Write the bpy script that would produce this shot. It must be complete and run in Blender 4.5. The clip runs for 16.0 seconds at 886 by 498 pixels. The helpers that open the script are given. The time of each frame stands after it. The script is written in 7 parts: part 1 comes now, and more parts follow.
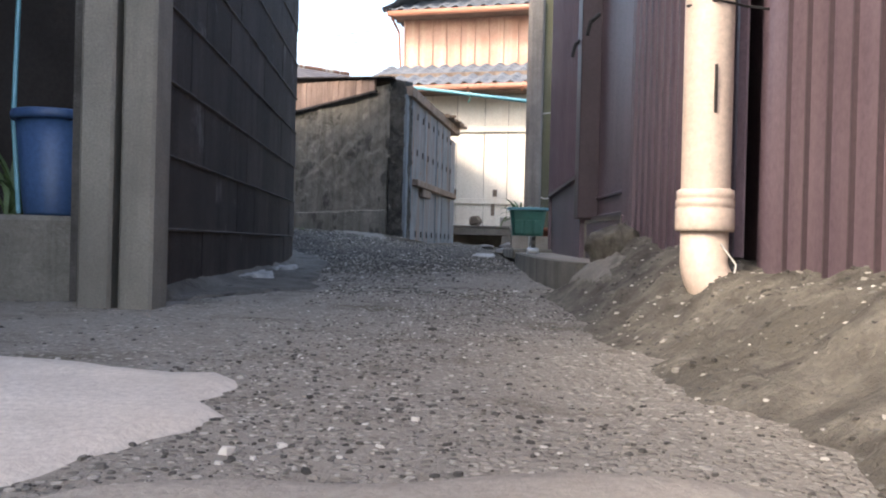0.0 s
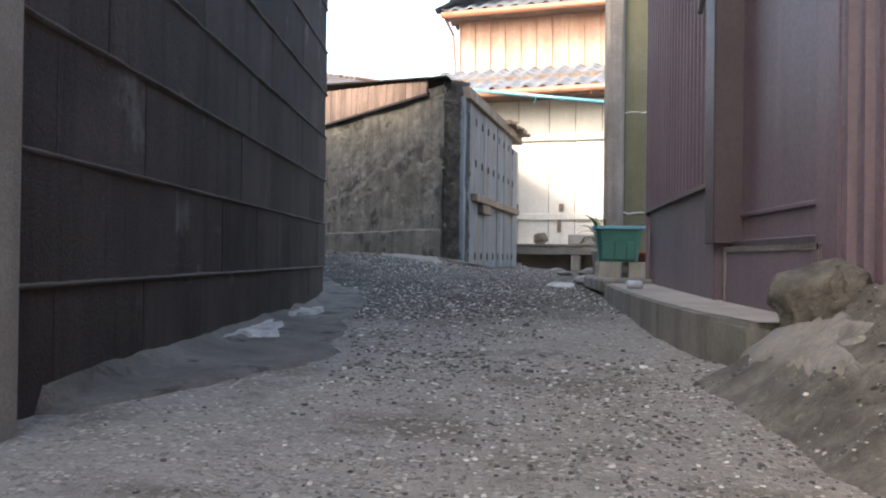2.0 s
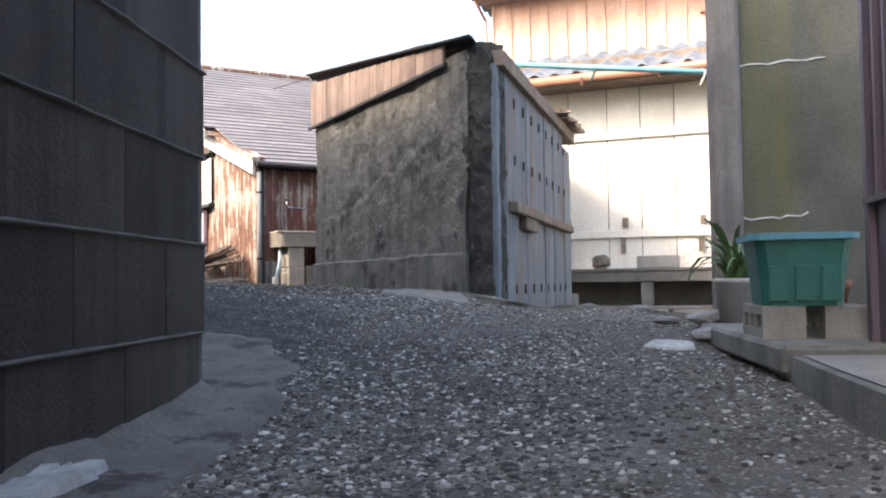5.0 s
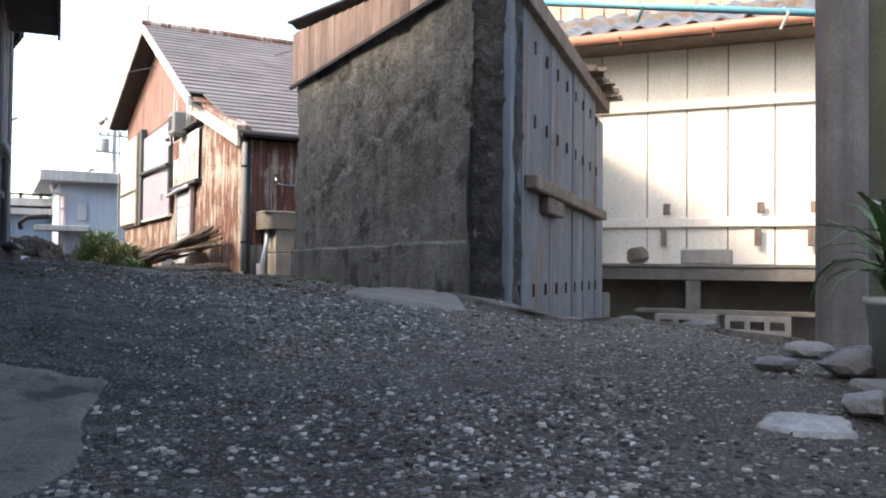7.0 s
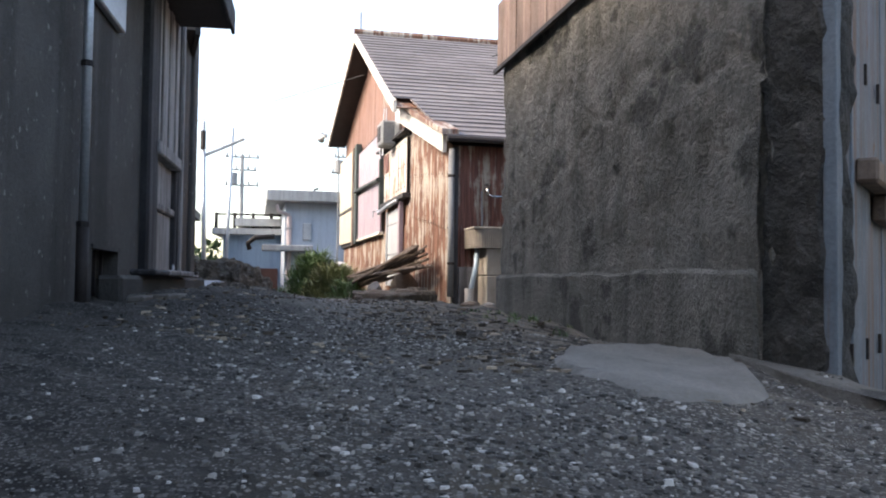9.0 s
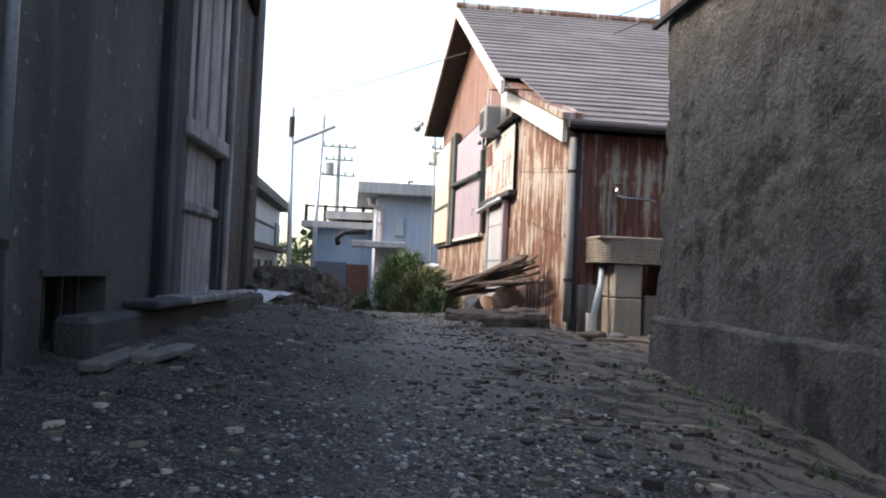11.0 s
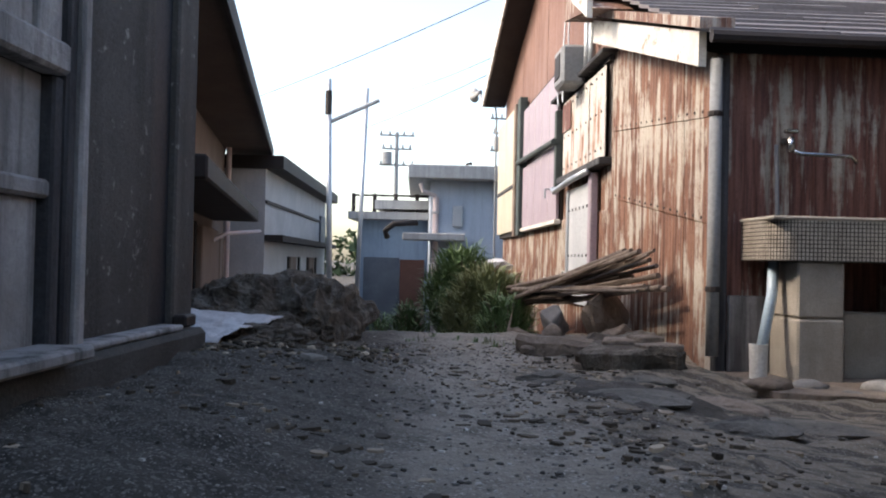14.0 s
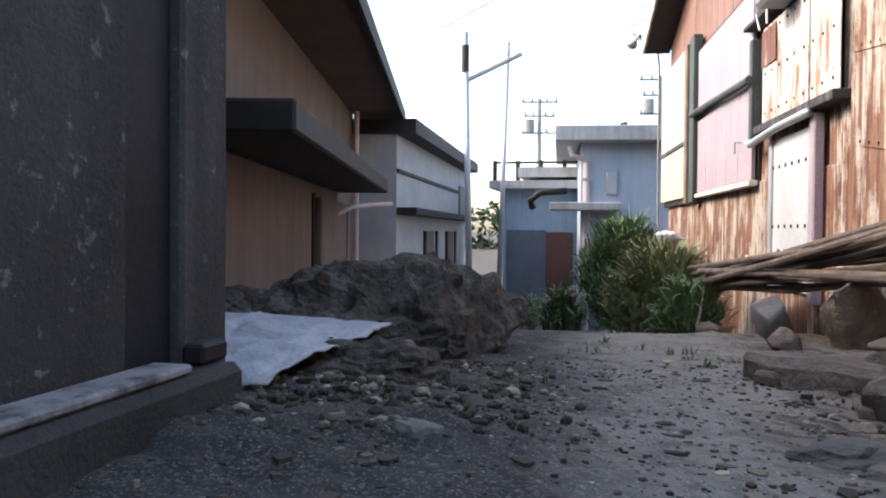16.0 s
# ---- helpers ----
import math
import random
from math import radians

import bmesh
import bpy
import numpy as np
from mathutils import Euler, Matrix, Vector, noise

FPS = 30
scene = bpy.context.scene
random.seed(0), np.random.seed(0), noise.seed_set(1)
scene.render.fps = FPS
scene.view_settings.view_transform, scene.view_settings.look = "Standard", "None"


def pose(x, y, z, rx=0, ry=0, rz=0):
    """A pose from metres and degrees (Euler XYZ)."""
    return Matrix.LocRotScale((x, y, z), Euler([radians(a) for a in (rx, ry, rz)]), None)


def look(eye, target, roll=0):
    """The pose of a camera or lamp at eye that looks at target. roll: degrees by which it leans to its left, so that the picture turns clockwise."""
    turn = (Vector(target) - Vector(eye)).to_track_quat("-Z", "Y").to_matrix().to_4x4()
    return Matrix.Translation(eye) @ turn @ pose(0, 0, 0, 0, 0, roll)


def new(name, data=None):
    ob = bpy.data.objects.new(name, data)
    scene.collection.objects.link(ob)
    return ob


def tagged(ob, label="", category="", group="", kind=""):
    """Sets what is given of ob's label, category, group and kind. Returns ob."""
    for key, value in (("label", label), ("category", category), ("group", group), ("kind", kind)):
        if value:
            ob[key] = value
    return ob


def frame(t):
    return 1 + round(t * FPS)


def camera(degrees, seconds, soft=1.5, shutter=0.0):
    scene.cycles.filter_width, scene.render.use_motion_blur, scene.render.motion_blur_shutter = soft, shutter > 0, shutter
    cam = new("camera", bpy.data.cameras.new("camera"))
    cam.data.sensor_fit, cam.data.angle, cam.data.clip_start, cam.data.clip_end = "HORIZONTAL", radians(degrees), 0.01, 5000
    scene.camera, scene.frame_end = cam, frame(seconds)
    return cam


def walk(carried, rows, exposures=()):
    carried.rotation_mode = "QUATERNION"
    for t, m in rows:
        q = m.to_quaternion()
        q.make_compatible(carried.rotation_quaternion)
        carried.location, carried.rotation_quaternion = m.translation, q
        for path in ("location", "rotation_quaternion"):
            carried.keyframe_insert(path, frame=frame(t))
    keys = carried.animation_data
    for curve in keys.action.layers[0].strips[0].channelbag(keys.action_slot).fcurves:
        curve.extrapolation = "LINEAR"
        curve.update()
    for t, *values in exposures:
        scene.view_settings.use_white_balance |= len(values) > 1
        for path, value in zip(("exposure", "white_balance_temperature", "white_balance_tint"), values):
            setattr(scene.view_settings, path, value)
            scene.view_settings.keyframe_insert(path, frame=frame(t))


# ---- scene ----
cam = camera(54.0, 16.0, soft=2.0)
METRES, EYE = 16.0, 0.28
ROWS = [
    (0.0, 0.0, 0.0, 0.0, 0.01, -0.37, -1.44),
    (0.5, -0.0009, 0.0188, 0.0026, 1.31, -0.51, -1.63),
    (1.0, -0.0029, 0.0447, 0.0046, -0.26, -0.69, -2.34),
    (1.5, -0.0051, 0.0737, 0.0071, 0.57, 0.96, -0.34),
    (2.0, -0.0052, 0.1012, 0.0066, 3.79, 0.55, -0.73),
    (2.5, -0.0042, 0.1315, 0.0085, 4.42, -0.94, -1.64),
    (3.0, -0.0045, 0.1663, 0.0102, 3.82, 0.48, 0.11),
    (3.5, -0.0053, 0.202, 0.0099, 5.58, 1.44, -0.29),
    (6.0, -0.0097, 0.3587, 0.0132, 7.25, 2.36, 1.06),
    (6.5, -0.0086, 0.3877, 0.0139, 8.82, 1.95, -0.33),
    (7.0, -0.0094, 0.4178, 0.0163, 8.42, 1.41, -0.62),
    (7.5, -0.0115, 0.4492, 0.0195, 11.61, 1.74, -0.04),
    (8.0, -0.0155, 0.4812, 0.0199, 14.26, 1.34, -1.78),
    (8.5, -0.024, 0.5126, 0.0215, 18.12, 1.46, -2.49),
    (9.0, -0.0376, 0.5422, 0.0241, 23.46, 2.28, -0.68),
    (9.5, -0.0517, 0.5698, 0.0258, 26.2, 2.07, -1.98),
    (10.0, -0.0655, 0.598, 0.0308, 28.69, 1.93, -2.44),
    (12.5, -0.1556, 0.7344, 0.0463, 30.24, 0.93, -2.09),
    (13.0, -0.1702, 0.7635, 0.0461, 30.58, 0.53, 0.09),
    (13.5, -0.1847, 0.7947, 0.0473, 32.06, 0.65, -0.84),
    (14.0, -0.2005, 0.8261, 0.048, 33.94, 0.88, -1.26),
    (14.5, -0.219, 0.8537, 0.0482, 38.23, 0.76, -1.53),
    (15.0, -0.2384, 0.8744, 0.048, 39.36, -0.69, -1.62),
    (15.5, -0.2603, 0.8977, 0.0483, 40.21, -0.64, 0.06),
    (16.0, -0.2779, 0.9207, 0.0504, 43.34, -1.13, -0.45),
]
walk(cam, [(t, pose(METRES * x, METRES * y, EYE + METRES * z, 90 + pitch, roll, yaw)) for t, x, y, z, yaw, pitch, roll in ROWS],
     exposures=[(0.0, 2.3, 7300, 12), (1.0, 2.4, 7300, 11), (2.0, 2.75, 7800, 11), (3.0, 3.1, 7800, 11), (3.5, 3.1, 7750, 12), (6.0, 2.5, 7400, 11), (8.0, 2.25, 7400, 12), (10.0, 2.05, 7350, 12), (12.5, 1.85, 7200, 12), (14.5, 1.8, 7150, 12), (16.0, 2.15, 7100, 12)])

# ---- world, sun ----
SUN_AZ, SUN_EL = 233.0, 38.0
world = bpy.data.worlds.new("sky")
scene.world = world
world.use_nodes = True
wn = world.node_tree
sky = wn.nodes.new("ShaderNodeTexSky")
sky.sky_type = "NISHITA"
sky.sun_disc = False
sky.sun_elevation, sky.sun_rotation = radians(SUN_EL), radians(SUN_AZ)
sky.air_density, sky.dust_density, sky.ozone_density = 1.0, 2.5, 1.5
wn.links.new(sky.outputs[0], wn.nodes["Background"].inputs[0])
wn.nodes["Background"].inputs[1].default_value = 0.15
sun_data = bpy.data.lights.new("sun", "SUN")
sun_data.energy, sun_data.angle, sun_data.color = 0.95, radians(9.0), (1.0, 0.92, 0.82)
sun = new("sun", sun_data)
_d = Vector((math.sin(radians(SUN_AZ)) * math.cos(radians(SUN_EL)), math.cos(radians(SUN_AZ)) * math.cos(radians(SUN_EL)), math.sin(radians(SUN_EL))))
sun.matrix_world = look(_d * 50, (0, 0, 0))


# ---- materials ----
def surface(name, dark, light, scale=3.0, fine=40.0, rough=0.85, bump=0.3, streak=0.0, streak_col=None, streak_scale=9.0, metallic=0.0, patch=None, patch_scale=1.2, patch_at=0.58, vary=0.0, grain=(1, 1, 1), depth=0.02, spec=0.3):
    """Two scales of variation, optional run-down streaks, optional stains of another colour, relief from the fine grain."""
    m = bpy.data.materials.new(name)
    m.use_nodes = True
    n, l = m.node_tree.nodes, m.node_tree.links
    bsdf = n["Principled BSDF"]
    co = n.new("ShaderNodeTexCoord")
    mp = n.new("ShaderNodeMapping")
    mp.inputs["Scale"].default_value = grain
    info = n.new("ShaderNodeObjectInfo")
    shift = n.new("ShaderNodeVectorMath")
    shift.operation = "MULTIPLY_ADD"
    l.new(info.outputs["Random"], shift.inputs[0])
    shift.inputs[1].default_value = (17.0, 31.0, 23.0)
    l.new(co.outputs["Object"], shift.inputs[2])
    l.new(shift.outputs[0], mp.inputs[0])

    def noise_at(s, d=6.0, r=0.6, src=mp):
        t = n.new("ShaderNodeTexNoise")
        t.inputs["Scale"].default_value, t.inputs["Detail"].default_value, t.inputs["Roughness"].default_value = s, d, r
        l.new(src.outputs[0], t.inputs["Vector"])
        return t

    def ramp(src, a, b):
        r = n.new("ShaderNodeMapRange")
        r.inputs[1].default_value, r.inputs[2].default_value = a, b
        l.new(src, r.inputs[0])
        return r.outputs[0]

    def mix(f, a, b):
        x = n.new("ShaderNodeMix")
        x.data_type = "RGBA"
        l.new(f, x.inputs[0])
        for s, v in ((x.inputs[6], a), (x.inputs[7], b)):
            if isinstance(v, tuple):
                s.default_value = (*v, 1)
            else:
                l.new(v, s)
        return x.outputs[2]

    big, small = noise_at(scale), noise_at(fine, 4.0, 0.7)
    col = mix(ramp(big.outputs[0], 0.32, 0.68), dark, light)
    both = tuple((a + b) / 2 for a, b in zip(dark, light))
    f2 = n.new("ShaderNodeMath")
    f2.operation = "MULTIPLY"
    l.new(ramp(small.outputs[0], 0.35, 0.7), f2.inputs[0])
    f2.inputs[1].default_value = 0.55
    col = mix(f2.outputs[0], col, tuple(c * 0.55 for c in both))
    if patch:
        pn = noise_at(patch_scale, 8.0, 0.65)
        col = mix(ramp(pn.outputs[0], patch_at, patch_at + 0.06), col, patch)
    if streak:
        ms = n.new("ShaderNodeMapping")
        ms.inputs["Scale"].default_value = (1, 1, 0.06)
        l.new(shift.outputs[0], ms.inputs[0])
        sn = noise_at(streak_scale, 5.0, 0.65, ms)
        sf = n.new("ShaderNodeMath")
        sf.operation = "MULTIPLY"
        l.new(ramp(sn.outputs[0], 0.47, 0.66), sf.inputs[0])
        sf.inputs[1].default_value = streak
        col = mix(sf.outputs[0], col, streak_col or tuple(c * 0.35 for c in dark))
    if vary:
        hv = n.new("ShaderNodeHueSaturation")
        l.new(col, hv.inputs["Color"])
        vm = n.new("ShaderNodeMapRange")
        l.new(info.outputs["Random"], vm.inputs[0])
        vm.inputs[3].default_value, vm.inputs[4].default_value = 1 - vary, 1 + vary
        l.new(vm.outputs[0], hv.inputs["Value"])
        col = hv.outputs[0]
    l.new(col, bsdf.inputs["Base Color"])
    bsdf.inputs["Metallic"].default_value = metallic
    bsdf.inputs["Specular IOR Level"].default_value = spec
    rr = n.new("ShaderNodeMapRange")
    l.new(small.outputs[0], rr.inputs[0])
    rr.inputs[3].default_value, rr.inputs[4].default_value = max(rough - 0.15, 0.05), min(rough + 0.12, 1.0)
    l.new(rr.outputs[0], bsdf.inputs["Roughness"])
    if bump:
        bp = n.new("ShaderNodeBump")
        bp.inputs["Strength"].default_value, bp.inputs["Distance"].default_value = bump, depth
        add = n.new("ShaderNodeMath")
        l.new(small.outputs[0], add.inputs[0])
        l.new(big.outputs[0], add.inputs[1])
        l.new(add.outputs[0], bp.inputs["Height"])
        l.new(bp.outputs[0], bsdf.inputs["Normal"])
    return m




def aggregate(name, matrix_dark, matrix_light, stone_dark, stone_light, scale, amount, skim):
    """Road surface: stones of several greys set in a dark binder, with smoother worn skims between."""
    m = bpy.data.materials.new(name)
    m.use_nodes = True
    n, l = m.node_tree.nodes, m.node_tree.links
    bsdf = n["Principled BSDF"]
    co = n.new("ShaderNodeTexCoord")

    def tex(kind, **k):
        t = n.new(kind)
        for key, v in k.items():
            t.inputs[key].default_value = v
        l.new(co.outputs["Object"], t.inputs["Vector"])
        return t

    def ramp(src, a, b, c=0.0, d=1.0):
        r = n.new("ShaderNodeMapRange")
        for i, v in enumerate((a, b, c, d)):
            r.inputs[i + 1].default_value = v
        l.new(src, r.inputs[0])
        return r.outputs[0]

    def mix(f, a, b):
        x = n.new("ShaderNodeMix")
        x.data_type = "RGBA"
        l.new(f, x.inputs[0])
        for s, v in ((x.inputs[6], a), (x.inputs[7], b)):
            if isinstance(v, tuple):
                s.default_value = (*v, 1)
            else:
                l.new(v, s)
        return x.outputs[2]

    def mul(a, b):
        x = n.new("ShaderNodeMath")
        x.operation = "MULTIPLY"
        l.new(a, x.inputs[0])
        if isinstance(b, float):
            x.inputs[1].default_value = b
        else:
            l.new(b, x.inputs[1])
        return x.outputs[0]

    big = tex("ShaderNodeTexNoise", Scale=0.9, Detail=8.0, Roughness=0.65)
    mid = tex("ShaderNodeTexNoise", Scale=5.0, Detail=6.0, Roughness=0.7)
    fine = tex("ShaderNodeTexNoise", Scale=90.0, Detail=4.0, Roughness=0.7)
    vor = tex("ShaderNodeTexVoronoi", Scale=scale, Randomness=1.0)
    vor2 = tex("ShaderNodeTexVoronoi", Scale=scale * 2.3, Randomness=1.0)
    base = mix(ramp(mid.outputs[0], 0.3, 0.7), matrix_dark, matrix_light)
    sep = n.new("ShaderNodeSeparateColor")
    l.new(vor.outputs["Color"], sep.inputs[0])
    stone = mix(ramp(sep.outputs[0], 0.2, 1.0), stone_dark, stone_light)
    inside = mul(ramp(vor.outputs["Distance"], 0.52, 0.38), ramp(sep.outputs[1], 1.0 - amount, 1.0 - amount + 0.05))
    where = n.new("ShaderNodeSeparateXYZ")
    l.new(co.outputs["Object"], where.inputs[0])
    older = n.new("ShaderNodeMath")
    l.new(big.outputs[0], older.inputs[0])
    l.new(ramp(where.outputs[1], 7.2, 4.6, 0.0, 0.22), older.inputs[1])
    # the lane beyond the bend: worn stony middle, damp bare binder darkened with painted shade on one side, brown
    # flaking layers on the other
    across = n.new("ShaderNodeVectorMath")
    across.operation = "DOT_PRODUCT"
    l.new(co.outputs["Object"], across.inputs[0])
    across.inputs[1].default_value = (1.0, 0.64, 0.0)
    wob = n.new("ShaderNodeMath")
    l.new(across.outputs["Value"], wob.inputs[0])
    l.new(ramp(big.outputs[0], 0.0, 1.0, -0.9, 0.9), wob.inputs[1])
    off = wob.outputs[0]
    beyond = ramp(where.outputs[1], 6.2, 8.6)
    damp_shade = mul(ramp(off, 5.1, 4.7), beyond)
    flaky = mul(ramp(off, 5.65, 5.95), ramp(where.outputs[1], 11.0, 12.5))
    newer = ramp(where.outputs[1], 5.4, 8.0, 1.0, 0.12)
    bare = mul(ramp(older.outputs[0], 0.50, 0.62), newer)
    inside = mul(inside, ramp(big.outputs[0], 0.62, 0.50, 0.25, 1.0))
    inside = mul(inside, ramp(where.outputs[1], 6.0, 8.4, 1.0, 0.75))
    inside = mul(inside, ramp(damp_shade, 0.0, 1.0, 1.0, 0.35))
    inside = mul(inside, ramp(flaky, 0.0, 1.0, 1.0, 0.3))
    sep2 = n.new("ShaderNodeSeparateColor")
    l.new(vor2.outputs["Color"], sep2.inputs[0])
    stone2 = mix(sep2.outputs[0], stone_dark, stone_light)
    inside2 = mul(ramp(vor2.outputs["Distance"], 0.5, 0.35), ramp(sep2.outputs[1], 0.72, 0.78))
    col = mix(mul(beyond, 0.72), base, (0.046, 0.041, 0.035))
    col = mix(mul(bare, 0.75), col, skim)
    moss = tex("ShaderNodeTexNoise", Scale=1.9, Detail=7.0, Roughness=0.7)
    col = mix(mul(ramp(moss.outputs[0], 0.52, 0.64), 0.7), col, (0.095, 0.078, 0.054))
    col = mix(mul(mul(ramp(where.outputs[1], 12.5, 15.5), 0.75), ramp(mid.outputs[0], 0.36, 0.55, 0.35, 1.0)), col, (0.40, 0.355, 0.295))
    layer = n.new("ShaderNodeTexNoise")
    lm = n.new("ShaderNodeMapping")
    lm.inputs["Rotation"].default_value = (0, 0, radians(33))
    lm.inputs["Scale"].default_value = (1.6, 5.5, 1.0)
    l.new(co.outputs["Object"], lm.inputs[0])
    l.new(lm.outputs[0], layer.inputs["Vector"])
    layer.inputs["Scale"].default_value, layer.inputs["Detail"].default_value, layer.inputs["Distortion"].default_value = 2.2, 8.0, 0.6
    col = mix(mul(flaky, 0.85), col, mix(ramp(layer.outputs[0], 0.44, 0.56), (0.042, 0.036, 0.029), (0.21, 0.175, 0.135)))
    # the wall side: its shade is mixed into the damp binder's colour
    col = mix(mul(damp_shade, 0.85), col, mix(ramp(layer.outputs[0], 0.42, 0.60), (0.020, 0.019, 0.0175), (0.062, 0.056, 0.048)))
    col = mix(mul(inside2, 0.55), col, stone2)
    col = mix(mul(inside, ramp(mid.outputs[0], 0.62, 0.45, 0.35, 1.0)), col, stone)
    col = mix(mul(ramp(mid.outputs[0], 0.55, 0.75), 0.5), col, tuple(c * 0.5 for c in matrix_dark))
    l.new(col, bsdf.inputs["Base Color"])
    bsdf.inputs["Specular IOR Level"].default_value = 0.22
    l.new(ramp(fine.outputs[0], 0.2, 0.8, 0.8, 1.0), bsdf.inputs["Roughness"])
    hgt = n.new("ShaderNodeMath")
    l.new(inside, hgt.inputs[0])
    rel = n.new("ShaderNodeMath")
    l.new(mul(fine.outputs[0], 0.9), rel.inputs[0])
    l.new(mul(layer.outputs[0], ramp(where.outputs[1], 9.0, 12.0, 0.3, 0.8)), rel.inputs[1])
    l.new(rel.outputs[0], hgt.inputs[1])
    bp = n.new("ShaderNodeBump")
    bp.inputs["Strength"].default_value, bp.inputs["Distance"].default_value = 0.9, 0.012
    l.new(hgt.outputs[0], bp.inputs["Height"])
    l.new(bp.outputs[0], bsdf.inputs["Normal"])
    return m


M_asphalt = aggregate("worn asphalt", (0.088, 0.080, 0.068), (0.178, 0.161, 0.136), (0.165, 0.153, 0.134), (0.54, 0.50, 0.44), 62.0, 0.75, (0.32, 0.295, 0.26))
M_patch = surface("pale concrete patch", (0.50, 0.455, 0.40), (0.68, 0.625, 0.56), 3.0, 70, 0.9, 0.35)
M_greypatch = surface("grey concrete skim", (0.105, 0.097, 0.085), (0.215, 0.20, 0.175), 3.5, 50, 0.9, 0.9, patch=(0.055, 0.052, 0.047), patch_scale=4.0, patch_at=0.57)
M_band = surface("worn brown road binder", (0.055, 0.05, 0.043), (0.12, 0.108, 0.09), 3.0, 55, 0.9, 0.9, patch=(0.16, 0.145, 0.12), patch_scale=5.0, patch_at=0.58)
M_apron = surface("pale grey concrete", (0.18, 0.165, 0.142), (0.29, 0.268, 0.235), 2.5, 60, 0.9, 0.5, patch=(0.13, 0.12, 0.105), patch_scale=2.5, patch_at=0.57)
M_splash = surface("white mortar splash", (0.24, 0.235, 0.22), (0.60, 0.59, 0.56), 9.0, 60, 0.9, 0.5)
M_block = surface("dark stained block", (0.038, 0.031, 0.028), (0.076, 0.064, 0.057), 1.7, 90, 0.9, 0.5, streak=0.5, vary=0.22, patch=(0.125, 0.12, 0.115), patch_scale=1.6, patch_at=0.62)
M_joint = surface("wall mortar", (0.07, 0.065, 0.06), (0.145, 0.135, 0.125), 6, 80, 0.95, 0.4)
M_post = surface("precast post concrete", (0.20, 0.19, 0.165), (0.30, 0.285, 0.25), 3, 120, 0.9, 0.35, streak=0.3)
M_conc = surface("weathered concrete", (0.155, 0.147, 0.127), (0.31, 0.295, 0.26), 3.2, 34, 0.92, 1.0, streak=0.5, streak_scale=5.0, patch=(0.085, 0.083, 0.072), patch_scale=1.6, patch_at=0.56, depth=0.04)
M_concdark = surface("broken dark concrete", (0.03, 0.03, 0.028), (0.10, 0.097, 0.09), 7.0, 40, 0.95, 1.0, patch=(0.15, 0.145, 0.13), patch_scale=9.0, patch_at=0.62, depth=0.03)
M_concmoss = surface("mossy concrete", (0.07, 0.073, 0.06), (0.135, 0.132, 0.112), 2.0, 60, 0.92, 0.5, streak=0.55, streak_col=(0.13, 0.12, 0.045), streak_scale=3.0)
M_plinth = surface("plinth concrete", (0.15, 0.142, 0.12), (0.29, 0.272, 0.238), 3, 60, 0.9, 0.5, streak=0.4)
M_kerbtop = surface("pale kerb mortar", (0.28, 0.25, 0.22), (0.42, 0.38, 0.33), 3, 70, 0.9, 0.4)
M_mound = surface("mossy mortar mound", (0.062, 0.056, 0.047), (0.225, 0.205, 0.172), 9.0, 45, 0.95, 1.0, patch=(0.105, 0.095, 0.078), patch_scale=2.5, patch_at=0.55)
M_purple = surface("maroon painted sheet", (0.110, 0.076, 0.094), (0.156, 0.113, 0.137), 1.5, 60, 0.5, 0.08, streak=0.3, streak_col=(0.20, 0.145, 0.155), spec=0.4)
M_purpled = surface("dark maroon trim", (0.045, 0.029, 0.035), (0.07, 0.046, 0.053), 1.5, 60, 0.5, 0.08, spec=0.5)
M_pipe = surface("sun-bleached plastic pipe", (0.62, 0.50, 0.42), (0.70, 0.58, 0.49), 2, 60, 0.45, 0.05, streak=0.2, streak_col=(0.5, 0.38, 0.3), spec=0.5)
M_bluedoor = surface("faded blue boards", (0.115, 0.142, 0.165), (0.20, 0.235, 0.265), 2.5, 50, 0.8, 0.3, streak=0.9, streak_col=(0.15, 0.09, 0.06), streak_scale=9, vary=0.16, patch=(0.16, 0.105, 0.075), patch_scale=3.0, patch_at=0.62)
M_rustwood = surface("rust-brown timber", (0.15, 0.11, 0.085), (0.26, 0.20, 0.16), 3, 40, 0.85, 0.4, streak=0.5, vary=0.2)
M_fascia = surface("brown fascia boards", (0.22, 0.15, 0.125), (0.34, 0.25, 0.21), 3, 40, 0.85, 0.3, streak=0.5, vary=0.22)
M_cream = surface("cream painted boards", (0.72, 0.66, 0.57), (0.80, 0.75, 0.66), 1.5, 40, 0.75, 0.1, streak=0.2, streak_col=(0.55, 0.45, 0.36), vary=0.04)
M_tile = surface("grey roof tile", (0.085, 0.098, 0.118), (0.165, 0.182, 0.212), 2.5, 50, 0.65, 0.15, vary=0.25, spec=0.3)
M_copper = surface("copper-brown gutter", (0.34, 0.15, 0.10), (0.45, 0.21, 0.14), 2, 50, 0.5, 0.1, spec=0.5)
M_orange = surface("weathered orange cladding", (0.50, 0.28, 0.21), (0.66, 0.43, 0.34), 2, 40, 0.75, 0.15, streak=0.4, streak_col=(0.75, 0.58, 0.45), streak_scale=6)
M_teal = surface("teal pole plastic", (0.12, 0.36, 0.45), (0.18, 0.45, 0.54), 2, 40, 0.4, 0.05, spec=0.5)


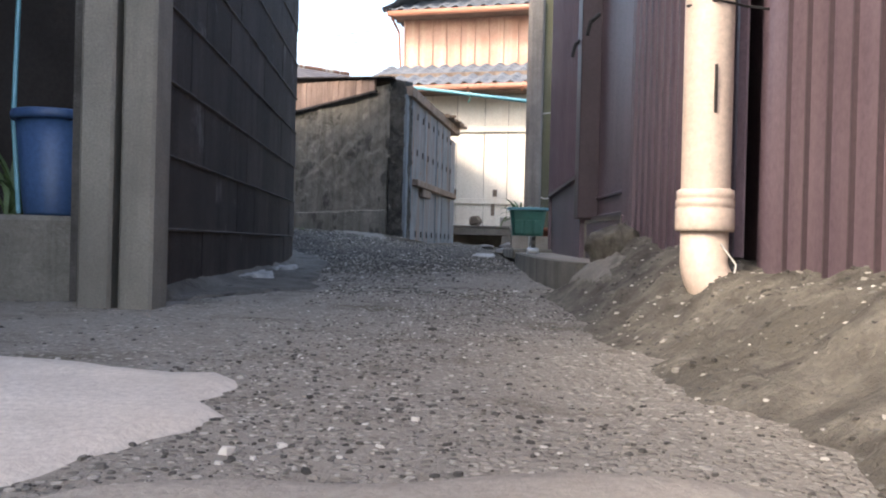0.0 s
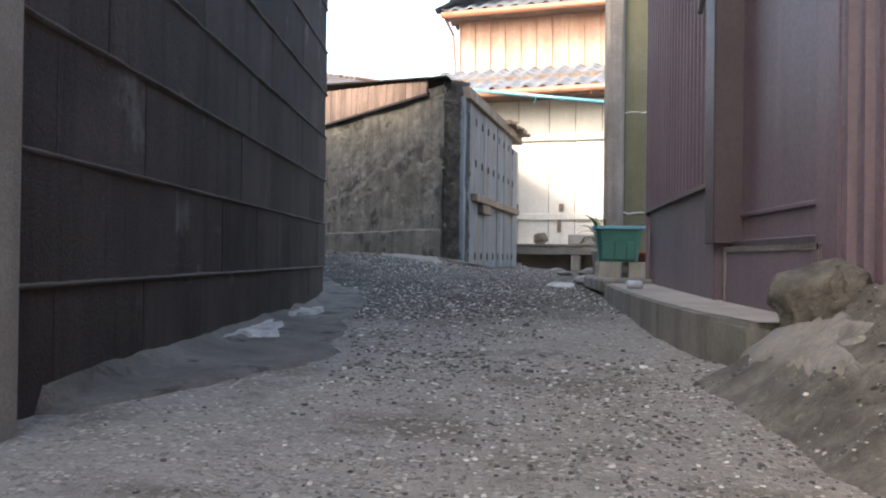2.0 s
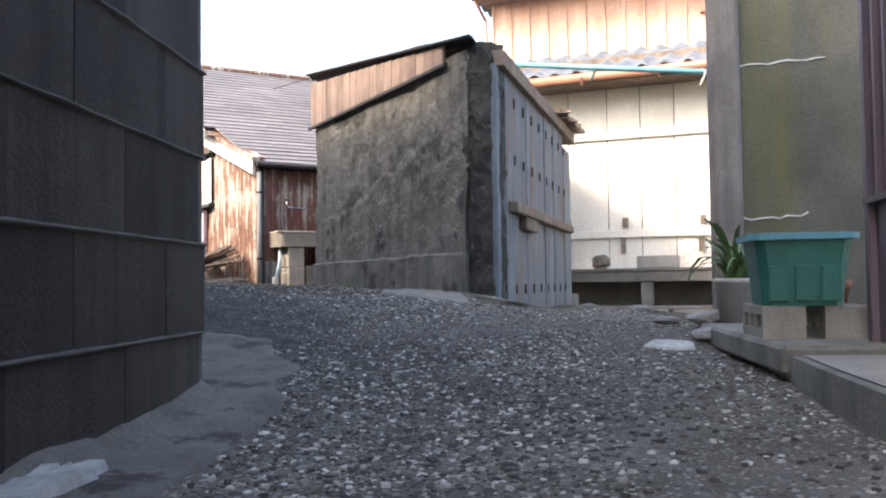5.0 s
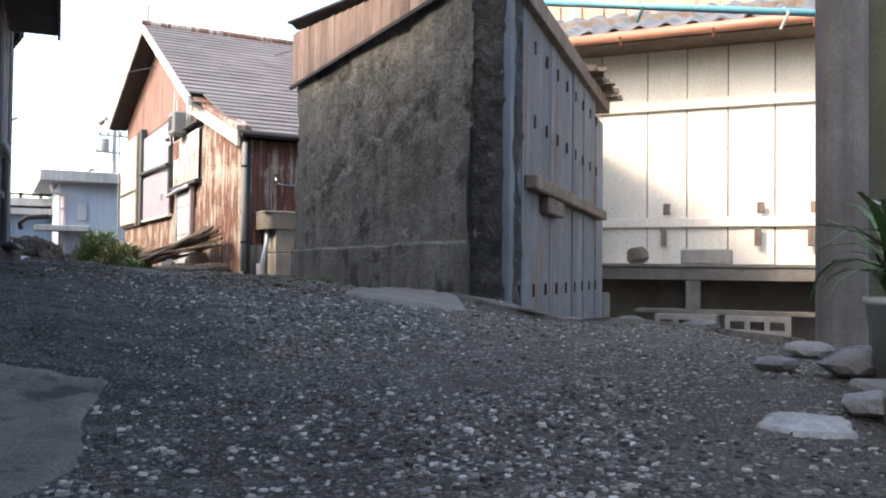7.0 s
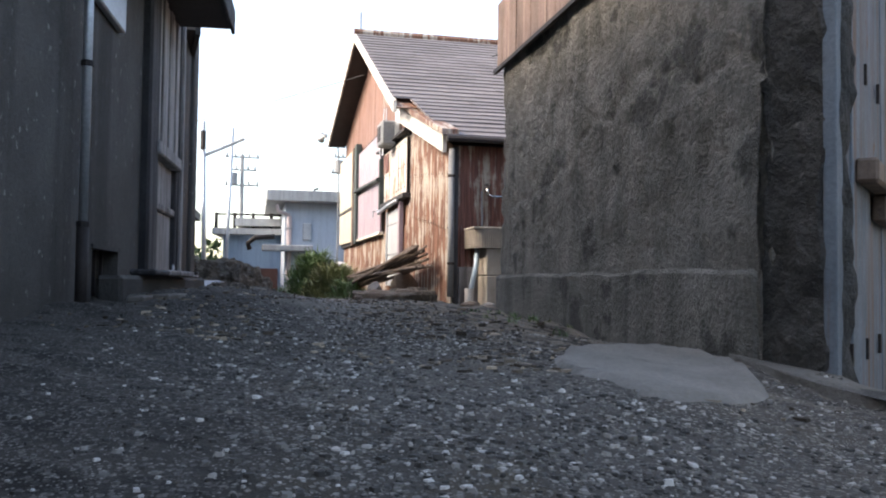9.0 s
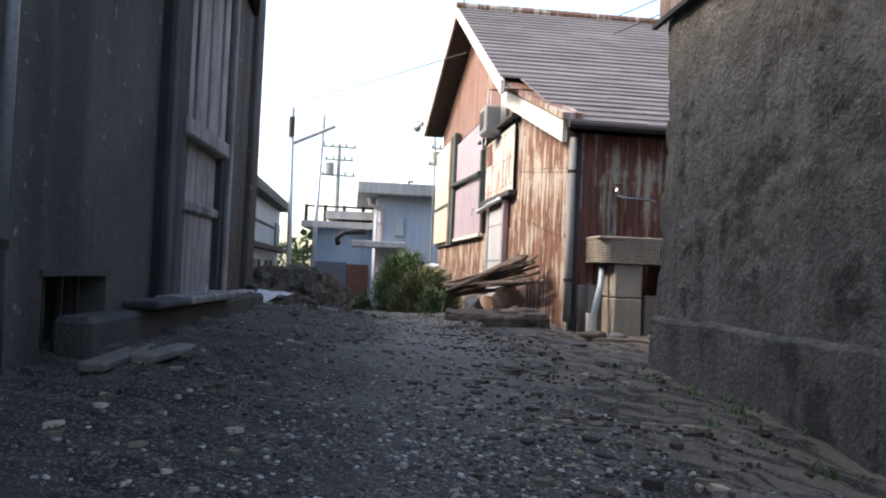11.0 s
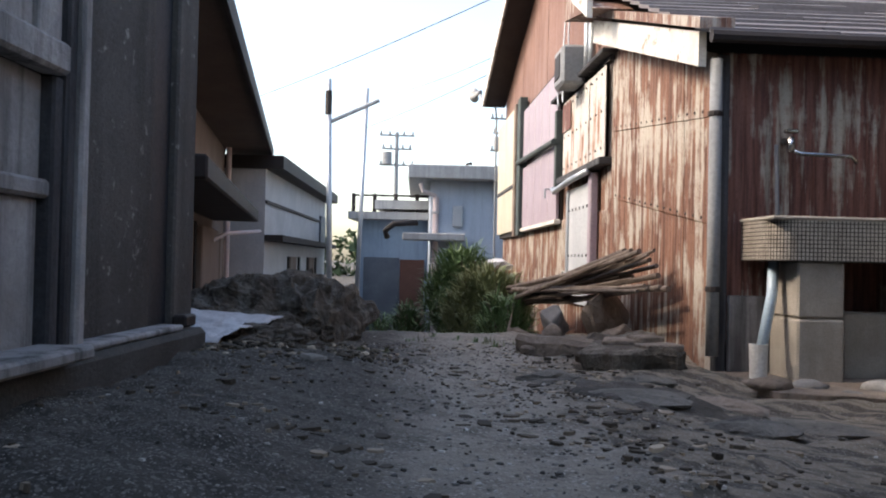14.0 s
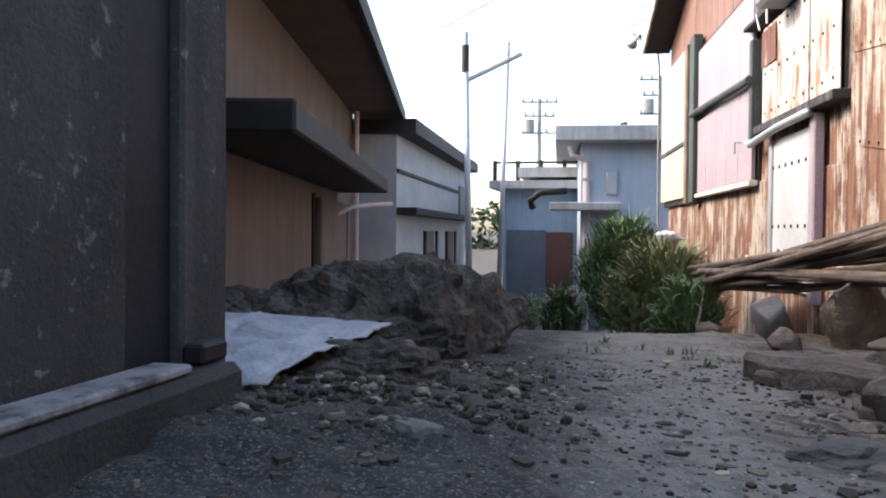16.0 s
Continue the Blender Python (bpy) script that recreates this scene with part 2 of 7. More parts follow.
def rusty(name, deep, orange, zinc, amount, scale=1.0):
    """Weathered iron sheet: rust of two tones that runs down in streaks over what is left of the zinc or paint."""
    m = bpy.data.materials.new(name)
    m.use_nodes = True
    n, l = m.node_tree.nodes, m.node_tree.links
    bsdf = n["Principled BSDF"]
    co = n.new("ShaderNodeTexCoord")

    def noisy(sc, stretch, d=7.0, r=0.65):
        mp = n.new("ShaderNodeMapping")
        mp.inputs["Scale"].default_value = stretch
        l.new(co.outputs["Object"], mp.inputs[0])
        t = n.new("ShaderNodeTexNoise")
        t.inputs["Scale"].default_value, t.inputs["Detail"].default_value, t.inputs["Roughness"].default_value = sc, d, r
        l.new(mp.outputs[0], t.inputs["Vector"])
        return t.outputs[0]

    def ramp(src, a, b, c=0.0, d=1.0):
        r = n.new("ShaderNodeMapRange")
        for k, v in enumerate((a, b, c, d)):
            r.inputs[k + 1].default_value = v
        l.new(src, r.inputs[0])
        return r.outputs[0]

    def mix(f, a, b):
        x = n.new("ShaderNodeMix")
        x.data_type = "RGBA"
        l.new(f, x.inputs[0])
        for s, v in ((x.inputs[6], a), (x.inputs[7], b)):
            if isinstance(v, tuple):
                s.default_value = (*v, 1)
            else:
                l.new(v, s)
        return x.outputs[2]

    run = noisy(11.0 * scale, (1, 1, 0.09))
    run2 = noisy(34.0 * scale, (1, 1, 0.05), 4.0)
    blot = noisy(1.6 * scale, (1, 1, 0.8))
    speck = noisy(60.0, (1, 1, 1), 3.0)
    add = n.new("ShaderNodeMath")
    l.new(ramp(run, 0.3, 0.7), add.inputs[0])
    l.new(ramp(blot, 0.3, 0.7, -0.45, 0.45), add.inputs[1])
    col = mix(ramp(run2, 0.38, 0.62), deep, orange)
    col = mix(ramp(add.outputs[0], amount, amount + 0.28), col, zinc)
    col = mix(ramp(speck, 0.55, 0.75, 0.0, 0.5), col, tuple(c * 0.6 for c in deep))
    l.new(col, bsdf.inputs["Base Color"])
    l.new(ramp(speck, 0.2, 0.8, 0.55, 0.9), bsdf.inputs["Roughness"])
    bsdf.inputs["Specular IOR Level"].default_value = 0.3
    bp = n.new("ShaderNodeBump")
    bp.inputs["Strength"].default_value, bp.inputs["Distance"].default_value = 0.2, 0.01
    l.new(speck, bp.inputs["Height"])
    l.new(bp.outputs[0], bsdf.inputs["Normal"])
    return m


M_rust = rusty("rusted corrugated iron", (0.11, 0.052, 0.038), (0.235, 0.128, 0.088), (0.40, 0.36, 0.31), 0.47)
M_rustside = rusty("dark rusted corrugated iron", (0.105, 0.043, 0.035), (0.215, 0.10, 0.075), (0.38, 0.34, 0.28), 0.57)
M_whiteiron = rusty("peeling white iron sheet", (0.24, 0.12, 0.08), (0.36, 0.23, 0.165), (0.50, 0.485, 0.45), 0.24)
M_lilac = surface("lilac painted panel", (0.34, 0.275, 0.315), (0.41, 0.345, 0.38), 1.2, 40, 0.6, 0.08, streak=0.2)
M_yellow = surface("yellowed white panel", (0.48, 0.44, 0.33), (0.58, 0.54, 0.44), 1.2, 40, 0.6, 0.08, streak=0.3, streak_col=(0.5, 0.3, 0.15))
M_gableboard = surface("brown gable sheet", (0.17, 0.085, 0.065), (0.25, 0.14, 0.11), 1.2, 40, 0.75, 0.12, streak=0.4, streak_col=(0.3, 0.22, 0.19))
M_whitebarge = surface("flaking white bargeboard", (0.55, 0.53, 0.48), (0.75, 0.73, 0.68), 5, 50, 0.8, 0.3, patch=(0.25, 0.17, 0.11), patch_scale=7, patch_at=0.58)
M_slate = surface("grey slate roofing", (0.13, 0.115, 0.115), (0.20, 0.185, 0.185), 2, 40, 0.7, 0.15, vary=0.12)
M_darkwood = surface("charred dark timber", (0.028, 0.028, 0.031), (0.068, 0.066, 0.069), 2, 40, 0.85, 0.4, streak=0.5, streak_col=(0.16, 0.16, 0.165), streak_scale=10, vary=0.15)
M_greywood = surface("silvered timber", (0.22, 0.21, 0.205), (0.44, 0.42, 0.41), 2.5, 40, 0.85, 0.4, streak=0.75, streak_col=(0.04, 0.036, 0.033), streak_scale=9, vary=0.15)
M_render = surface("grey-brown stained render", (0.064, 0.059, 0.054), (0.126, 0.117, 0.108), 1.2, 60, 0.92, 0.5, streak=0.6, streak_scale=2.5, patch=(0.25, 0.24, 0.225), patch_scale=15.0, patch_at=0.61)
M_brownhouse = surface("brown-pink render", (0.175, 0.14, 0.122), (0.235, 0.192, 0.168), 1.5, 80, 0.9, 0.2, streak=0.3)
M_soffit = surface("brown soffit board", (0.10, 0.075, 0.062), (0.15, 0.115, 0.095), 1.5, 60, 0.8, 0.15)
M_dark = surface("dark stained trim and painted shade", (0.02, 0.016, 0.015), (0.042, 0.034, 0.032), 2, 60, 0.7, 0.1)
# near-black that stands in for shade inside gaps and recesses
M_black = surface("painted gap shade", (0.006, 0.006, 0.006), (0.012, 0.012, 0.012), 2, 40, 0.9, 0.0)
M_bluehouse = surface("pale blue render", (0.40, 0.47, 0.56), (0.48, 0.55, 0.63), 1.2, 60, 0.85, 0.15, streak=0.2)
M_bluegarage = surface("blue painted siding", (0.27, 0.37, 0.48), (0.34, 0.44, 0.55), 1.2, 60, 0.8, 0.1, streak=0.25)
M_slab = surface("grey concrete slab edge", (0.33, 0.34, 0.34), (0.46, 0.47, 0.47), 2, 60, 0.85, 0.2, streak=0.35)
M_pinkpipe = surface("pinkish downpipe", (0.50, 0.42, 0.42), (0.6, 0.52, 0.52), 2, 40, 0.5, 0.05)
M_brick = surface("dark red door", (0.11, 0.05, 0.04), (0.17, 0.085, 0.065), 2, 40, 0.7, 0.15)
M_shutter = surface("blue-grey shutter", (0.10, 0.12, 0.15), (0.15, 0.175, 0.21), 2, 40, 0.6, 0.1)
M_steel = surface("galvanised steel", (0.38, 0.41, 0.44), (0.52, 0.55, 0.58), 3, 60, 0.45, 0.05, metallic=0.5, spec=0.5)
M_chrome = surface("tarnished chrome", (0.5, 0.5, 0.5), (0.65, 0.65, 0.65), 6, 60, 0.25, 0.02, metallic=1.0)
M_boulder = surface("brown lichened rock", (0.045, 0.036, 0.028), (0.165, 0.135, 0.105), 5, 26, 0.95, 1.0, streak=0.6, streak_col=(0.25, 0.23, 0.20), streak_scale=8.0, patch=(0.24, 0.225, 0.20), patch_scale=7, patch_at=0.64, depth=0.04)
M_rock = surface("buff rock", (0.15, 0.115, 0.09), (0.30, 0.25, 0.205), 3, 30, 0.92, 0.9, vary=0.22, depth=0.03)
M_greystone = surface("grey stone", (0.16, 0.155, 0.15), (0.30, 0.29, 0.28), 4, 50, 0.85, 0.5, vary=0.25)
M_sheet = surface("white plastic sheet", (0.44, 0.45, 0.47), (0.66, 0.67, 0.69), 8, 50, 0.6, 0.6)
M_stick = surface("dry bundled stakes", (0.08, 0.059, 0.048), (0.20, 0.16, 0.135), 6, 60, 0.85, 0.3, vary=0.35)
M_mosaic = surface("glazed mosaic tile", (0.30, 0.265, 0.225), (0.50, 0.45, 0.39), 12, 60, 0.35, 0.05, spec=0.5)
M_grout = surface("dark stained grout", (0.035, 0.032, 0.028), (0.07, 0.064, 0.056), 8, 60, 0.9, 0.2)
M_cinder = surface("concrete block", (0.30, 0.27, 0.235), (0.42, 0.385, 0.34), 4, 110, 0.92, 0.5, streak=0.15)
M_pvc = surface("pale blue pvc pipe", (0.36, 0.47, 0.56), (0.46, 0.57, 0.66), 4, 60, 0.4, 0.03, spec=0.5)
M_leaf = surface("strap leaf", (0.075, 0.135, 0.05), (0.15, 0.24, 0.09), 5, 30, 0.5, 0.05, vary=0.3, spec=0.4)
M_leaf2 = surface("yellow-green leaf", (0.10, 0.12, 0.05), (0.20, 0.215, 0.10), 5, 30, 0.55, 0.05, vary=0.3, spec=0.4)
M_greenpot = surface("green plastic planter", (0.018, 0.12, 0.10), (0.032, 0.18, 0.145), 3, 60, 0.45, 0.05, streak=0.2, streak_col=(0.08, 0.2, 0.18), spec=0.5)
M_bluepot = surface("blue plastic bucket", (0.035, 0.085, 0.20), (0.06, 0.125, 0.27), 3, 60, 0.45, 0.05, spec=0.5)
M_whitepot = surface("off-white plastic pot", (0.5, 0.49, 0.46), (0.62, 0.61, 0.58), 3, 60, 0.5, 0.05)
M_terracotta = surface("terracotta", (0.26, 0.095, 0.06), (0.36, 0.14, 0.09), 3, 60, 0.8, 0.2)
M_soil = surface("dark soil", (0.03, 0.024, 0.018), (0.07, 0.055, 0.04), 8, 50, 0.95, 0.6)
M_bench = surface("grey bench planks", (0.12, 0.105, 0.09), (0.22, 0.2, 0.175), 3, 40, 0.85, 0.35, vary=0.15)
M_wire = surface("black cable", (0.02, 0.02, 0.022), (0.04, 0.04, 0.042), 3, 40, 0.6, 0.0)
M_pole = surface("concrete power pole", (0.22, 0.23, 0.24), (0.32, 0.33, 0.34), 2, 40, 0.85, 0.1)
M_whitewash = surface("stained whitewash", (0.38, 0.40, 0.42), (0.52, 0.54, 0.555), 1.5, 50, 0.85, 0.15, streak=0.45, streak_col=(0.36, 0.38, 0.4))
M_wetplinth = surface("dark damp plinth", (0.05, 0.047, 0.043), (0.10, 0.095, 0.087), 3, 60, 0.9, 0.6)
M_cornerpost = surface("weathered pale post", (0.15, 0.135, 0.125), (0.26, 0.235, 0.215), 3, 50, 0.85, 0.3, streak=0.4)
M_strip = surface("dark navy sheet", (0.014, 0.017, 0.022), (0.026, 0.031, 0.040), 2, 50, 0.6, 0.1, streak=0.3)
M_jamb = surface("dark green painted timber", (0.05, 0.065, 0.062), (0.085, 0.10, 0.095), 3, 50, 0.75, 0.2, streak=0.3)
M_hedge = surface("far trees", (0.03, 0.05, 0.025), (0.08, 0.11, 0.05), 2, 20, 0.9, 0.5)


# ---- mesh helpers ----
def part(name, bm, material, parent=None, label="", smooth=False):
    me = bpy.data.meshes.new(name)
    if isinstance(bm, bmesh.types.BMesh):
        bm.normal_update()
        bm.to_mesh(me)
        bm.free()
    else:
        me.from_pydata(*bm)
        me.update()
    me.materials.append(material)
    if smooth:
        for p in me.polygons:
            p.use_smooth = True
    ob = new(name, me)
    if parent:
        ob.parent = parent
    if label:
        ob["label"] = label
    return ob


def thing(name, m=None, label="", category="", group="", kind=""):
    ob = new(name)
    if m is not None:
        ob.matrix_world = m
    return tagged(ob, label, category, group, kind)


def along(origin, to, z=0.0):
    """A frame whose x runs from origin towards 'to' on the plan, y to its left."""
    a = math.degrees(math.atan2(to[1] - origin[1], to[0] - origin[0]))
    return pose(origin[0], origin[1], z, 0, 0, a)


def box(bm, x0, x1, y0, y1, z0, z1, bevel=0.0, m=None):
    r = bmesh.ops.create_cube(bm, size=1.0)
    vs = r["verts"]
    t = Matrix.Translation(((x0 + x1) / 2, (y0 + y1) / 2, (z0 + z1) / 2)) @ Matrix.Diagonal((abs(x1 - x0), abs(y1 - y0), abs(z1 - z0), 1))
    bmesh.ops.transform(bm, matrix=(m @ t) if m is not None else t, verts=vs)
    if bevel:
        es = list({e for v in vs for e in v.link_edges})
        bmesh.ops.bevel(bm, geom=es, offset=bevel, segments=1, affect="EDGES")
    return vs


def boxed(*a, **k):
    bm = bmesh.new()
    box(bm, *a, **k)
    return bm


def tube(points, r, seg=8, taper=1.0):
    """A swept tube through the points as (verts, edges, faces)."""
    pts = [Vector(p) for p in points]
    vs, fs = [], []
    for i, p in enumerate(pts):
        d = (pts[min(i + 1, len(pts) - 1)] - pts[max(i - 1, 0)]).normalized()
        u = d.orthogonal().normalized() if i == 0 else (u - d * u.dot(d)).normalized()
        w = d.cross(u)
        rr = r * (1 + (taper - 1) * i / max(1, len(pts) - 1))
        for k in range(seg):
            a = 2 * math.pi * k / seg
            vs.append(tuple(p + (u * math.cos(a) + w * math.sin(a)) * rr))
    for i in range(len(pts) - 1):
        for k in range(seg):
            fs.append((i * seg + k, i * seg + (k + 1) % seg, (i + 1) * seg + (k + 1) % seg, (i + 1) * seg + k))
    fs.append(tuple(range(seg))[::-1])
    fs.append(tuple(range((len(pts) - 1) * seg, len(pts) * seg)))
    return vs, [], fs


def lathe(profile, seg=24):
    vs, fs = [], []
    for r, z in profile:
        for k in range(seg):
            a = 2 * math.pi * k / seg
            vs.append((r * math.cos(a), r * math.sin(a), z))
    for i in range(len(profile) - 1):
        for k in range(seg):
            fs.append((i * seg + k, i * seg + (k + 1) % seg, (i + 1) * seg + (k + 1) % seg, (i + 1) * seg + k))
    return vs, [], fs


def corrugated(x0, x1, z0, z1, pitch=0.076, amp=0.009, top=None, steps=6, thick=0.002, square=False, foot=None):
    """A sheet in the local xz plane with waves along x; its outer side looks along -y. top(x), foot(x): heights of the upper and lower edge."""
    n = max(2, int((x1 - x0) / pitch * steps))
    vs, fs = [], []
    for i in range(n + 1):
        x = x0 + (x1 - x0) * i / n
        p = 2 * math.pi * (x - x0) / pitch
        w = math.sin(p) if not square else max(-1, min(1, 2.2 * math.sin(p)))
        zt = top(x) if top else z1
        zb = foot(x) if foot else z0
        for k in range(4):
            vs.append((x, amp * w, zb + (zt - zb) * (0.0, 0.012, 0.988, 1.0)[k]))
    for i in range(n):
        for k in range(3):
            a = i * 4 + k
            fs.append((a, a + 4, a + 5, a + 1))
    m = len(vs)
    vs += [(x, y + thick + 0.004, z) for x, y, z in vs]
    fs += [tuple(j + m for j in f[::-1]) for f in fs]
    for i in range(n):
        a, b = i * 4, i * 4 + 4
        fs.append((a, a + m, b + m, b))
        fs.append((a + 3, b + 3, b + 3 + m, a + 3 + m))
    for a in (0, n * 4):
        for k in range(3):
            fs.append((a + k, a + k + 1, a + k + 1 + m, a + k + m))
    return vs, [], fs


def rock(size, seed, rough=0.35, sub=3, flat=0.0):
    """An angular stone resting on z = 0."""
    bm = bmesh.new()
    bmesh.ops.create_icosphere(bm, subdivisions=sub, radius=1.0)
    o = Vector((seed * 7.3, seed * 3.1, seed * 5.7))
    rg = random.Random(seed * 13 + 5)
    cuts = []
    for _ in range(9 if flat else 4):
        n_ = Vector((rg.uniform(-1, 1), rg.uniform(-1, 1), rg.uniform(-0.5, 1.0))).normalized()
        cuts.append((n_, rg.uniform(0.55, 0.85) if flat else rg.uniform(0.75, 1.0)))
    for v in bm.verts:
        d = v.co.normalized()
        f = 1 + rough * noise.noise(d * 1.3 + o) + rough * 0.5 * noise.noise(d * 3.1 + o) + rough * 0.25 * noise.noise(d * 7 + o)
        c = d * f
        for n_, k_ in cuts:
            over = c.dot(n_) - k_
            if over > 0:
                c -= n_ * over * 0.93
        v.co = Vector((c.x * size[0], c.y * size[1], c.z * size[2]))
    z = min(v.co.z for v in bm.verts)
    for v in bm.verts:
        v.co.z -= z + size[2] * 0.15
    return bm


# ---- ground ----
KNOTS = np.array([
    (0, -6, 0), (0, 0, 0), (0, 3, 0), (0.52, 4.7, 0.05), (0.53, 5.4, 0.075), (0.54, 6.2, 0.09), (0.57, 7.0, 0.105), (0.6, 7.8, 0.125), (-1.1, 5.0, 0.035), (-1.15, 6.0, 0.045), (0, 5, 0.01), (-0.7, 5, 0.01), (-0.7, 7.2, 0.03), (0.2, 8.5, 0.12), (-1, 8, 0.11), (0.2, 9.5, 0.24),
    (-1.86, 11, 0.39), (-1.8, 12, 0.41), (-0.9, 12.4, 0.38), (-2.9, 13.4, 0.44), (-3.2, 11.2, 0.47), (-6.3, 16.05, 0.60), (-5.45, 14.8, 0.59), (-4.6, 13.5, 0.57), (-3.8, 12.3, 0.53), (-3.9, 17.5, 0.33), (-3.2, 16.9, 0.36), (-4.5, 15.5, 0.48), (-5.8, 15.65, 0.54),
    (-5, 16.3, 0.47), (-5.5, 17.9, 0.42), (-6.3, 18, 0.46), (-4, 18.7, 0.36), (-7.6, 18.6, 0.42), (-10, 21.5, -0.1), (-13, 25, -0.6), (-16, 29, -1.0),
    (1, 11, 0.17), (0.3, 11.3, 0.27), (0.6, 12.9, 0.0), (-0.1, 12.9, 0.03), (1.0, 12.3, 0.02), (1.5, 15, -0.2), (0.1, 15.6, -0.1), (3, 16.5, -0.35), (-3.4, 16.5, 0.45), (-8, 14, 0.5), (-3, 5, 0.0), (3, 4, 0.1),
    (-30, 40, -1.2), (-10, 40, -1.0), (20, 30, -0.4), (-40, 10, -0.2), (20, -10, 0), (-20, -10, 0)], dtype=float)


def height(x, y):
    """Ground height on the plan, arrays welcome."""
    x, y = np.asarray(x, float), np.asarray(y, float)
    d2 = (x[..., None] - KNOTS[:, 0]) ** 2 + (y[..., None] - KNOTS[:, 1]) ** 2 + 0.25
    w = d2 ** -2.0
    return (w * KNOTS[:, 2]).sum(-1) / w.sum(-1)


def h1(x, y):
    return float(height(np.array([x]), np.array([y]))[0])


def steps(*spans):
    out = []
    for a, b, s in spans:
        out += list(np.arange(a, b, s))
    return np.array(out + [spans[-1][1]])


def lumps(x, y):
    """Small relief: soft unevenness, and stepped flakes on both sides of the lane beyond the bend."""
    far = max(0.0, min(1.0, (y - 10.5) / 2.0))
    z = 0.014 * noise.noise((x * 2.1, y * 2.1, 3)) + 0.009 * noise.noise((x * 6, y * 6, 7)) + 0.005 * noise.noise((x * 17, y * 17, 1))
    if far > 0:
        s = x + 0.64 * (y - 9) + 0.6 + 0.25 * noise.noise((x, y, 30))
        side = max(0.0, min(1.0, (abs(s) - 0.45) / 0.3)) * far
        u, w = x * 0.84 + y * 0.54, y * 0.84 - x * 0.54
        q = 2.6 * noise.noise((u * 1.6, w * 3.2, 12)) + 1.1 * noise.noise((u * 5, w * 8, 14))
        k = math.floor(q)
        z += side * 0.016 * (k + min(1.0, (q - k) * 8.0)) + 0.010 * side * noise.noise((x * 11, y * 11, 4))
    return z


def ground_sheet():
    xs = steps((-900, -60, 120), (-60, -12, 3), (-12, -8.0, 0.25), (-8.0, 1.6, 0.046), (1.6, 6, 0.4), (6, 60, 6), (60, 900, 120))
    ys = steps((-600, -30, 95), (-30, -2, 2), (-2, 0.5, 0.15), (0.5, 20, 0.05), (20, 32, 0.4), (32, 80, 4), (80, 1500, 142))
    gx, gy = np.meshgrid(xs, ys)
    gz = height(gx, gy)
    near = (gx > -8) & (gx < 2) & (gy > 0) & (gy < 21)
    for i, j in zip(*np.nonzero(near)):
        gz[i, j] += lumps(gx[i, j], gy[i, j])
    vs = np.stack([gx, gy, gz], -1).reshape(-1, 3).tolist()
    nx, ny = len(xs), len(ys)
    fs = [(j * nx + i, j * nx + i + 1, (j + 1) * nx + i + 1, (j + 1) * nx + i) for j in range(ny - 1) for i in range(nx - 1)]
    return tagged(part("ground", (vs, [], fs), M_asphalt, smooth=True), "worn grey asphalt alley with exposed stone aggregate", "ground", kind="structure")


ground_sheet()


# ---- block wall beside the alley ----
def block_wall():
    a, b = Vector((-1.12, 3.32)), Vector((-1.33, 7.72))
    w = thing("wall_block", along(a, b), "dark stained concrete block wall with pale mortar joints", "wall", kind="structure")
    L = (b - a).length
    # the unseen upper courses are added to keep sun off the metal building
    part("mortar", boxed(0.005, L - 0.01, 0.006, 0.30, -0.3, 4.98), M_joint, w)
    meshes = {}
    zs = [-0.05, 0.31] + [0.31 + 0.303 * k for k in range(1, 16)]
    for k in range(len(zs) - 1):
        x = 0.0 if k % 2 else -0.29
        while x < L:
            x0, x1 = max(x, 0), min(x + 0.58, L)
            if x1 - x0 > 0.06:
                key = (round(x1 - x0, 2), round(zs[k + 1] - zs[k], 2))
                if key not in meshes:
                    bm = boxed(0.0004, x1 - x0 - 0.0004, 0.0, 0.09, 0.004, zs[k + 1] - zs[k] - 0.004, bevel=0.0015)
                    me = bpy.data.meshes.new("block")
                    bm.to_mesh(me)
                    bm.free()
                    me.materials.append(M_block)
                    meshes[key] = me
                o = new("block", meshes[key])
                o.parent = w
                o.location = (x0, random.uniform(-0.003, 0.002), zs[k])
            x += 0.58
    # mortar squeezed out of the bed joints
    for z in zs[1:-1]:
        n = int(L / 0.04)
        vs, fs = [], []
        for i in range(n + 1):
            x = L * i / n
            p = 0.006 + 0.007 * max(0, 0.5 + noise.noise((x * 6, z * 9, 3))) + 0.004 * noise.noise((x * 30, z, 1))
            hh = 0.008 + 0.004 * noise.noise((x * 11, z * 5, 6))
            vs += [(x, 0.004, z - hh), (x, -p, z - hh * 0.3), (x, -p, z + hh * 0.5), (x, 0.004, z + hh)]
        for i in range(n):
            for k in range(3):
                a = i * 4 + k
                fs.append((a, a + 4, a + 5, a + 1))
        part("bed_joint", (vs, [], fs), M_joint, w, smooth=True)
    return w


block_wall()


def gate_post(x, y, w, d):
    p = thing("gate_post", pose(x, y, -0.05, 0, 0, -1.0), "precast grey concrete post at the end of the block wall", "post", "wall end posts")
    part("shaft", boxed(0, w, 0, d, 0, 3.4, bevel=0.012), M_post, p)
    return p


gate_post(-1.325, 3.14, 0.125, 0.16)
gate_post(-1.175, 3.14, 0.125, 0.18)
# the gap's shade is a black backing between the posts
part_recess = thing("wall_recess", pose(-1.22, 3.2, -0.1), "black backing painted as the shaded gap between two concrete posts", "wall", kind="structure")
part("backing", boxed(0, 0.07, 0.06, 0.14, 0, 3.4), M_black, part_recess)

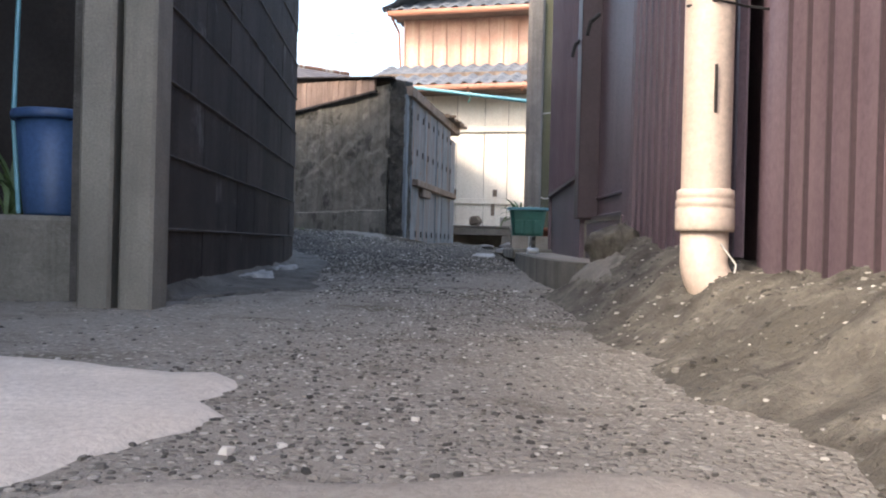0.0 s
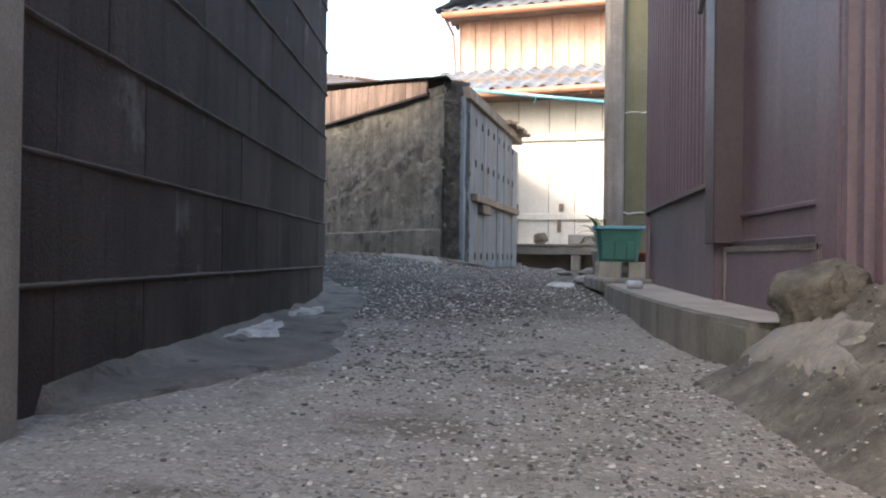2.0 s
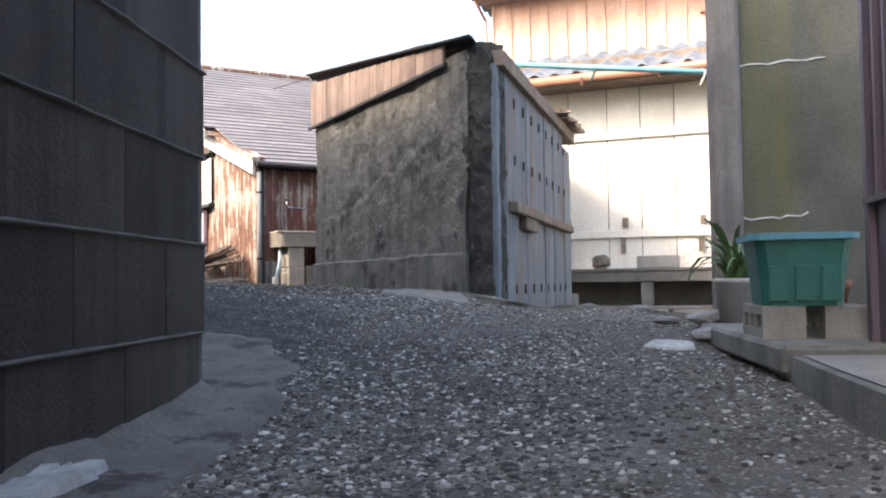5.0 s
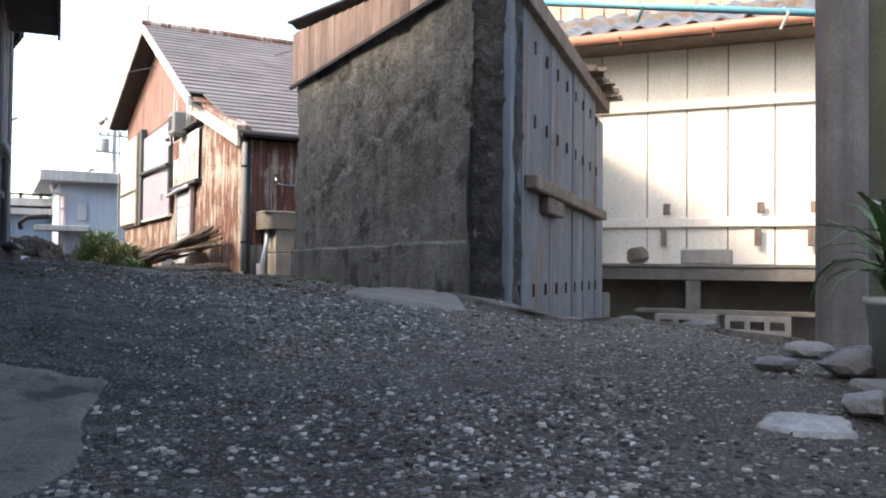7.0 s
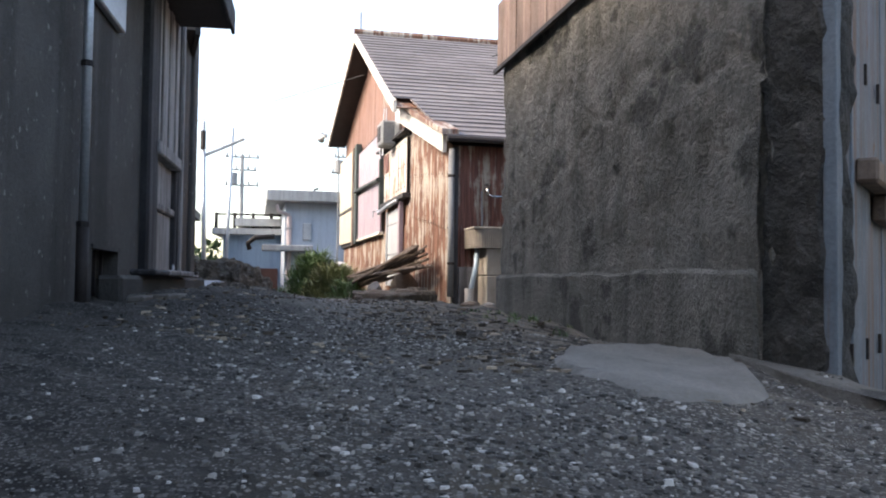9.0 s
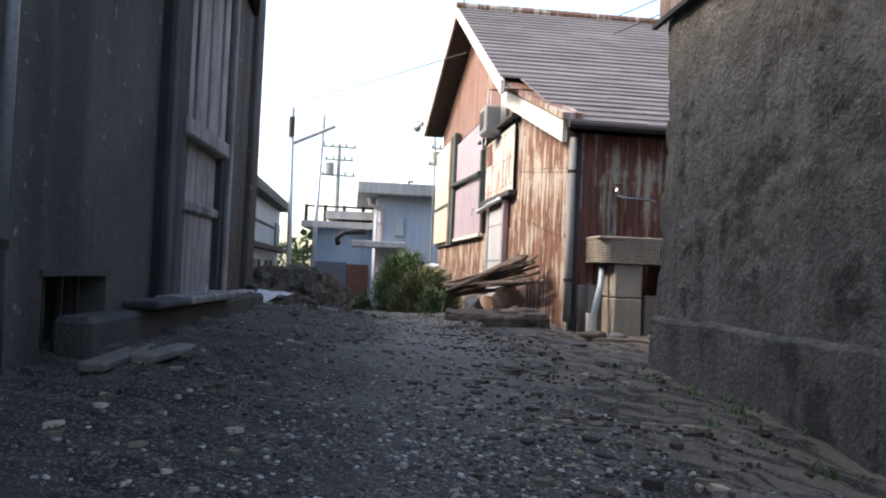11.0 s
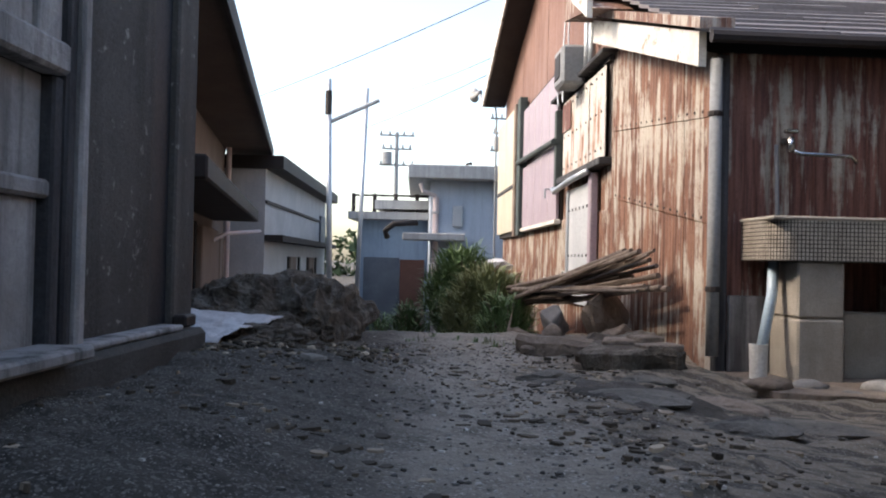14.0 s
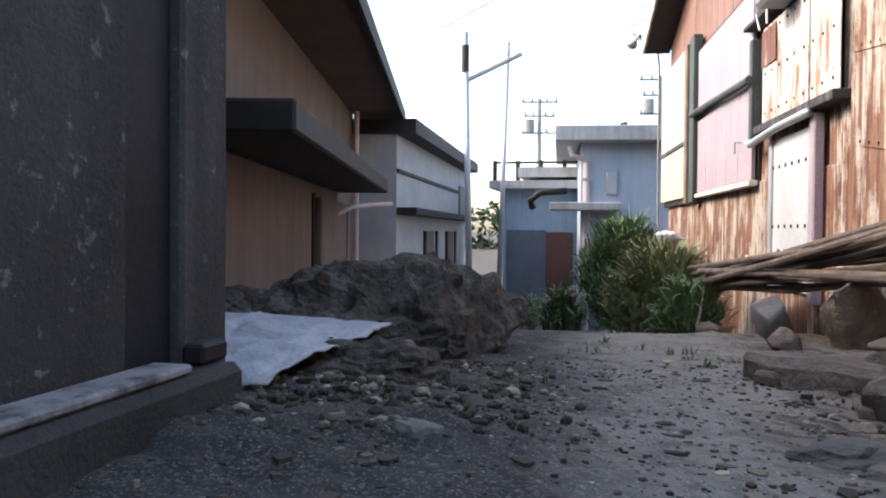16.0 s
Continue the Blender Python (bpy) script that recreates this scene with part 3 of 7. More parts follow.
# unseen walls added to the left, closing the place and blocking the sun
shade = thing("shade_wall_recess", pose(-5.0, 7.75, -0.2), "unseen wall added beyond the block wall to shade the alley", "wall", kind="structure")
part("face", boxed(0, 2.35, 0, 2.2, 0, 6.5), M_render, shade)
shade = thing("shade_wall_block", pose(-5.0, 4.6, -0.2), "unseen wall added behind the block wall to shade the alley", "wall", kind="structure")
part("face", boxed(0, 2.75, 0, 3.1, 0, 6.8), M_render, shade)
shade = thing("shade_wall_mouth", pose(-6.0, -4.0, -0.2), "unseen wall added at the alley mouth to block part of the sun", "wall", kind="structure")
part("face", boxed(0, 3.5, 0, 4.4, 0, 3.1), M_render, shade)
# tall from here on, to shade the alley past its mouth
part("tall_face", boxed(0, 3.5, 4.4, 6.3, 0, 6.6), M_render, shade)
part("side", boxed(0, 3.0, 6.3, 8.4, 0, 6.6), M_render, shade)

# garden ledge behind the posts
ledge = thing("wall_ledge", pose(-4.5, 3.35, -0.1), "low stained concrete garden ledge", "low wall", kind="structure")
part("ledge_body", boxed(0, 3.17, 0, 0.9, 0, 0.45, bevel=0.02), M_plinth, ledge)
# shade behind the ledge is put into this wall's near-black colour
back = thing("wall_garden", pose(-6.0, 4.4, -0.1), "wall behind the garden ledge, painted dark for its shade", "wall", kind="structure")
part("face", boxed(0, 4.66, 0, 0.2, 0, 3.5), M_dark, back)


# ---- maroon sheet-metal building ----
def metal_building():
    # local x runs along +y of the plan, local y to the left of it, so faces at y = 0 look at the alley with +y
    b = thing("metal_building", pose(0.9, -2.0, 0, 0, 0, 90), "maroon sheet-metal clad building along the alley", "building")
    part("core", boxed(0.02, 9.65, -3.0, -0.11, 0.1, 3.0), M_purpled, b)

    def sheet(x0, x1, z0, z1, y, pitch, amp, sq, label=""):
        o = part("corrugated_sheet", corrugated(x0, x1, z0, z1, pitch, amp, square=sq), M_purple, b, label, smooth=not sq)
        o.location.y = y
        return o

    # flat sheet with standing seams next to the pipe
    part("flat_sheet", boxed(0.0, 4.5, -0.05, -0.02, 0.12, 3.0), M_purple, b)
    for k in range(12):
        part("seam", boxed(0.2 + k * 0.125 + 2.75, 0.2 + k * 0.125 + 2.758, -0.03, -0.008, 0.14, 3.0), M_purpled, b)
    part("corner_trim", boxed(4.5, 4.66, -0.12, -0.06, 0.12, 3.0), M_purple, b)
    sheet(4.66, 6.22, 0.26, 3.0, -0.02, 0.115, 0.018, True)
    part("door_jamb", boxed(6.23, 6.42, -0.06, 0.0, 0.2, 3.0, bevel=0.006), M_purple, b)
    door = part("door_panel", boxed(6.42, 7.50, -0.10, -0.07, 0.2, 3.0, bevel=0.004), M_purple, b, "recessed maroon sheet-metal door")
    part("door_rail", boxed(6.46, 7.48, -0.07, -0.055, 0.575, 0.595, bevel=0.004), M_purple, door)
    part("door_threshold", boxed(6.42, 7.50, -0.07, -0.03, 0.445, 0.475, bevel=0.004), M_purpled, door)
    part("kick_panel", boxed(6.36, 7.50, -0.06, 0.005, 0.15, 0.445, bevel=0.004), M_purple, b)
    for q in (6.37, 7.47):
        part("kick_edge", boxed(q, q + 0.022, 0.005, 0.012, 0.15, 0.445), M_bench, b, "worn edge of the kick panel")
    part("kick_edge", boxed(6.37, 7.49, 0.005, 0.012, 0.425, 0.446), M_bench, b, "worn edge of the kick panel")
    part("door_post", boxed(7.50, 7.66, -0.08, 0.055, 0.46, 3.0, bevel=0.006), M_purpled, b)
    # the far bay stands at a slight angle to the rest
    turn = pose(7.66, 0.05, 0, 0, 0, -2.5) @ Matrix.Translation((-7.66, -0.05, 0))
    bay = [sheet(7.66, 9.92, 0.74, 3.0, 0.03, 0.105, 0.016, True),
           part("lower_panel", boxed(7.62, 9.92, -0.06, 0.02, 0.15, 0.745, bevel=0.004), M_purple, b),
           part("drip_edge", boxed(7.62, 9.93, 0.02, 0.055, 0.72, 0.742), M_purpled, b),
           part("end_trim", boxed(9.90, 9.95, -0.4, 0.045, 0.15, 3.0, bevel=0.004), M_purple, b)]
    for o in bay:
        o.matrix_local = turn @ Matrix.Translation(o.location)
    for q in (7.0, 7.58):
        part("cable_clip", tube([(q, 0.03, 1.62), (q + 0.02, 0.08, 1.58), (q + 0.01, 0.10, 1.50)], 0.012, 6), M_wire, b)
    return b


metal_building()


def downpipe():
    p = thing("downpipe", pose(0.78, 2.6, 0), "sun-bleached beige plastic downpipe with socket and elbow", "downpipe")
    part("pipe", lathe([(0.072, 0.40), (0.074, 3.0)], 28), M_pipe, p, smooth=True)
    part("socket", lathe([(0.070, 0.335), (0.084, 0.335), (0.086, 0.345), (0.086, 0.40), (0.082, 0.405), (0.086, 0.41), (0.086, 0.425), (0.082, 0.43), (0.084, 0.435), (0.084, 0.455), (0.076, 0.46), (0.074, 0.46)], 28), M_pipe, p, smooth=True)
    pts = [(0, 0, 0.34)] + [(0.11 - 0.11 * math.cos(radians(a)), -0.03 * math.sin(radians(a)), 0.24 - 0.11 * math.sin(radians(a))) for a in range(0, 80, 10)]
    part("elbow", tube(pts, 0.070, 24), M_pipe, p, smooth=True)
    part("wire", tube([(-0.076, -0.02, 1.0), (0, -0.08, 1.005), (0.09, -0.04, 1.0), (0.2, -0.02, 0.995)], 0.004, 6), M_wire, p)
    part("crack", boxed(-0.004, 0.004, -0.078, -0.07, 0.68, 0.82), M_dark, p)
    part("cord", tube([(0.02, -0.09, 0.30), (0.06, -0.11, 0.24), (0.04, -0.13, 0.16), (-0.04, -0.14, 0.10), (-0.12, -0.14, 0.09)], 0.003, 6), M_whitepot, p, "thin white cord hanging from the elbow")
    return p


downpipe()


# mortar mound along the foot of the metal wall
def mound_z(x, y):
    edge = 0.42 + 0.06 * noise.noise((y * 1.3, 0, 5))
    f = max(0.0, min(1.0, (x - edge) / (0.92 - edge)))
    f = f * f * (3 - 2 * f) * 0.55 + f * 0.45
    fall = max(0.0, min(1.0, (4.5 - y) / 0.5))
    f *= fall * fall * (3 - 2 * fall)
    top = 0.22 + 0.06 * max(0, min(1, (y - 2.5) / 1.0)) + 0.02 * noise.noise((y * 3, 2, 5))
    return h1(x, y) - 0.03 + (top + 0.03) * f + (0.04 * noise.noise((x * 7, y * 7, 2)) + 0.02 * noise.noise((x * 18, y * 18, 4))) * min(1, f * 3)


def mound():
    xs, ys = np.arange(0.28, 1.02, 0.03), np.arange(-2.0, 4.6, 0.04)
    vs, fs = [], []
    for y in ys:
        for x in xs:
            z = mound_z(x, y)
            vs.append((x, y, z))
    nx = len(xs)
    for j in range(len(ys) - 1):
        for i in range(nx - 1):
            fs.append((j * nx + i, j * nx + i + 1, (j + 1) * nx + i + 1, (j + 1) * nx + i))
    return tagged(part("mortar_mound", (vs, [], fs), M_mound, smooth=True), "rough mossy mortar bank at the foot of the wall", "mortar bank", kind="structure")


mound()
stump = tagged(part("corner_stone", rock((0.12, 0.15, 0.15), 3, 0.42, 4), M_mound, smooth=True), "rounded mortar-covered corner stone at the wall", "stone")
stump.location = (0.80, 4.08, 0.13)

# kerb platform
kerb = thing("kerb", None, "low concrete kerb platform with a pale mortar top", "kerb", kind="structure")
bm = bmesh.new()
pts = [(0.66, 4.3), (0.60, 4.7), (0.57, 5.4), (0.58, 6.4), (0.62, 7.4), (0.68, 8.2), (0.95, 9.4), (1.3, 9.4), (1.3, 4.3)]
lo = [bm.verts.new((x - 0.0, y, -0.1)) for x, y in pts]
hi = [bm.verts.new((x, y, 0.20 + 0.02 * (y - 4.6) / 4)) for x, y in pts]
bm.faces.new(hi)
for i in range(len(pts)):
    j = (i + 1) % len(pts)
    bm.faces.new((lo[i], lo[j], hi[j], hi[i]))
bmesh.ops.bevel(bm, geom=[e for e in bm.edges if abs(e.verts[0].co.z - e.verts[1].co.z) < 0.05 and e.verts[0].co.z > 0.1], offset=0.015, segments=2, affect="EDGES")
kb = part("kerb_body", bm, M_plinth, kerb)
bm = bmesh.new()
bm.faces.new([bm.verts.new((x + (0.035 if x < 1 else 0), y, 0.204 + 0.02 * (y - 4.6) / 4)) for x, y in pts])
part("kerb_top", bm, M_kerbtop, kerb, "pale brown mortar top")

# ---- concrete wall behind the planter ----
cw = thing("wall_concrete", pose(0.99, 11.0, -0.6), "moss-streaked concrete wall with pale filled cracks", "wall", kind="structure")
part("face", boxed(0.226, 3.2, 0.0, 0.16, 0, 4.0, bevel=0.01), M_concmoss, cw)
part("corner_post", boxed(0.03, 0.225, -0.06, 0.16, 0, 4.0, bevel=0.03), M_cornerpost, cw, "pale weathered timber corner post")
for z, x0, x1 in ((2.55, 0.23, 0.80), (1.48, 0.23, 0.66)):
    part("crack", tube([(x0 + (x1 - x0) * k / 9, -0.002, z + 0.025 * noise.noise((k * 0.7, z, 2)) + 0.004 * k) for k in range(10)], 0.009, 5), M_splash, cw, "pale filled crack")

# ---- shed ----
C0, D0, SL, SR = (-0.80, 12.30), (-0.60, 12.19), (-3.0, 15.42), (0.13, 16.6)


def shed():
    s = thing("shed", None, "low concrete-walled shed with a faded blue plank door", "shed")
    m1 = along(C0, SL)
    L = math.dist(C0, SL)
    bm = bmesh.new()
    nx, nz = 130, 84
    grid = []
    for k in range(nz + 1):
        for i in range(nx + 1):
            x, z = L * i / nx, 0.0 + (2.52 - 0.0) * k / nz
            y = 0.025 * noise.noise((x * 1.5, z * 1.5, 0)) + 0.016 * noise.noise((x * 5, z * 5, 9)) + 0.008 * noise.noise((x * 14, z * 14, 9))
            crack = abs(z - 1.5 - 0.22 * math.sin(x * 1.5) - 0.16 * noise.noise((x * 3, 0, 0)) - 0.05 * noise.noise((x * 11, 0, 0)))
            y -= 0.035 * max(0.0, 1 - crack / 0.03) * (0.4 + abs(noise.noise((x * 5, 1, 1))))
            pit = noise.noise((x * 8, z * 8, 21))
            y -= 0.06 * max(0.0, pit - 0.36) + 0.05 * max(0.0, noise.noise((x * 19, z * 19, 22)) - 0.35)
            y += 0.02 * (1 if z < 1.5 + 0.22 * math.sin(x * 1.5) + 0.16 * noise.noise((x * 3, 0, 0)) else 0)
            grid.append(bm.verts.new((x, y, z)))
    for k in range(nz):
        for i in range(nx):
            a = k * (nx + 1) + i
            bm.faces.new((grid[a], grid[a + 1], grid[a + nx + 2], grid[a + nx + 1]))
    bm.transform(m1)
    part("long_wall", bm, M_conc, s, smooth=True)
    bm = boxed(0.0, L, -0.22, -0.03, -0.1, 2.5)
    bm.transform(m1)
    part("wall_core", bm, M_conc, s)
    bm = boxed(0.03, L, -0.02, 0.06, 0.0, 0.74, bevel=0.02)
    bmesh.ops.subdivide_edges(bm, edges=[e for e in bm.edges if e.calc_length() > 1], cuts=40)
    for v in bm.verts:
        v.co += Vector(noise.noise_vector(v.co * 4)) * 0.02
    bm.transform(m1)
    part("footing", bm, M_conc, s)
    # ragged broken end of the wall
    m2 = along(D0, SR)
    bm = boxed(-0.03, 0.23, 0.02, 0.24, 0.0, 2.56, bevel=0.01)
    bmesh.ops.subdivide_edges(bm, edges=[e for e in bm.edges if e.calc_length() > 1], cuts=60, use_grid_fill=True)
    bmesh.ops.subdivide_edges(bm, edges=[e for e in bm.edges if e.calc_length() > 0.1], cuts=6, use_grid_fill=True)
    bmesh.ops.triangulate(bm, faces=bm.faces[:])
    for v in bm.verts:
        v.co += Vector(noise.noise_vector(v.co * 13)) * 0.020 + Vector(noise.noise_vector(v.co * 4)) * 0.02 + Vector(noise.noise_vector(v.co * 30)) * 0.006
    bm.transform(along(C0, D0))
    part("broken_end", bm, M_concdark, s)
    # plank door side
    LR = math.dist(D0, SR)
    x = 0.02
    k = 0
    while x < LR - 0.05:
        wd = random.uniform(0.30, 0.44)
        x1 = min(x + wd, LR)
        bm = boxed(x + 0.003, x1 - 0.003, -0.05 - random.uniform(0.0, 0.014), -0.004, -0.1, 2.36 if x1 < LR - 0.3 else 2.2, bevel=0.004)
        bm.transform(m2)
        part("door_plank", bm, M_bluedoor, s)
        x = x1
        k += 1
    for zz, zh in ((1.10, 0.10),):
        bm = boxed(0.42, LR - 0.35, -0.15, -0.06, zz, zz + zh, bevel=0.012)
        bm.transform(m2)
        part("door_bar", bm, M_rustwood, s, "rough brown timber bar across the door")
    bm = boxed(0.95, 1.6, -0.13, -0.06, 0.97, 1.098, bevel=0.012)
    bm.transform(m2)
    part("latch_block", bm, M_rustwood, s)
    bm = boxed(0.05, LR + 0.1, -0.12, 0.05, 2.34, 2.48, bevel=0.006)
    bm.transform(m2)
    part("door_lintel", bm, M_rustwood, s)
    # nail rows
    for zz in (0.42, 1.62, 2.15):
        for q in range(9):
            bm = boxed(0.25 + q * 0.45, 0.28 + q * 0.45, -0.074, -0.06, zz - 0.06, zz + 0.03)
            bm.transform(m2)
            part("nail_stain", bm, M_dark, s)
    # fascia boards above the concrete, rising to the back
    n = 19
    for i in range(n):
        x0, x1 = 0.35 + (L - 0.3) * i / n, 0.35 + (L - 0.3) * (i + 1) / n
        top = 2.63 + 0.38 * (i + 0.5) / n
        bm = boxed(x0 + 0.004, x1 - 0.004, 0.02, 0.045 + random.uniform(0, 0.008), 2.46, top, bevel=0.003)
        bm.transform(m1)
        part("fascia_board", bm, M_fascia, s)
    bm = boxed(0.3, L + 0.12, 0.03, 0.06, 2.43, 2.46)
    bm.transform(m1)
    part("fascia_trim", bm, M_dark, s)
    # roof sheet
    P0, P1, P2 = Vector((*C0, 2.52)), Vector((*SL, 3.04)), Vector((*SR, 2.50))
    u1, u2 = (P1 - P0), (P2 - P0)
    nx, ny = 50, 50
    vs, fs = [], []
    for j in range(ny + 1):
        for i in range(nx + 1):
            p = P0 + u1 * (-0.03 + 1.08 * i / nx) + u2 * (-0.03 + 1.12 * j / ny)
            vs.append((p.x, p.y, p.z + 0.06 + 0.014 * math.sin(j * 2.3) + (0.02 * noise.noise((i, j, 2)) if j > ny - 3 else 0)))
    for j in range(ny):
        for i in range(nx):
            a = j * (nx + 1) + i
            fs.append((a, a + 1, a + nx + 2, a + nx + 1))
    o = part("roof_sheet", (vs, [], fs), M_dark, s, "dark rusted roof sheet")
    sol = o.modifiers.new("thick", "SOLIDIFY")
    sol.thickness = 0.02
    for q in range(30):
        bm = boxed(LR - 1.55 + q * 0.055, LR - 1.5 + q * 0.055, -0.14 - random.uniform(0, 0.14), -0.03, 2.47 + random.uniform(-0.02, 0.02), 2.50 + random.uniform(0, 0.02))
        bm.transform(m2)
        part("eave_batten", bm, M_rustwood, s)
    return s


shed()

# ---- cream house with tiled roofs ----
W0 = Vector((-0.54, 18.57))
WD = Vector((0.964, -0.266))


def tiles(x0, x1, y0, y1, z0, z1, nx, ny):
    """A pantile slope from the eave (y0, z0) to the top (y1, z1), as single overlapping tiles in one mesh."""
    vs, fs = [], []
    dx, dy, dz = (x1 - x0) / nx, (y1 - y0) / ny, (z1 - z0) / ny
    prof = [(0.0, 0.035), (0.12, 0.05), (0.26, 0.035), (0.4, 0.005), (0.6, -0.012), (0.8, 0.0), (1.02, 0.03)]
    for j in range(ny):
        for i in range(nx):
            b = len(vs)
            t = random.uniform(-0.006, 0.006)
            for px, pz in prof:
                X = x0 + dx * (i + px)
                vs.append((X, y0 + dy * (j - 0.12), z0 + dz * (j - 0.12) + pz + 0.035 + t))
                vs.append((X, y0 + dy * (j + 1.0), z0 + dz * (j + 1.0) + pz))
                vs.append((X, y0 + dy * (j - 0.12), z0 + dz * (j - 0.12) + pz - 0.005 + t))
            for k in range(len(prof) - 1):
                a = b + k * 3
                fs.append((a, a + 3, a + 4, a + 1))
                fs.append((a + 2, a + 5, a + 3, a))
    return vs, [], fs


def cream_house():
    h = thing("cream_house", along(W0, W0 + WD), "two-storey house with cream boards and grey tiled roofs", "house")
    # local x along the wall, -y towards the alley
    part("wall_core", boxed(-1.0, 9, 0.03, 6, -0.8, 3.9), M_rustwood, h)
    x = -0.9
    while x < 7:
        wd = random.choice((0.5, 0.55, 0.6, 0.62))
        part("board", boxed(x + 0.007, x + wd - 0.007, 0.0, 0.025 + random.uniform(0, 0.006), -0.5, 3.75, bevel=0.003), M_cream, h)
        x += wd
    part("upper_rail", boxed(-0.9, 7, -0.05, 0.0, 2.62, 2.75, bevel=0.008), M_cream, h)
    part("lower_rail", boxed(-0.9, 7, -0.05, 0.0, 1.12, 1.24, bevel=0.008), M_cream, h)
    for q in (0.75, 1.62, 2.75, 3.35, 3.85, 4.7):
        part("clip", boxed(q, q + 0.085, -0.09, -0.052, 1.28, 1.42, bevel=0.006), M_rustwood, h)
        part("clip", boxed(q - 0.03, q + 0.045, -0.09, -0.052, 0.88, 1.12, bevel=0.006), M_rustwood, h)
    part("eave_board", boxed(-1.0, 9, -0.68, 0.0, 3.42, 3.47), M_rustwood, h)
    o = part("gutter", tube([(-0.5, -0.72, 3.44), (9, -0.72, 3.50)], 0.065, 12), M_copper, h, smooth=True)
    for q in range(7):
        part("gutter_bracket", tube([(0.1 + q * 1.1, -0.62, 3.42), (0.1 + q * 1.1, -0.72, 3.35), (0.1 + q * 1.1, -0.80, 3.44)], 0.014, 6), M_copper, h)
    part("lower_roof", tiles(-1.15, 9.0, -0.72, 1.3, 3.52, 4.30, 32, 7), M_tile, h, smooth=True)
    part("lower_roof_deck", boxed(-1.1, 9, -0.6, 1.3, 3.40, 3.50), M_rustwood, h)
    part("upper_wall", boxed(-0.85, 9, 1.3, 6, 3.5, 5.55), M_orange, h)
    for q in range(30):
        part("upper_batten", boxed(-0.85 + q * 0.33, -0.82 + q * 0.33, 1.27, 1.3, 3.9, 5.5), M_orange, h)
    part("upper_sill", boxed(2.7, 9, 1.2, 1.3, 4.78, 4.86), M_copper, h)
    part("upper_eave_board", boxed(-1.0, 9, 0.75, 1.4, 5.38, 5.43), M_rustwood, h)
    part("upper_gutter", tube([(-1.05, 0.72, 5.40), (9, 0.72, 5.42)], 0.065, 12), M_copper, h, smooth=True)
    part("upper_downpipe", tube([(-1.0, 0.72, 5.38), (-0.95, 1.2, 5.1), (-0.9, 1.25, 4.2)], 0.03, 8), M_copper, h)
    part("upper_roof", tiles(-1.1, 9.0, 0.72, 4.2, 5.48, 7.2, 32, 12), M_tile, h, smooth=True)
    # hipped end falling to the side
    hip = tiles(0, 5.0, 0.0, 3.3, 0.0, 1.62, 15, 11)
    o = part("hip_roof", hip, M_tile, h, smooth=True)
    o.matrix_local = pose(-1.12, 5.6, 5.46, 0, 0, -90)
    return h


cream_house()


# ---- barn ----
BC = Vector((-4.832, 18.761))
BU = Vector((-0.6007, 0.7995))


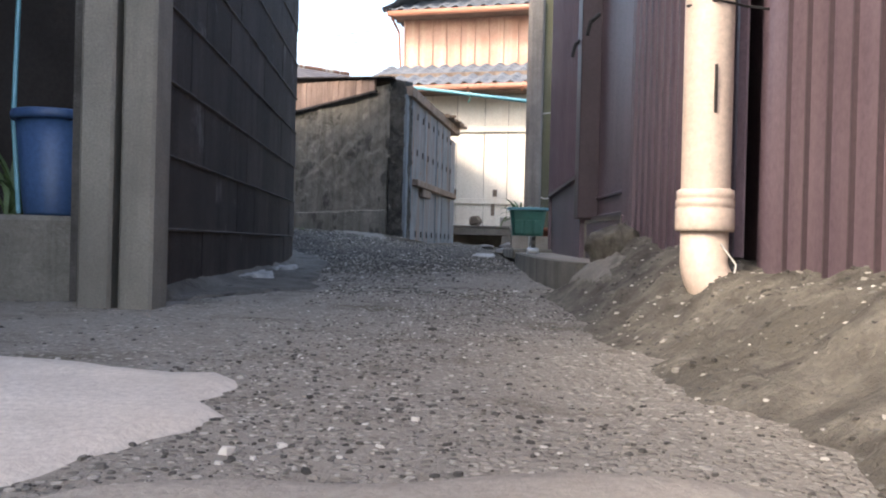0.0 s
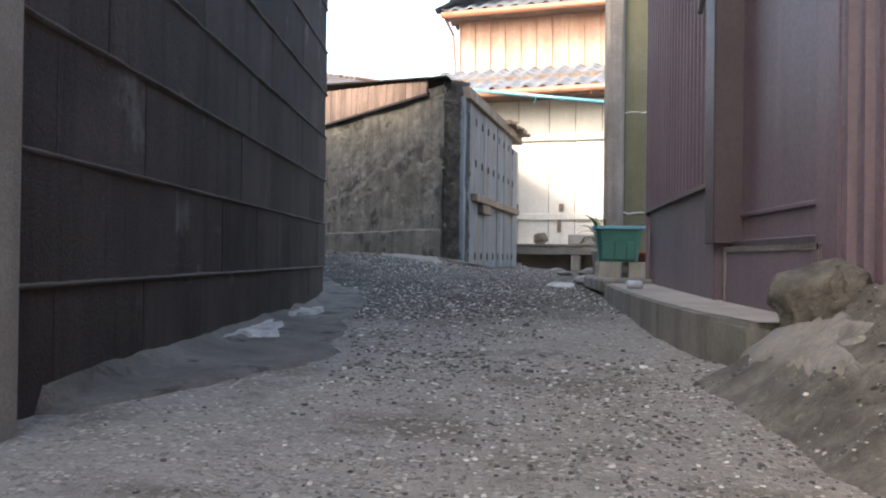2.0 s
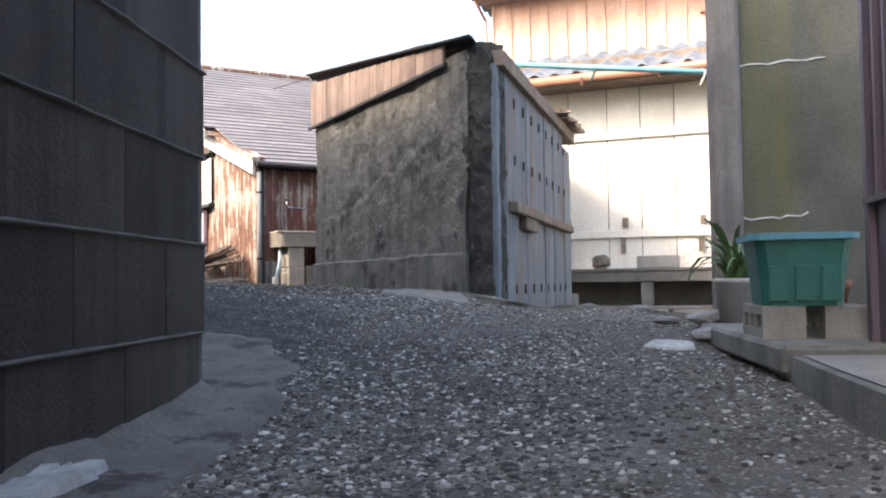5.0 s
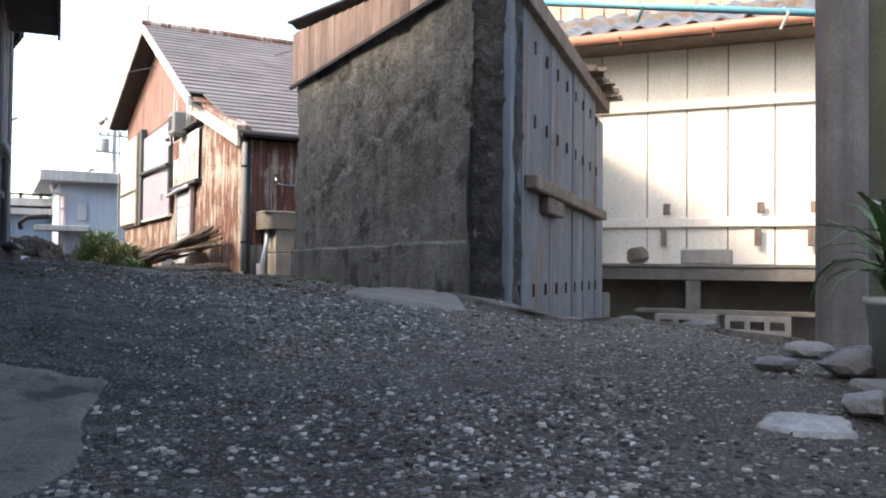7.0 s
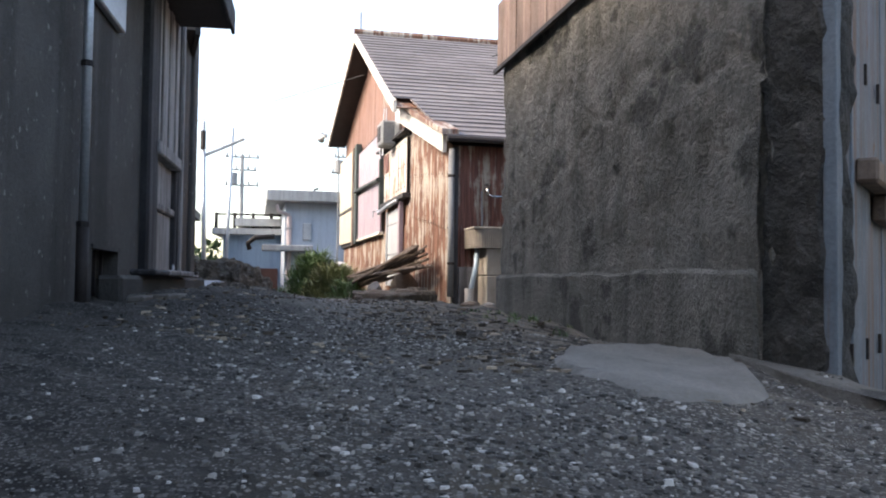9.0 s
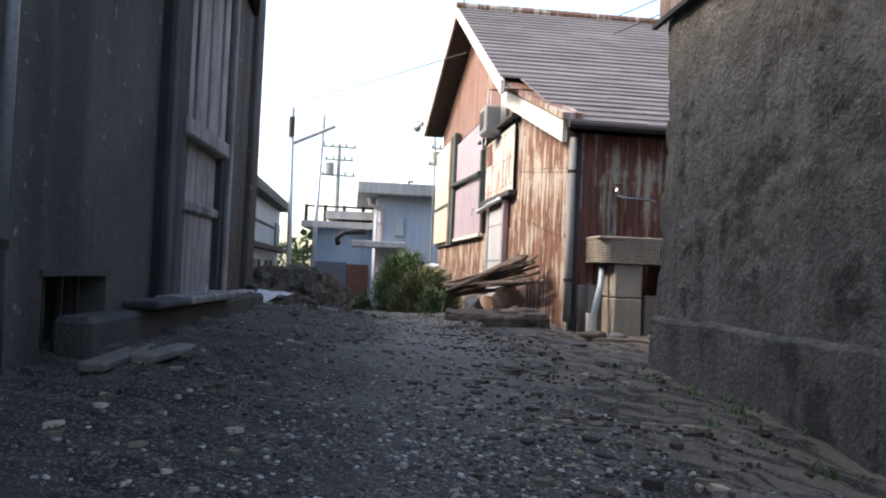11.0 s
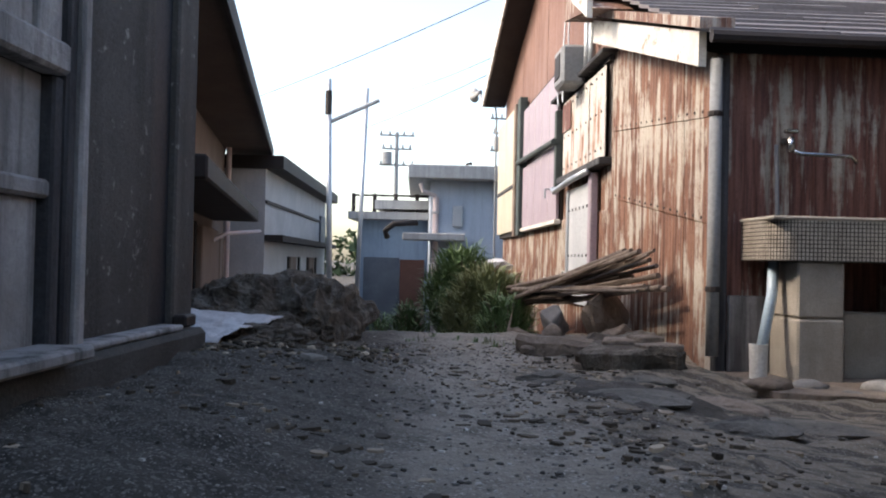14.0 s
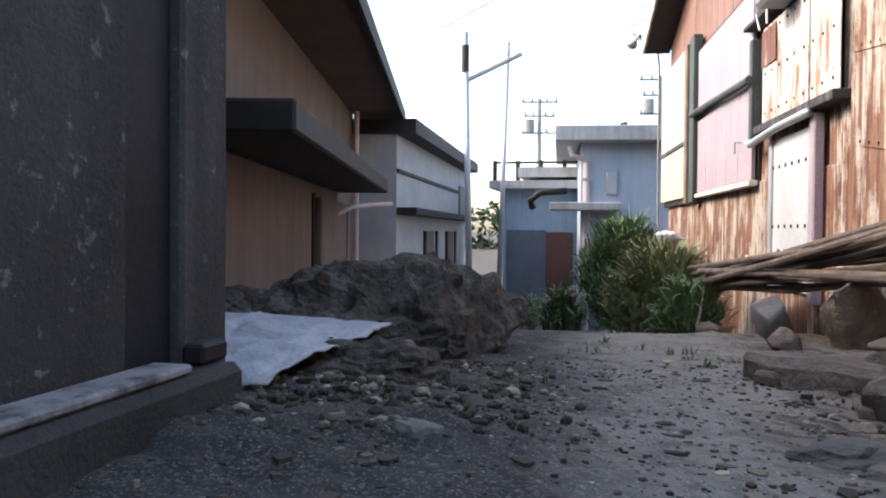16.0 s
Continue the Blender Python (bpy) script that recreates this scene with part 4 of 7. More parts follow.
def barn():
    # local x along the gable front, local y = out of the front towards the lane, -y into the barn
    b = thing("barn", along(BC, BC + BU), "rusted corrugated-iron barn with a slate roof", "barn")
    W, OV, BK = 11.3, 0.42, -7.0
    ridge, kink, leave, eave = (6.6, 5.66), (2.2, 3.46), (11.5, 4.24), (-0.2, 2.50)

    def top(x):
        if x < 2.9:
            return 2.44 + (3.36 - 2.44) * x / 2.9
        if x < ridge[0]:
            return 3.36 + (5.5 - 3.36) * (x - 2.9) / (ridge[0] - 2.9)
        return 5.5 - (5.5 - 4.2) * (x - ridge[0]) / (W - ridge[0])

    outline = [(0.06, -0.3), (W, -0.3), (W, 4.15), (ridge[0], 5.45), (2.9, 3.3), (0.06, 2.38)]
    n = len(outline)
    part("front_core", ([(x, -0.1, z) for x, z in outline] + [(x, BK + 0.3, z) for x, z in outline], [],
                        [tuple(range(n)), tuple(range(2 * n - 1, n - 1, -1))] + [(k, k + n, (k + 1) % n + n, (k + 1) % n) for k in range(n)]), M_dark, b)

    def sheet(x0, x1, z0, z1, mat_, y=0.0, tp=None, pitch=0.076, label="", foot=None):
        o = part("iron_sheet", corrugated(x0, x1, z0, z1, pitch, 0.0075, tp, foot=foot), mat_, b, label, smooth=True)
        o.location.y = y
        return o

    # three tiers of lapped sheets beside the corner
    for k in range(4):
        x0, x1 = 0.02 + k * 0.66, 0.74 + k * 0.66
        sheet(x0, x1, 0, 0, M_rust, 0.010 + 0.002 * (k % 2), lambda x: top(x) - 0.03, foot=lambda x: 2.02 + 0.11 * x)
        sheet(x0, x1, 0, 0, M_rust, 0.005 + 0.002 * (k % 2), lambda x: 2.10 + 0.11 * x, foot=lambda x: 1.31 + 0.14 * x)
        sheet(x0, x1, 0.15, 0, M_rust, 0.002 * (k % 2), lambda x: 1.38 + 0.14 * x)
        for z, dz in ((2.06, 0.11), (1.345, 0.14)):
            for q in range(4):
                xn = x0 + 0.1 + 0.16 * q
                part("roofing_nail", lathe([(0.013, 0), (0.011, 0.006), (0, 0.009)], 6), M_dark, b).matrix_local = pose(xn, 0.020, z + dz * xn, -90, 0, 0)
    for k in range(11):
        sheet(2.62 + k * 0.79, min(W, 3.45 + k * 0.79), -0.2, 1.60 + 0.03 * noise.noise((k * 1.7, 0, 0)), M_rust, 0.0 + 0.006 * (k % 2))
    sheet(2.60, 2.95, 0.2, 3.05, M_rust, 0.002)
    sheet(2.64, 4.9, 1.4, 2.1, M_rust, -0.02)
    sheet(4.9, 5.3, 1.2, 3.3, M_rust, -0.012)
    # brown gable sheeting in lapped panels
    xs = [2.7, 4.2, 5.4, 6.6, 7.8, 9.0, 10.2, W]
    for k in range(len(xs) - 1):
        x0, x1 = xs[k], xs[k + 1]
        lo0, lo1 = 3.06 + 0.072 * (x0 - 2.7), 3.06 + 0.072 * (x1 - 2.7)
        y = 0.006 * (k % 2)
        q = [(x0, lo0), (x1 + 0.03, lo1), (x1 + 0.03, top(x1)), (x0, top(x0))]
        part("gable_panel", ([(x, y, z) for x, z in q] + [(x, y - 0.02, z) for x, z in q], [], [(3, 2, 1, 0), (4, 5, 6, 7), (0, 1, 5, 4), (1, 2, 6, 5), (0, 4, 7, 3)]), M_gableboard, b)
    part("gable_trim", ([(2.7, 0.0, 3.0), (W, 0.0, 3.62), (W, 0.0, 3.70), (2.7, 0.0, 3.08), (2.7, 0.06, 3.0), (W, 0.06, 3.62), (W, 0.06, 3.70), (2.7, 0.06, 3.08)], [],
                        [(4, 5, 6, 7), (0, 1, 5, 4), (3, 7, 6, 2), (0, 4, 7, 3), (1, 2, 6, 5)]), M_darkwood, b)

    # white sheet bay under a dark awning
    for k in range(3):
        x0 = 2.82 + 0.70 * k
        sheet(x0, x0 + 0.74, 2.10, 2.98, M_whiteiron, 0.07 + 0.005 * (k % 2), pitch=0.15)
    part("rust_patch", boxed(4.45, 4.93, 0.084, 0.092, 2.62, 2.95, bevel=0.003), M_rustside, b, "bare rusted patch on the white sheets")
    for k in range(9):
        for z in (2.18, 2.54, 2.9):
            part("sheet_nail", boxed(2.92 + k * 0.235, 2.945 + k * 0.235, 0.084, 0.092, z, z + 0.022), M_dark, b)
    part("awning", boxed(2.6, 5.35, 0.0, 0.17, 3.05, 3.09, bevel=0.006), M_darkwood, b)
    part("bay_sill", boxed(2.78, 5.02, 0.0, 0.14, 2.02, 2.09, bevel=0.006), M_darkwood, b)
    # sheet door in a rail frame
    door = part("door_leaf", boxed(3.50, 4.72, 0.02, 0.055, 0.62, 1.92, bevel=0.004), M_whitewash, b, "pale grey-blue sheet door")
    for k in range(6):
        for z in (1.66, 1.14):
            part("rivet", boxed(3.62 + k * 0.19, 3.645 + k * 0.19, 0.056, 0.064, z, z + 0.03), M_dark, door)
    part("door_edge", boxed(4.60, 4.70, 0.056, 0.075, 0.62, 1.92, bevel=0.004), M_steel, door)
    part("door_rail", tube([(3.3, 0.14, 2.0), (4.2, 0.14, 1.99), (5.15, 0.14, 1.94), (5.22, 0.14, 1.98)], 0.035, 8), M_steel, b, smooth=True)
    part("door_post", boxed(3.30, 3.42, 0.02, 0.10, 0.55, 2.0, bevel=0.01), M_lilac, b, "faded lilac door post")
    part("door_post", boxed(3.44, 3.49, 0.02, 0.08, 0.55, 2.0, bevel=0.008), M_darkwood, b)
    # window bay: two lilac panels in a dark frame with a rail across
    part("window_back", boxed(5.25, 9.25, 0.0, 0.03, 1.55, 3.55), M_dark, b)
    part("window_jamb", boxed(8.25, 8.55, 0.03, 0.15, 1.50, 3.70, bevel=0.01), M_jamb, b, "dark green window jamb")
    part("window_jamb", boxed(5.16, 5.26, 0.03, 0.13, 2.0, 2.95, bevel=0.01), M_jamb, b)
    for z0, z1 in ((1.62, 2.55), (2.66, 3.46)):
        part("window_panel", boxed(5.28, 8.22, 0.05, 0.09, z0, z1, bevel=0.004), M_lilac, b)
    for q in range(1, 5):
        for z0, z1 in ((1.64, 2.53), (2.68, 3.44)):
            part("panel_seam", boxed(5.28 + 0.59 * q, 5.292 + 0.59 * q, 0.09, 0.094, z0, z1), M_pinkpipe, b)
    part("window_rail", tube([(5.15, 0.15, 2.56), (8.4, 0.15, 2.66)], 0.04, 8), M_jamb, b)
    part("window_sill", boxed(5.26, 8.25, 0.03, 0.12, 1.555, 1.61, bevel=0.008), M_whitebarge, b, "flaking pale window sill")
    part("panel_handle", tube([(5.7, 0.10, 2.02), (5.7, 0.16, 2.02), (5.7, 0.16, 1.9)], 0.012, 6), M_steel, b)
    # yellowed shutter panels at the far end
    for x0 in (9.10, 10.32):
        for z0, z1 in ((1.60, 2.33), (2.40, 3.68)):
            part("side_panel", boxed(x0, x0 + 1.20, 0.07, 0.11, z0, z1, bevel=0.004), M_yellow, b)
    part("side_panel_back", boxed(8.6, W + 0.1, 0.0, 0.07, 1.52, 3.72), M_dark, b)
    part("side_panel_rail", boxed(9.05, W + 0.24, 0.07, 0.13, 2.335, 2.395, bevel=0.005), M_darkwood, b)
    part("side_panel_post", boxed(8.86, 9.06, 0.05, 0.14, 1.5, 3.7, bevel=0.01), M_rustwood, b)
    # box, conduits and hanging wires under the gable
    box_ = part("meter_box", boxed(3.72, 4.18, 0.08, 0.34, 2.98, 3.40, bevel=0.03), M_pole, b, "small grey box fixed to the gable")
    part("box_face", boxed(3.80, 4.10, 0.342, 0.35, 3.06, 3.32, bevel=0.006), M_dark, box_)
    for q in (3.44, 3.66):
        part("conduit", tube([(q, 0.08, 3.05), (q, 0.08, top(q) - 0.05)], 0.04, 8), M_steel, b, smooth=True)
    for q, s_ in ((4.25, 0.0), (4.5, 0.12)):
        part("hanging_wire", tube([(q + 0.15, 0.12, 4.2), (q + 0.05, 0.16, 3.7), (q - 0.15 + s_, 0.2, 3.35), (q + s_, 0.22, 3.05), (q - 0.1, 0.24, 2.86)], 0.010, 5), M_steel, b)

    # corner post and dark side wall
    part("corner_post", boxed(-0.035, 0.04, -0.04, 0.035, 0.1, 2.40, bevel=0.008), M_darkwood, b)
    for k in range(6):
        o = part("side_sheet", corrugated(0.72 * k, 0.72 * k + 0.76, 0.55, 2.42, 0.076, 0.0075), M_rustside, b, smooth=True)
        o.matrix_local = pose(-0.005 * (k % 2), 0.0, 0, 0, 0, -90)
    part("side_core", boxed(0.03, 0.2, BK + 0.3, -0.1, 0.2, 2.4), M_dark, b)
    part("side_strip", boxed(-0.03, 0.02, -1.50, -1.40, 0.9, 2.26, bevel=0.004), M_whiteiron, b, "pale strip of sheet on the side wall")
    part("side_foot", boxed(-0.05, -0.01, -0.40, -0.05, 0.35, 0.88, bevel=0.006), M_greywood, b, "loose board at the foot of the side wall")

    # roof: lapped slate courses, split into slates over the part that shows
    def slope(a, c, name, rows, mat_, front, widths):
        for r in range(rows):
            p = [a[0] + (c[0] - a[0]) * r / rows, a[1] + (c[1] - a[1]) * r / rows]
            q = [a[0] + (c[0] - a[0]) * (r + 1.06) / rows, a[1] + (c[1] - a[1]) * (r + 1.06) / rows]
            y = front
            while y > BK:
                y2 = max(BK, y - widths * random.uniform(0.9, 1.1))
                lift = random.uniform(-0.003, 0.005)
                vs = []
                for yy in (y, y2 + 0.004):
                    vs += [(p[0], yy, p[1]), (q[0], yy, q[1] + 0.022 + lift), (q[0], yy, q[1] - 0.005), (p[0], yy, p[1] - 0.03)]
                part(name, (vs, [], [(0, 1, 5, 4), (1, 2, 6, 5), (0, 3, 2, 1), (3, 7, 6, 2), (4, 5, 6, 7)]), mat_, b)
                y = y2
    slope(ridge, kink, "slate", 20, M_slate, OV, 0.91)
    slope(kink, eave, "skirt_slate", 9, M_slate, 0.16, 0.91)
    slope(ridge, leave, "back_slate", 4, M_slate, OV, 3.7)
    part("soffit", ([(ridge[0], OV, 5.52), (leave[0], OV, 4.10), (leave[0], 0, 4.10), (ridge[0], 0, 5.52), (kink[0], OV, 3.33), (kink[0], 0, 3.33)], [], [(0, 1, 2, 3), (0, 3, 5, 4)]), M_dark, b)
    tri = [(1.95, 3.26), (3.25, 3.91), (3.25, 3.5)]
    part("flashing", ([(x, 0.41, z) for x, z in tri] + [(x, 0.05, z) for x, z in tri], [], [(0, 1, 2), (5, 4, 3), (0, 2, 5, 3), (1, 0, 3, 4), (2, 1, 4, 5)]), M_rust, b, "rusted flashing where the two roof pitches meet")
    part("ridge_cap", tube([(ridge[0], OV + 0.03, ridge[1] + 0.03), (ridge[0], BK, ridge[1] + 0.03)], 0.07, 8), M_rust, b)

    def barge(a, c, y, hgt, mat_, name="bargeboard", t=0.05):
        part(name, ([(a[0], y, a[1]), (c[0], y, c[1]), (c[0], y, c[1] - hgt), (a[0], y, a[1] - hgt), (a[0], y - t, a[1]), (c[0], y - t, c[1]), (c[0], y - t, c[1] - hgt), (a[0], y - t, a[1] - hgt)], [],
                    [(0, 1, 2, 3), (7, 6, 5, 4), (0, 4, 5, 1), (3, 2, 6, 7), (1, 5, 6, 2), (0, 3, 7, 4)]), mat_, b)
    barge(ridge, (2.0, 3.36), OV + 0.03, 0.17, M_whitebarge)
    barge(ridge, leave, OV + 0.03, 0.14, M_whitebarge)
    barge((2.95, 3.44), (-0.07, 2.53), 0.18, 0.22, M_whitebarge)
    barge((3.05, 3.58), (-0.2, 2.585), 0.22, 0.07, M_rust, "rust_edge", 0.22)
    part("eave_gutter", tube([(-0.24, 0.16, 2.46), (-0.24, -3.0, 2.44), (-0.24, BK, 2.44)], 0.04, 8), M_dark, b)
    part("corner_downpipe", tube([(-0.06, 0.06, 2.36), (-0.06, 0.06, 0.5)], 0.04, 10), M_pole, b, smooth=True)
    for z in (0.9, 2.0):
        part("pipe_strap", lathe([(0.043, 0), (0.048, 0.004), (0.048, 0.03), (0.043, 0.034)], 10), M_dark, b).location = (-0.06, 0.06, z)
    for q, tilt in ((11.75, 80), (11.72, 102)):
        part("horn_loudspeaker", lathe([(0.02, -0.08), (0.05, -0.06), (0.05, 0.02), (0.03, 0.06), (0.05, 0.16), (0.11, 0.24), (0.10, 0.24), (0.04, 0.16)], 14), M_slab, b, "grey horn loudspeaker under the eave", smooth=True).matrix_local = pose(q, 0.5, 4.42, 0, tilt, 20)
    part("speaker_bracket", tube([(11.4, 0.40, 4.2), (11.72, 0.5, 4.40)], 0.025, 6), M_pole, b)
    part("corner_cable", tube([(11.5, 0.2, 4.2), (11.62, 0.15, 3.9), (11.6, 0.15, 1.6), (11.55, 0.15, 0.8)], 0.02, 6), M_pole, b)
    part("antenna_mast", tube([(ridge[0], OV - 0.1, 5.6), (ridge[0], OV - 0.1, 6.1)], 0.02, 6), M_pole, b)
    return b


barn()


# ---- grey rendered building ----
GA, GB = Vector((-2.829, 9.827)), Vector((-6.876, 16.260))


def grey_building():
    m = along(GA, GB)
    L = (GB - GA).length
    g = thing("grey_building", m, "grey stained rendered building with old wooden shutters", "building")
    # outside of this wall is -y
    # walls reach 4.6 m out of view, height added to shade the shed
    wall = part("wall", boxed(-0.4, 3.22, 0.0, 4, -0.2, 4.6), M_render, g)
    part("wall", boxed(3.22, 3.92, 0.0, 4, 0.85, 4.6), M_render, g)
    part("wall", boxed(3.22, 3.92, 0.0, 4, -0.2, 0.5), M_render, g)
    part("wall", boxed(3.92, 4.62, 0.0, 4, -0.2, 4.6), M_render, g)
    part("wall", boxed(6.2, 7.06, 0.0, 3, -0.2, 3.4), M_render, g)
    part("wall", boxed(7.06, L - 0.02, 0.03, 3, -0.2, 3.4), M_render, g)
    # unseen block added above the far bays, also to shade the shed
    part("upper_storey", boxed(4.62, 7.0, 0.3, 4, 3.4, 4.6), M_render, g)
    # black face painted as the darkness behind the shutters
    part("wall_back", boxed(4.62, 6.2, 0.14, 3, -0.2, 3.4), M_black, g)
    part("end_pillar", boxed(7.31, L, -0.03, 0.35, 0.45, 3.4, bevel=0.012), M_render, g)
    part("dark_strip", boxed(7.06, 7.31, 0.01, 0.03, 0.6, 3.4), M_strip, g, "dark navy sheet strip")
    part("plinth", boxed(3.3, L - 0.15, -0.16, 0.0, 0.15, 0.695, bevel=0.025), M_wetplinth, g)
    part("plinth_sill", boxed(6.05, L - 0.42, -0.13, -0.01, 0.698, 0.725, bevel=0.008), M_greywood, g, "worn silvered timber sill")
    part("pillar_foot", boxed(L - 0.30, L - 0.14, -0.10, -0.03, 0.70, 0.76, bevel=0.01), M_dark, g)
    part("timber_post", boxed(4.60, 4.97, -0.07, 0.1, 0.45, 3.4, bevel=0.02), M_darkwood, g)
    # shutters: rails, boards with gaps, stile
    part("shutter_rail", boxed(4.9, 6.02, -0.10, 0.0, 1.66, 1.77, bevel=0.014), M_greywood, g)
    part("shutter_rail", boxed(4.98, 6.04, -0.05, 0.0, 1.235, 1.30, bevel=0.012), M_greywood, g)
    for x0, x1, y in ((4.98, 5.12, 0.0), (5.19, 5.56, -0.02), (5.565, 5.98, -0.015)):
        part("shutter_board", boxed(x0, x1, y, 0.05, 1.30, 1.66, bevel=0.006), M_greywood, g)
        part("shutter_board", boxed(x0, x1 - 0.01, y, 0.05, 0.72, 1.235, bevel=0.006), M_greywood, g)
    for k in range(6):
        part("shutter_board", boxed(4.98 + k * 0.175, 5.14 + k * 0.175, -0.05 - 0.014 * (k % 2), 0.03, 1.77, 3.35, bevel=0.006), M_greywood, g)
    part("shutter_stile", boxed(5.98, 6.05, -0.06, 0.05, 0.72, 1.66, bevel=0.01), M_darkwood, g)
    part("window_jamb", boxed(6.06, 6.13, -0.07, 0.1, 0.70, 3.4, bevel=0.01), M_darkwood, g)
    part("window_jamb", boxed(6.135, 6.2, -0.09, 0.1, 0.70, 3.4, bevel=0.012), M_greywood, g)
    part("sill_plank", boxed(4.58, 5.95, -0.24, -0.04, 0.70, 0.745, bevel=0.01), M_greywood, g, "loose weathered sill plank")
    part("sill_hook", tube([(5.22, -0.16, 0.74), (5.24, -0.16, 0.79), (5.30, -0.16, 0.76), (5.34, -0.14, 0.75)], 0.008, 6), M_steel, g, "small bent wire on the sill plank")
    part("low_plank", boxed(3.95, 4.56, -0.24, -0.07, 0.698, 0.74, bevel=0.012), M_darkwood, g, "loose dark weathered plank")
    # drain pipe and vent
    pipe = part("drain_pipe", tube([(2.67, -0.08, 0.94), (2.67, -0.08, 3.2)], 0.024, 12), M_steel, g, smooth=True)
    for z in (0.94, 1.80):
        part("pipe_clip", lathe([(0.026, 0), (0.034, 0.004), (0.034, 0.03), (0.026, 0.034)], 10), M_dark, pipe).location = (2.67, -0.08, z)
    part("drain_pipe_foot", tube([(2.67, -0.08, 0.40), (2.67, -0.08, 0.95)], 0.032, 12), M_dark, g, smooth=True)
    part("drain_elbow", tube([(2.67, -0.08, 0.44), (2.68, -0.14, 0.40), (2.75, -0.26, 0.39), (2.82, -0.30, 0.36)], 0.034, 10), M_dark, g, smooth=True)
    part("floor_strip", boxed(2.95, 4.3, -0.22, -0.06, 0.395, 0.43, bevel=0.01), M_darkwood, g, "dark timber strip along the wall foot")
    vent = part("vent_frame", boxed(3.19, 3.95, -0.012, 0.0, 0.85, 0.875), M_wetplinth, g)
    # black plate put in as the shade inside the vent
    part("vent_back", boxed(3.22, 3.92, 0.2, 0.24, 0.5, 0.85), M_black, vent)
    for q in range(3):
        part("vent_bar", boxed(3.38 + q * 0.18, 3.40 + q * 0.18, 0.06, 0.08, 0.5, 0.85), M_dark, vent)
    part("eave", boxed(-0.4, 5.97, -0.52, 0.2, 2.98, 3.10, bevel=0.01), M_dark, g)
    part("eave_fascia", boxed(-0.4, 5.99, -0.55, -0.52, 2.94, 3.16, bevel=0.006), M_darkwood, g)
    part("window_grille", boxed(3.05, 3.75, -0.05, 0.0, 2.28, 2.9, bevel=0.01), M_steel, g, "small framed window high on the wall")
    return g


grey_building()
for k, (x, y, l_, a) in enumerate(((3.25, -0.30, 0.80, 3), (3.40, -0.44, 0.62, -4))):
    m = along(GA, GB) @ pose(x, y, 0, 0, 0, a)
    q = m.translation
    m.translation.z = h1(q.x, q.y) + 0.005
    o = tagged(part("loose_plank", boxed(-l_ / 2, l_ / 2, -0.045, 0.045, 0, 0.035, bevel=0.008), M_bench), "weathered grey plank lying at the wall foot", "plank", "planks at the wall foot")
    o.matrix_world = m

# ---- brown house ----
BH = Vector((-7.45, 15.55))
BHU = Vector((-0.683, 0.730))


def brown_house():
    h = thing("brown_house", along(BH, BH + BHU), "brown rendered house with deep eaves and dark canopy", "house")
    # outside is -y
    L = 12.4
    part("wall", boxed(0, L, 0, 5, -1.0, 3.3), M_brownhouse, h)
    part("canopy", boxed(2.42, 10.4, -0.75, 0.0, 1.66, 1.86, bevel=0.02), M_dark, h)
    part("soffit", boxed(-1.0, 13.2, -0.82, 0.0, 3.10, 3.16), M_soffit, h)
    part("fascia", boxed(-1.0, 13.25, -0.87, -0.82, 3.06, 3.26), M_dark, h)
    part("roof", ([(-1, -0.87, 3.26), (13.25, -0.87, 3.26), (13.25, 2.5, 4.3), (-1, 2.5, 4.3)], [], [(0, 1, 2, 3)]), M_slate, h)
    # gaps on this wall are black strips, painted shade without any opening
    for a, b_ in ((7.85, 8.05),):
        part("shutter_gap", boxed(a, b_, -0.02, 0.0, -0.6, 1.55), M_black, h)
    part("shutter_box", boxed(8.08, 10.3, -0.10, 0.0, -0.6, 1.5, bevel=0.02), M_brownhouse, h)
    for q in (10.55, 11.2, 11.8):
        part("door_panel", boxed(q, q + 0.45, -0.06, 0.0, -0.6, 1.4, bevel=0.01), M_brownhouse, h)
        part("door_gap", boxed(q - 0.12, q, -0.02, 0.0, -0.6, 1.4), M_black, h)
    part("downpipe", tube([(L - 0.4, -0.1, 3.1), (L - 0.4, -0.1, -0.5)], 0.05, 8), M_pinkpipe, h)
    part("canopy_pipe", tube([(L - 2.8, -0.05, 1.3), (L - 2.2, -0.25, 1.45), (L - 0.5, -0.7, 1.55)], 0.035, 8), M_pinkpipe, h)
    part("near_pipe", tube([(2.2, -0.33, 0.2), (2.2, -0.33, 3.1)], 0.045, 10), M_pinkpipe, h)
    return h


brown_house()


def cam_frame(d, lat):
    """A plan point d metres up the lane from the crest corner and lat metres to the right of its line."""
    o, f, r = Vector((-4.45, 14.7)), Vector((-0.686, 0.728)), Vector((0.728, 0.686))
    p = o + f * d + r * (lat - 0.0085 * d)
    return (p.x, p.y)


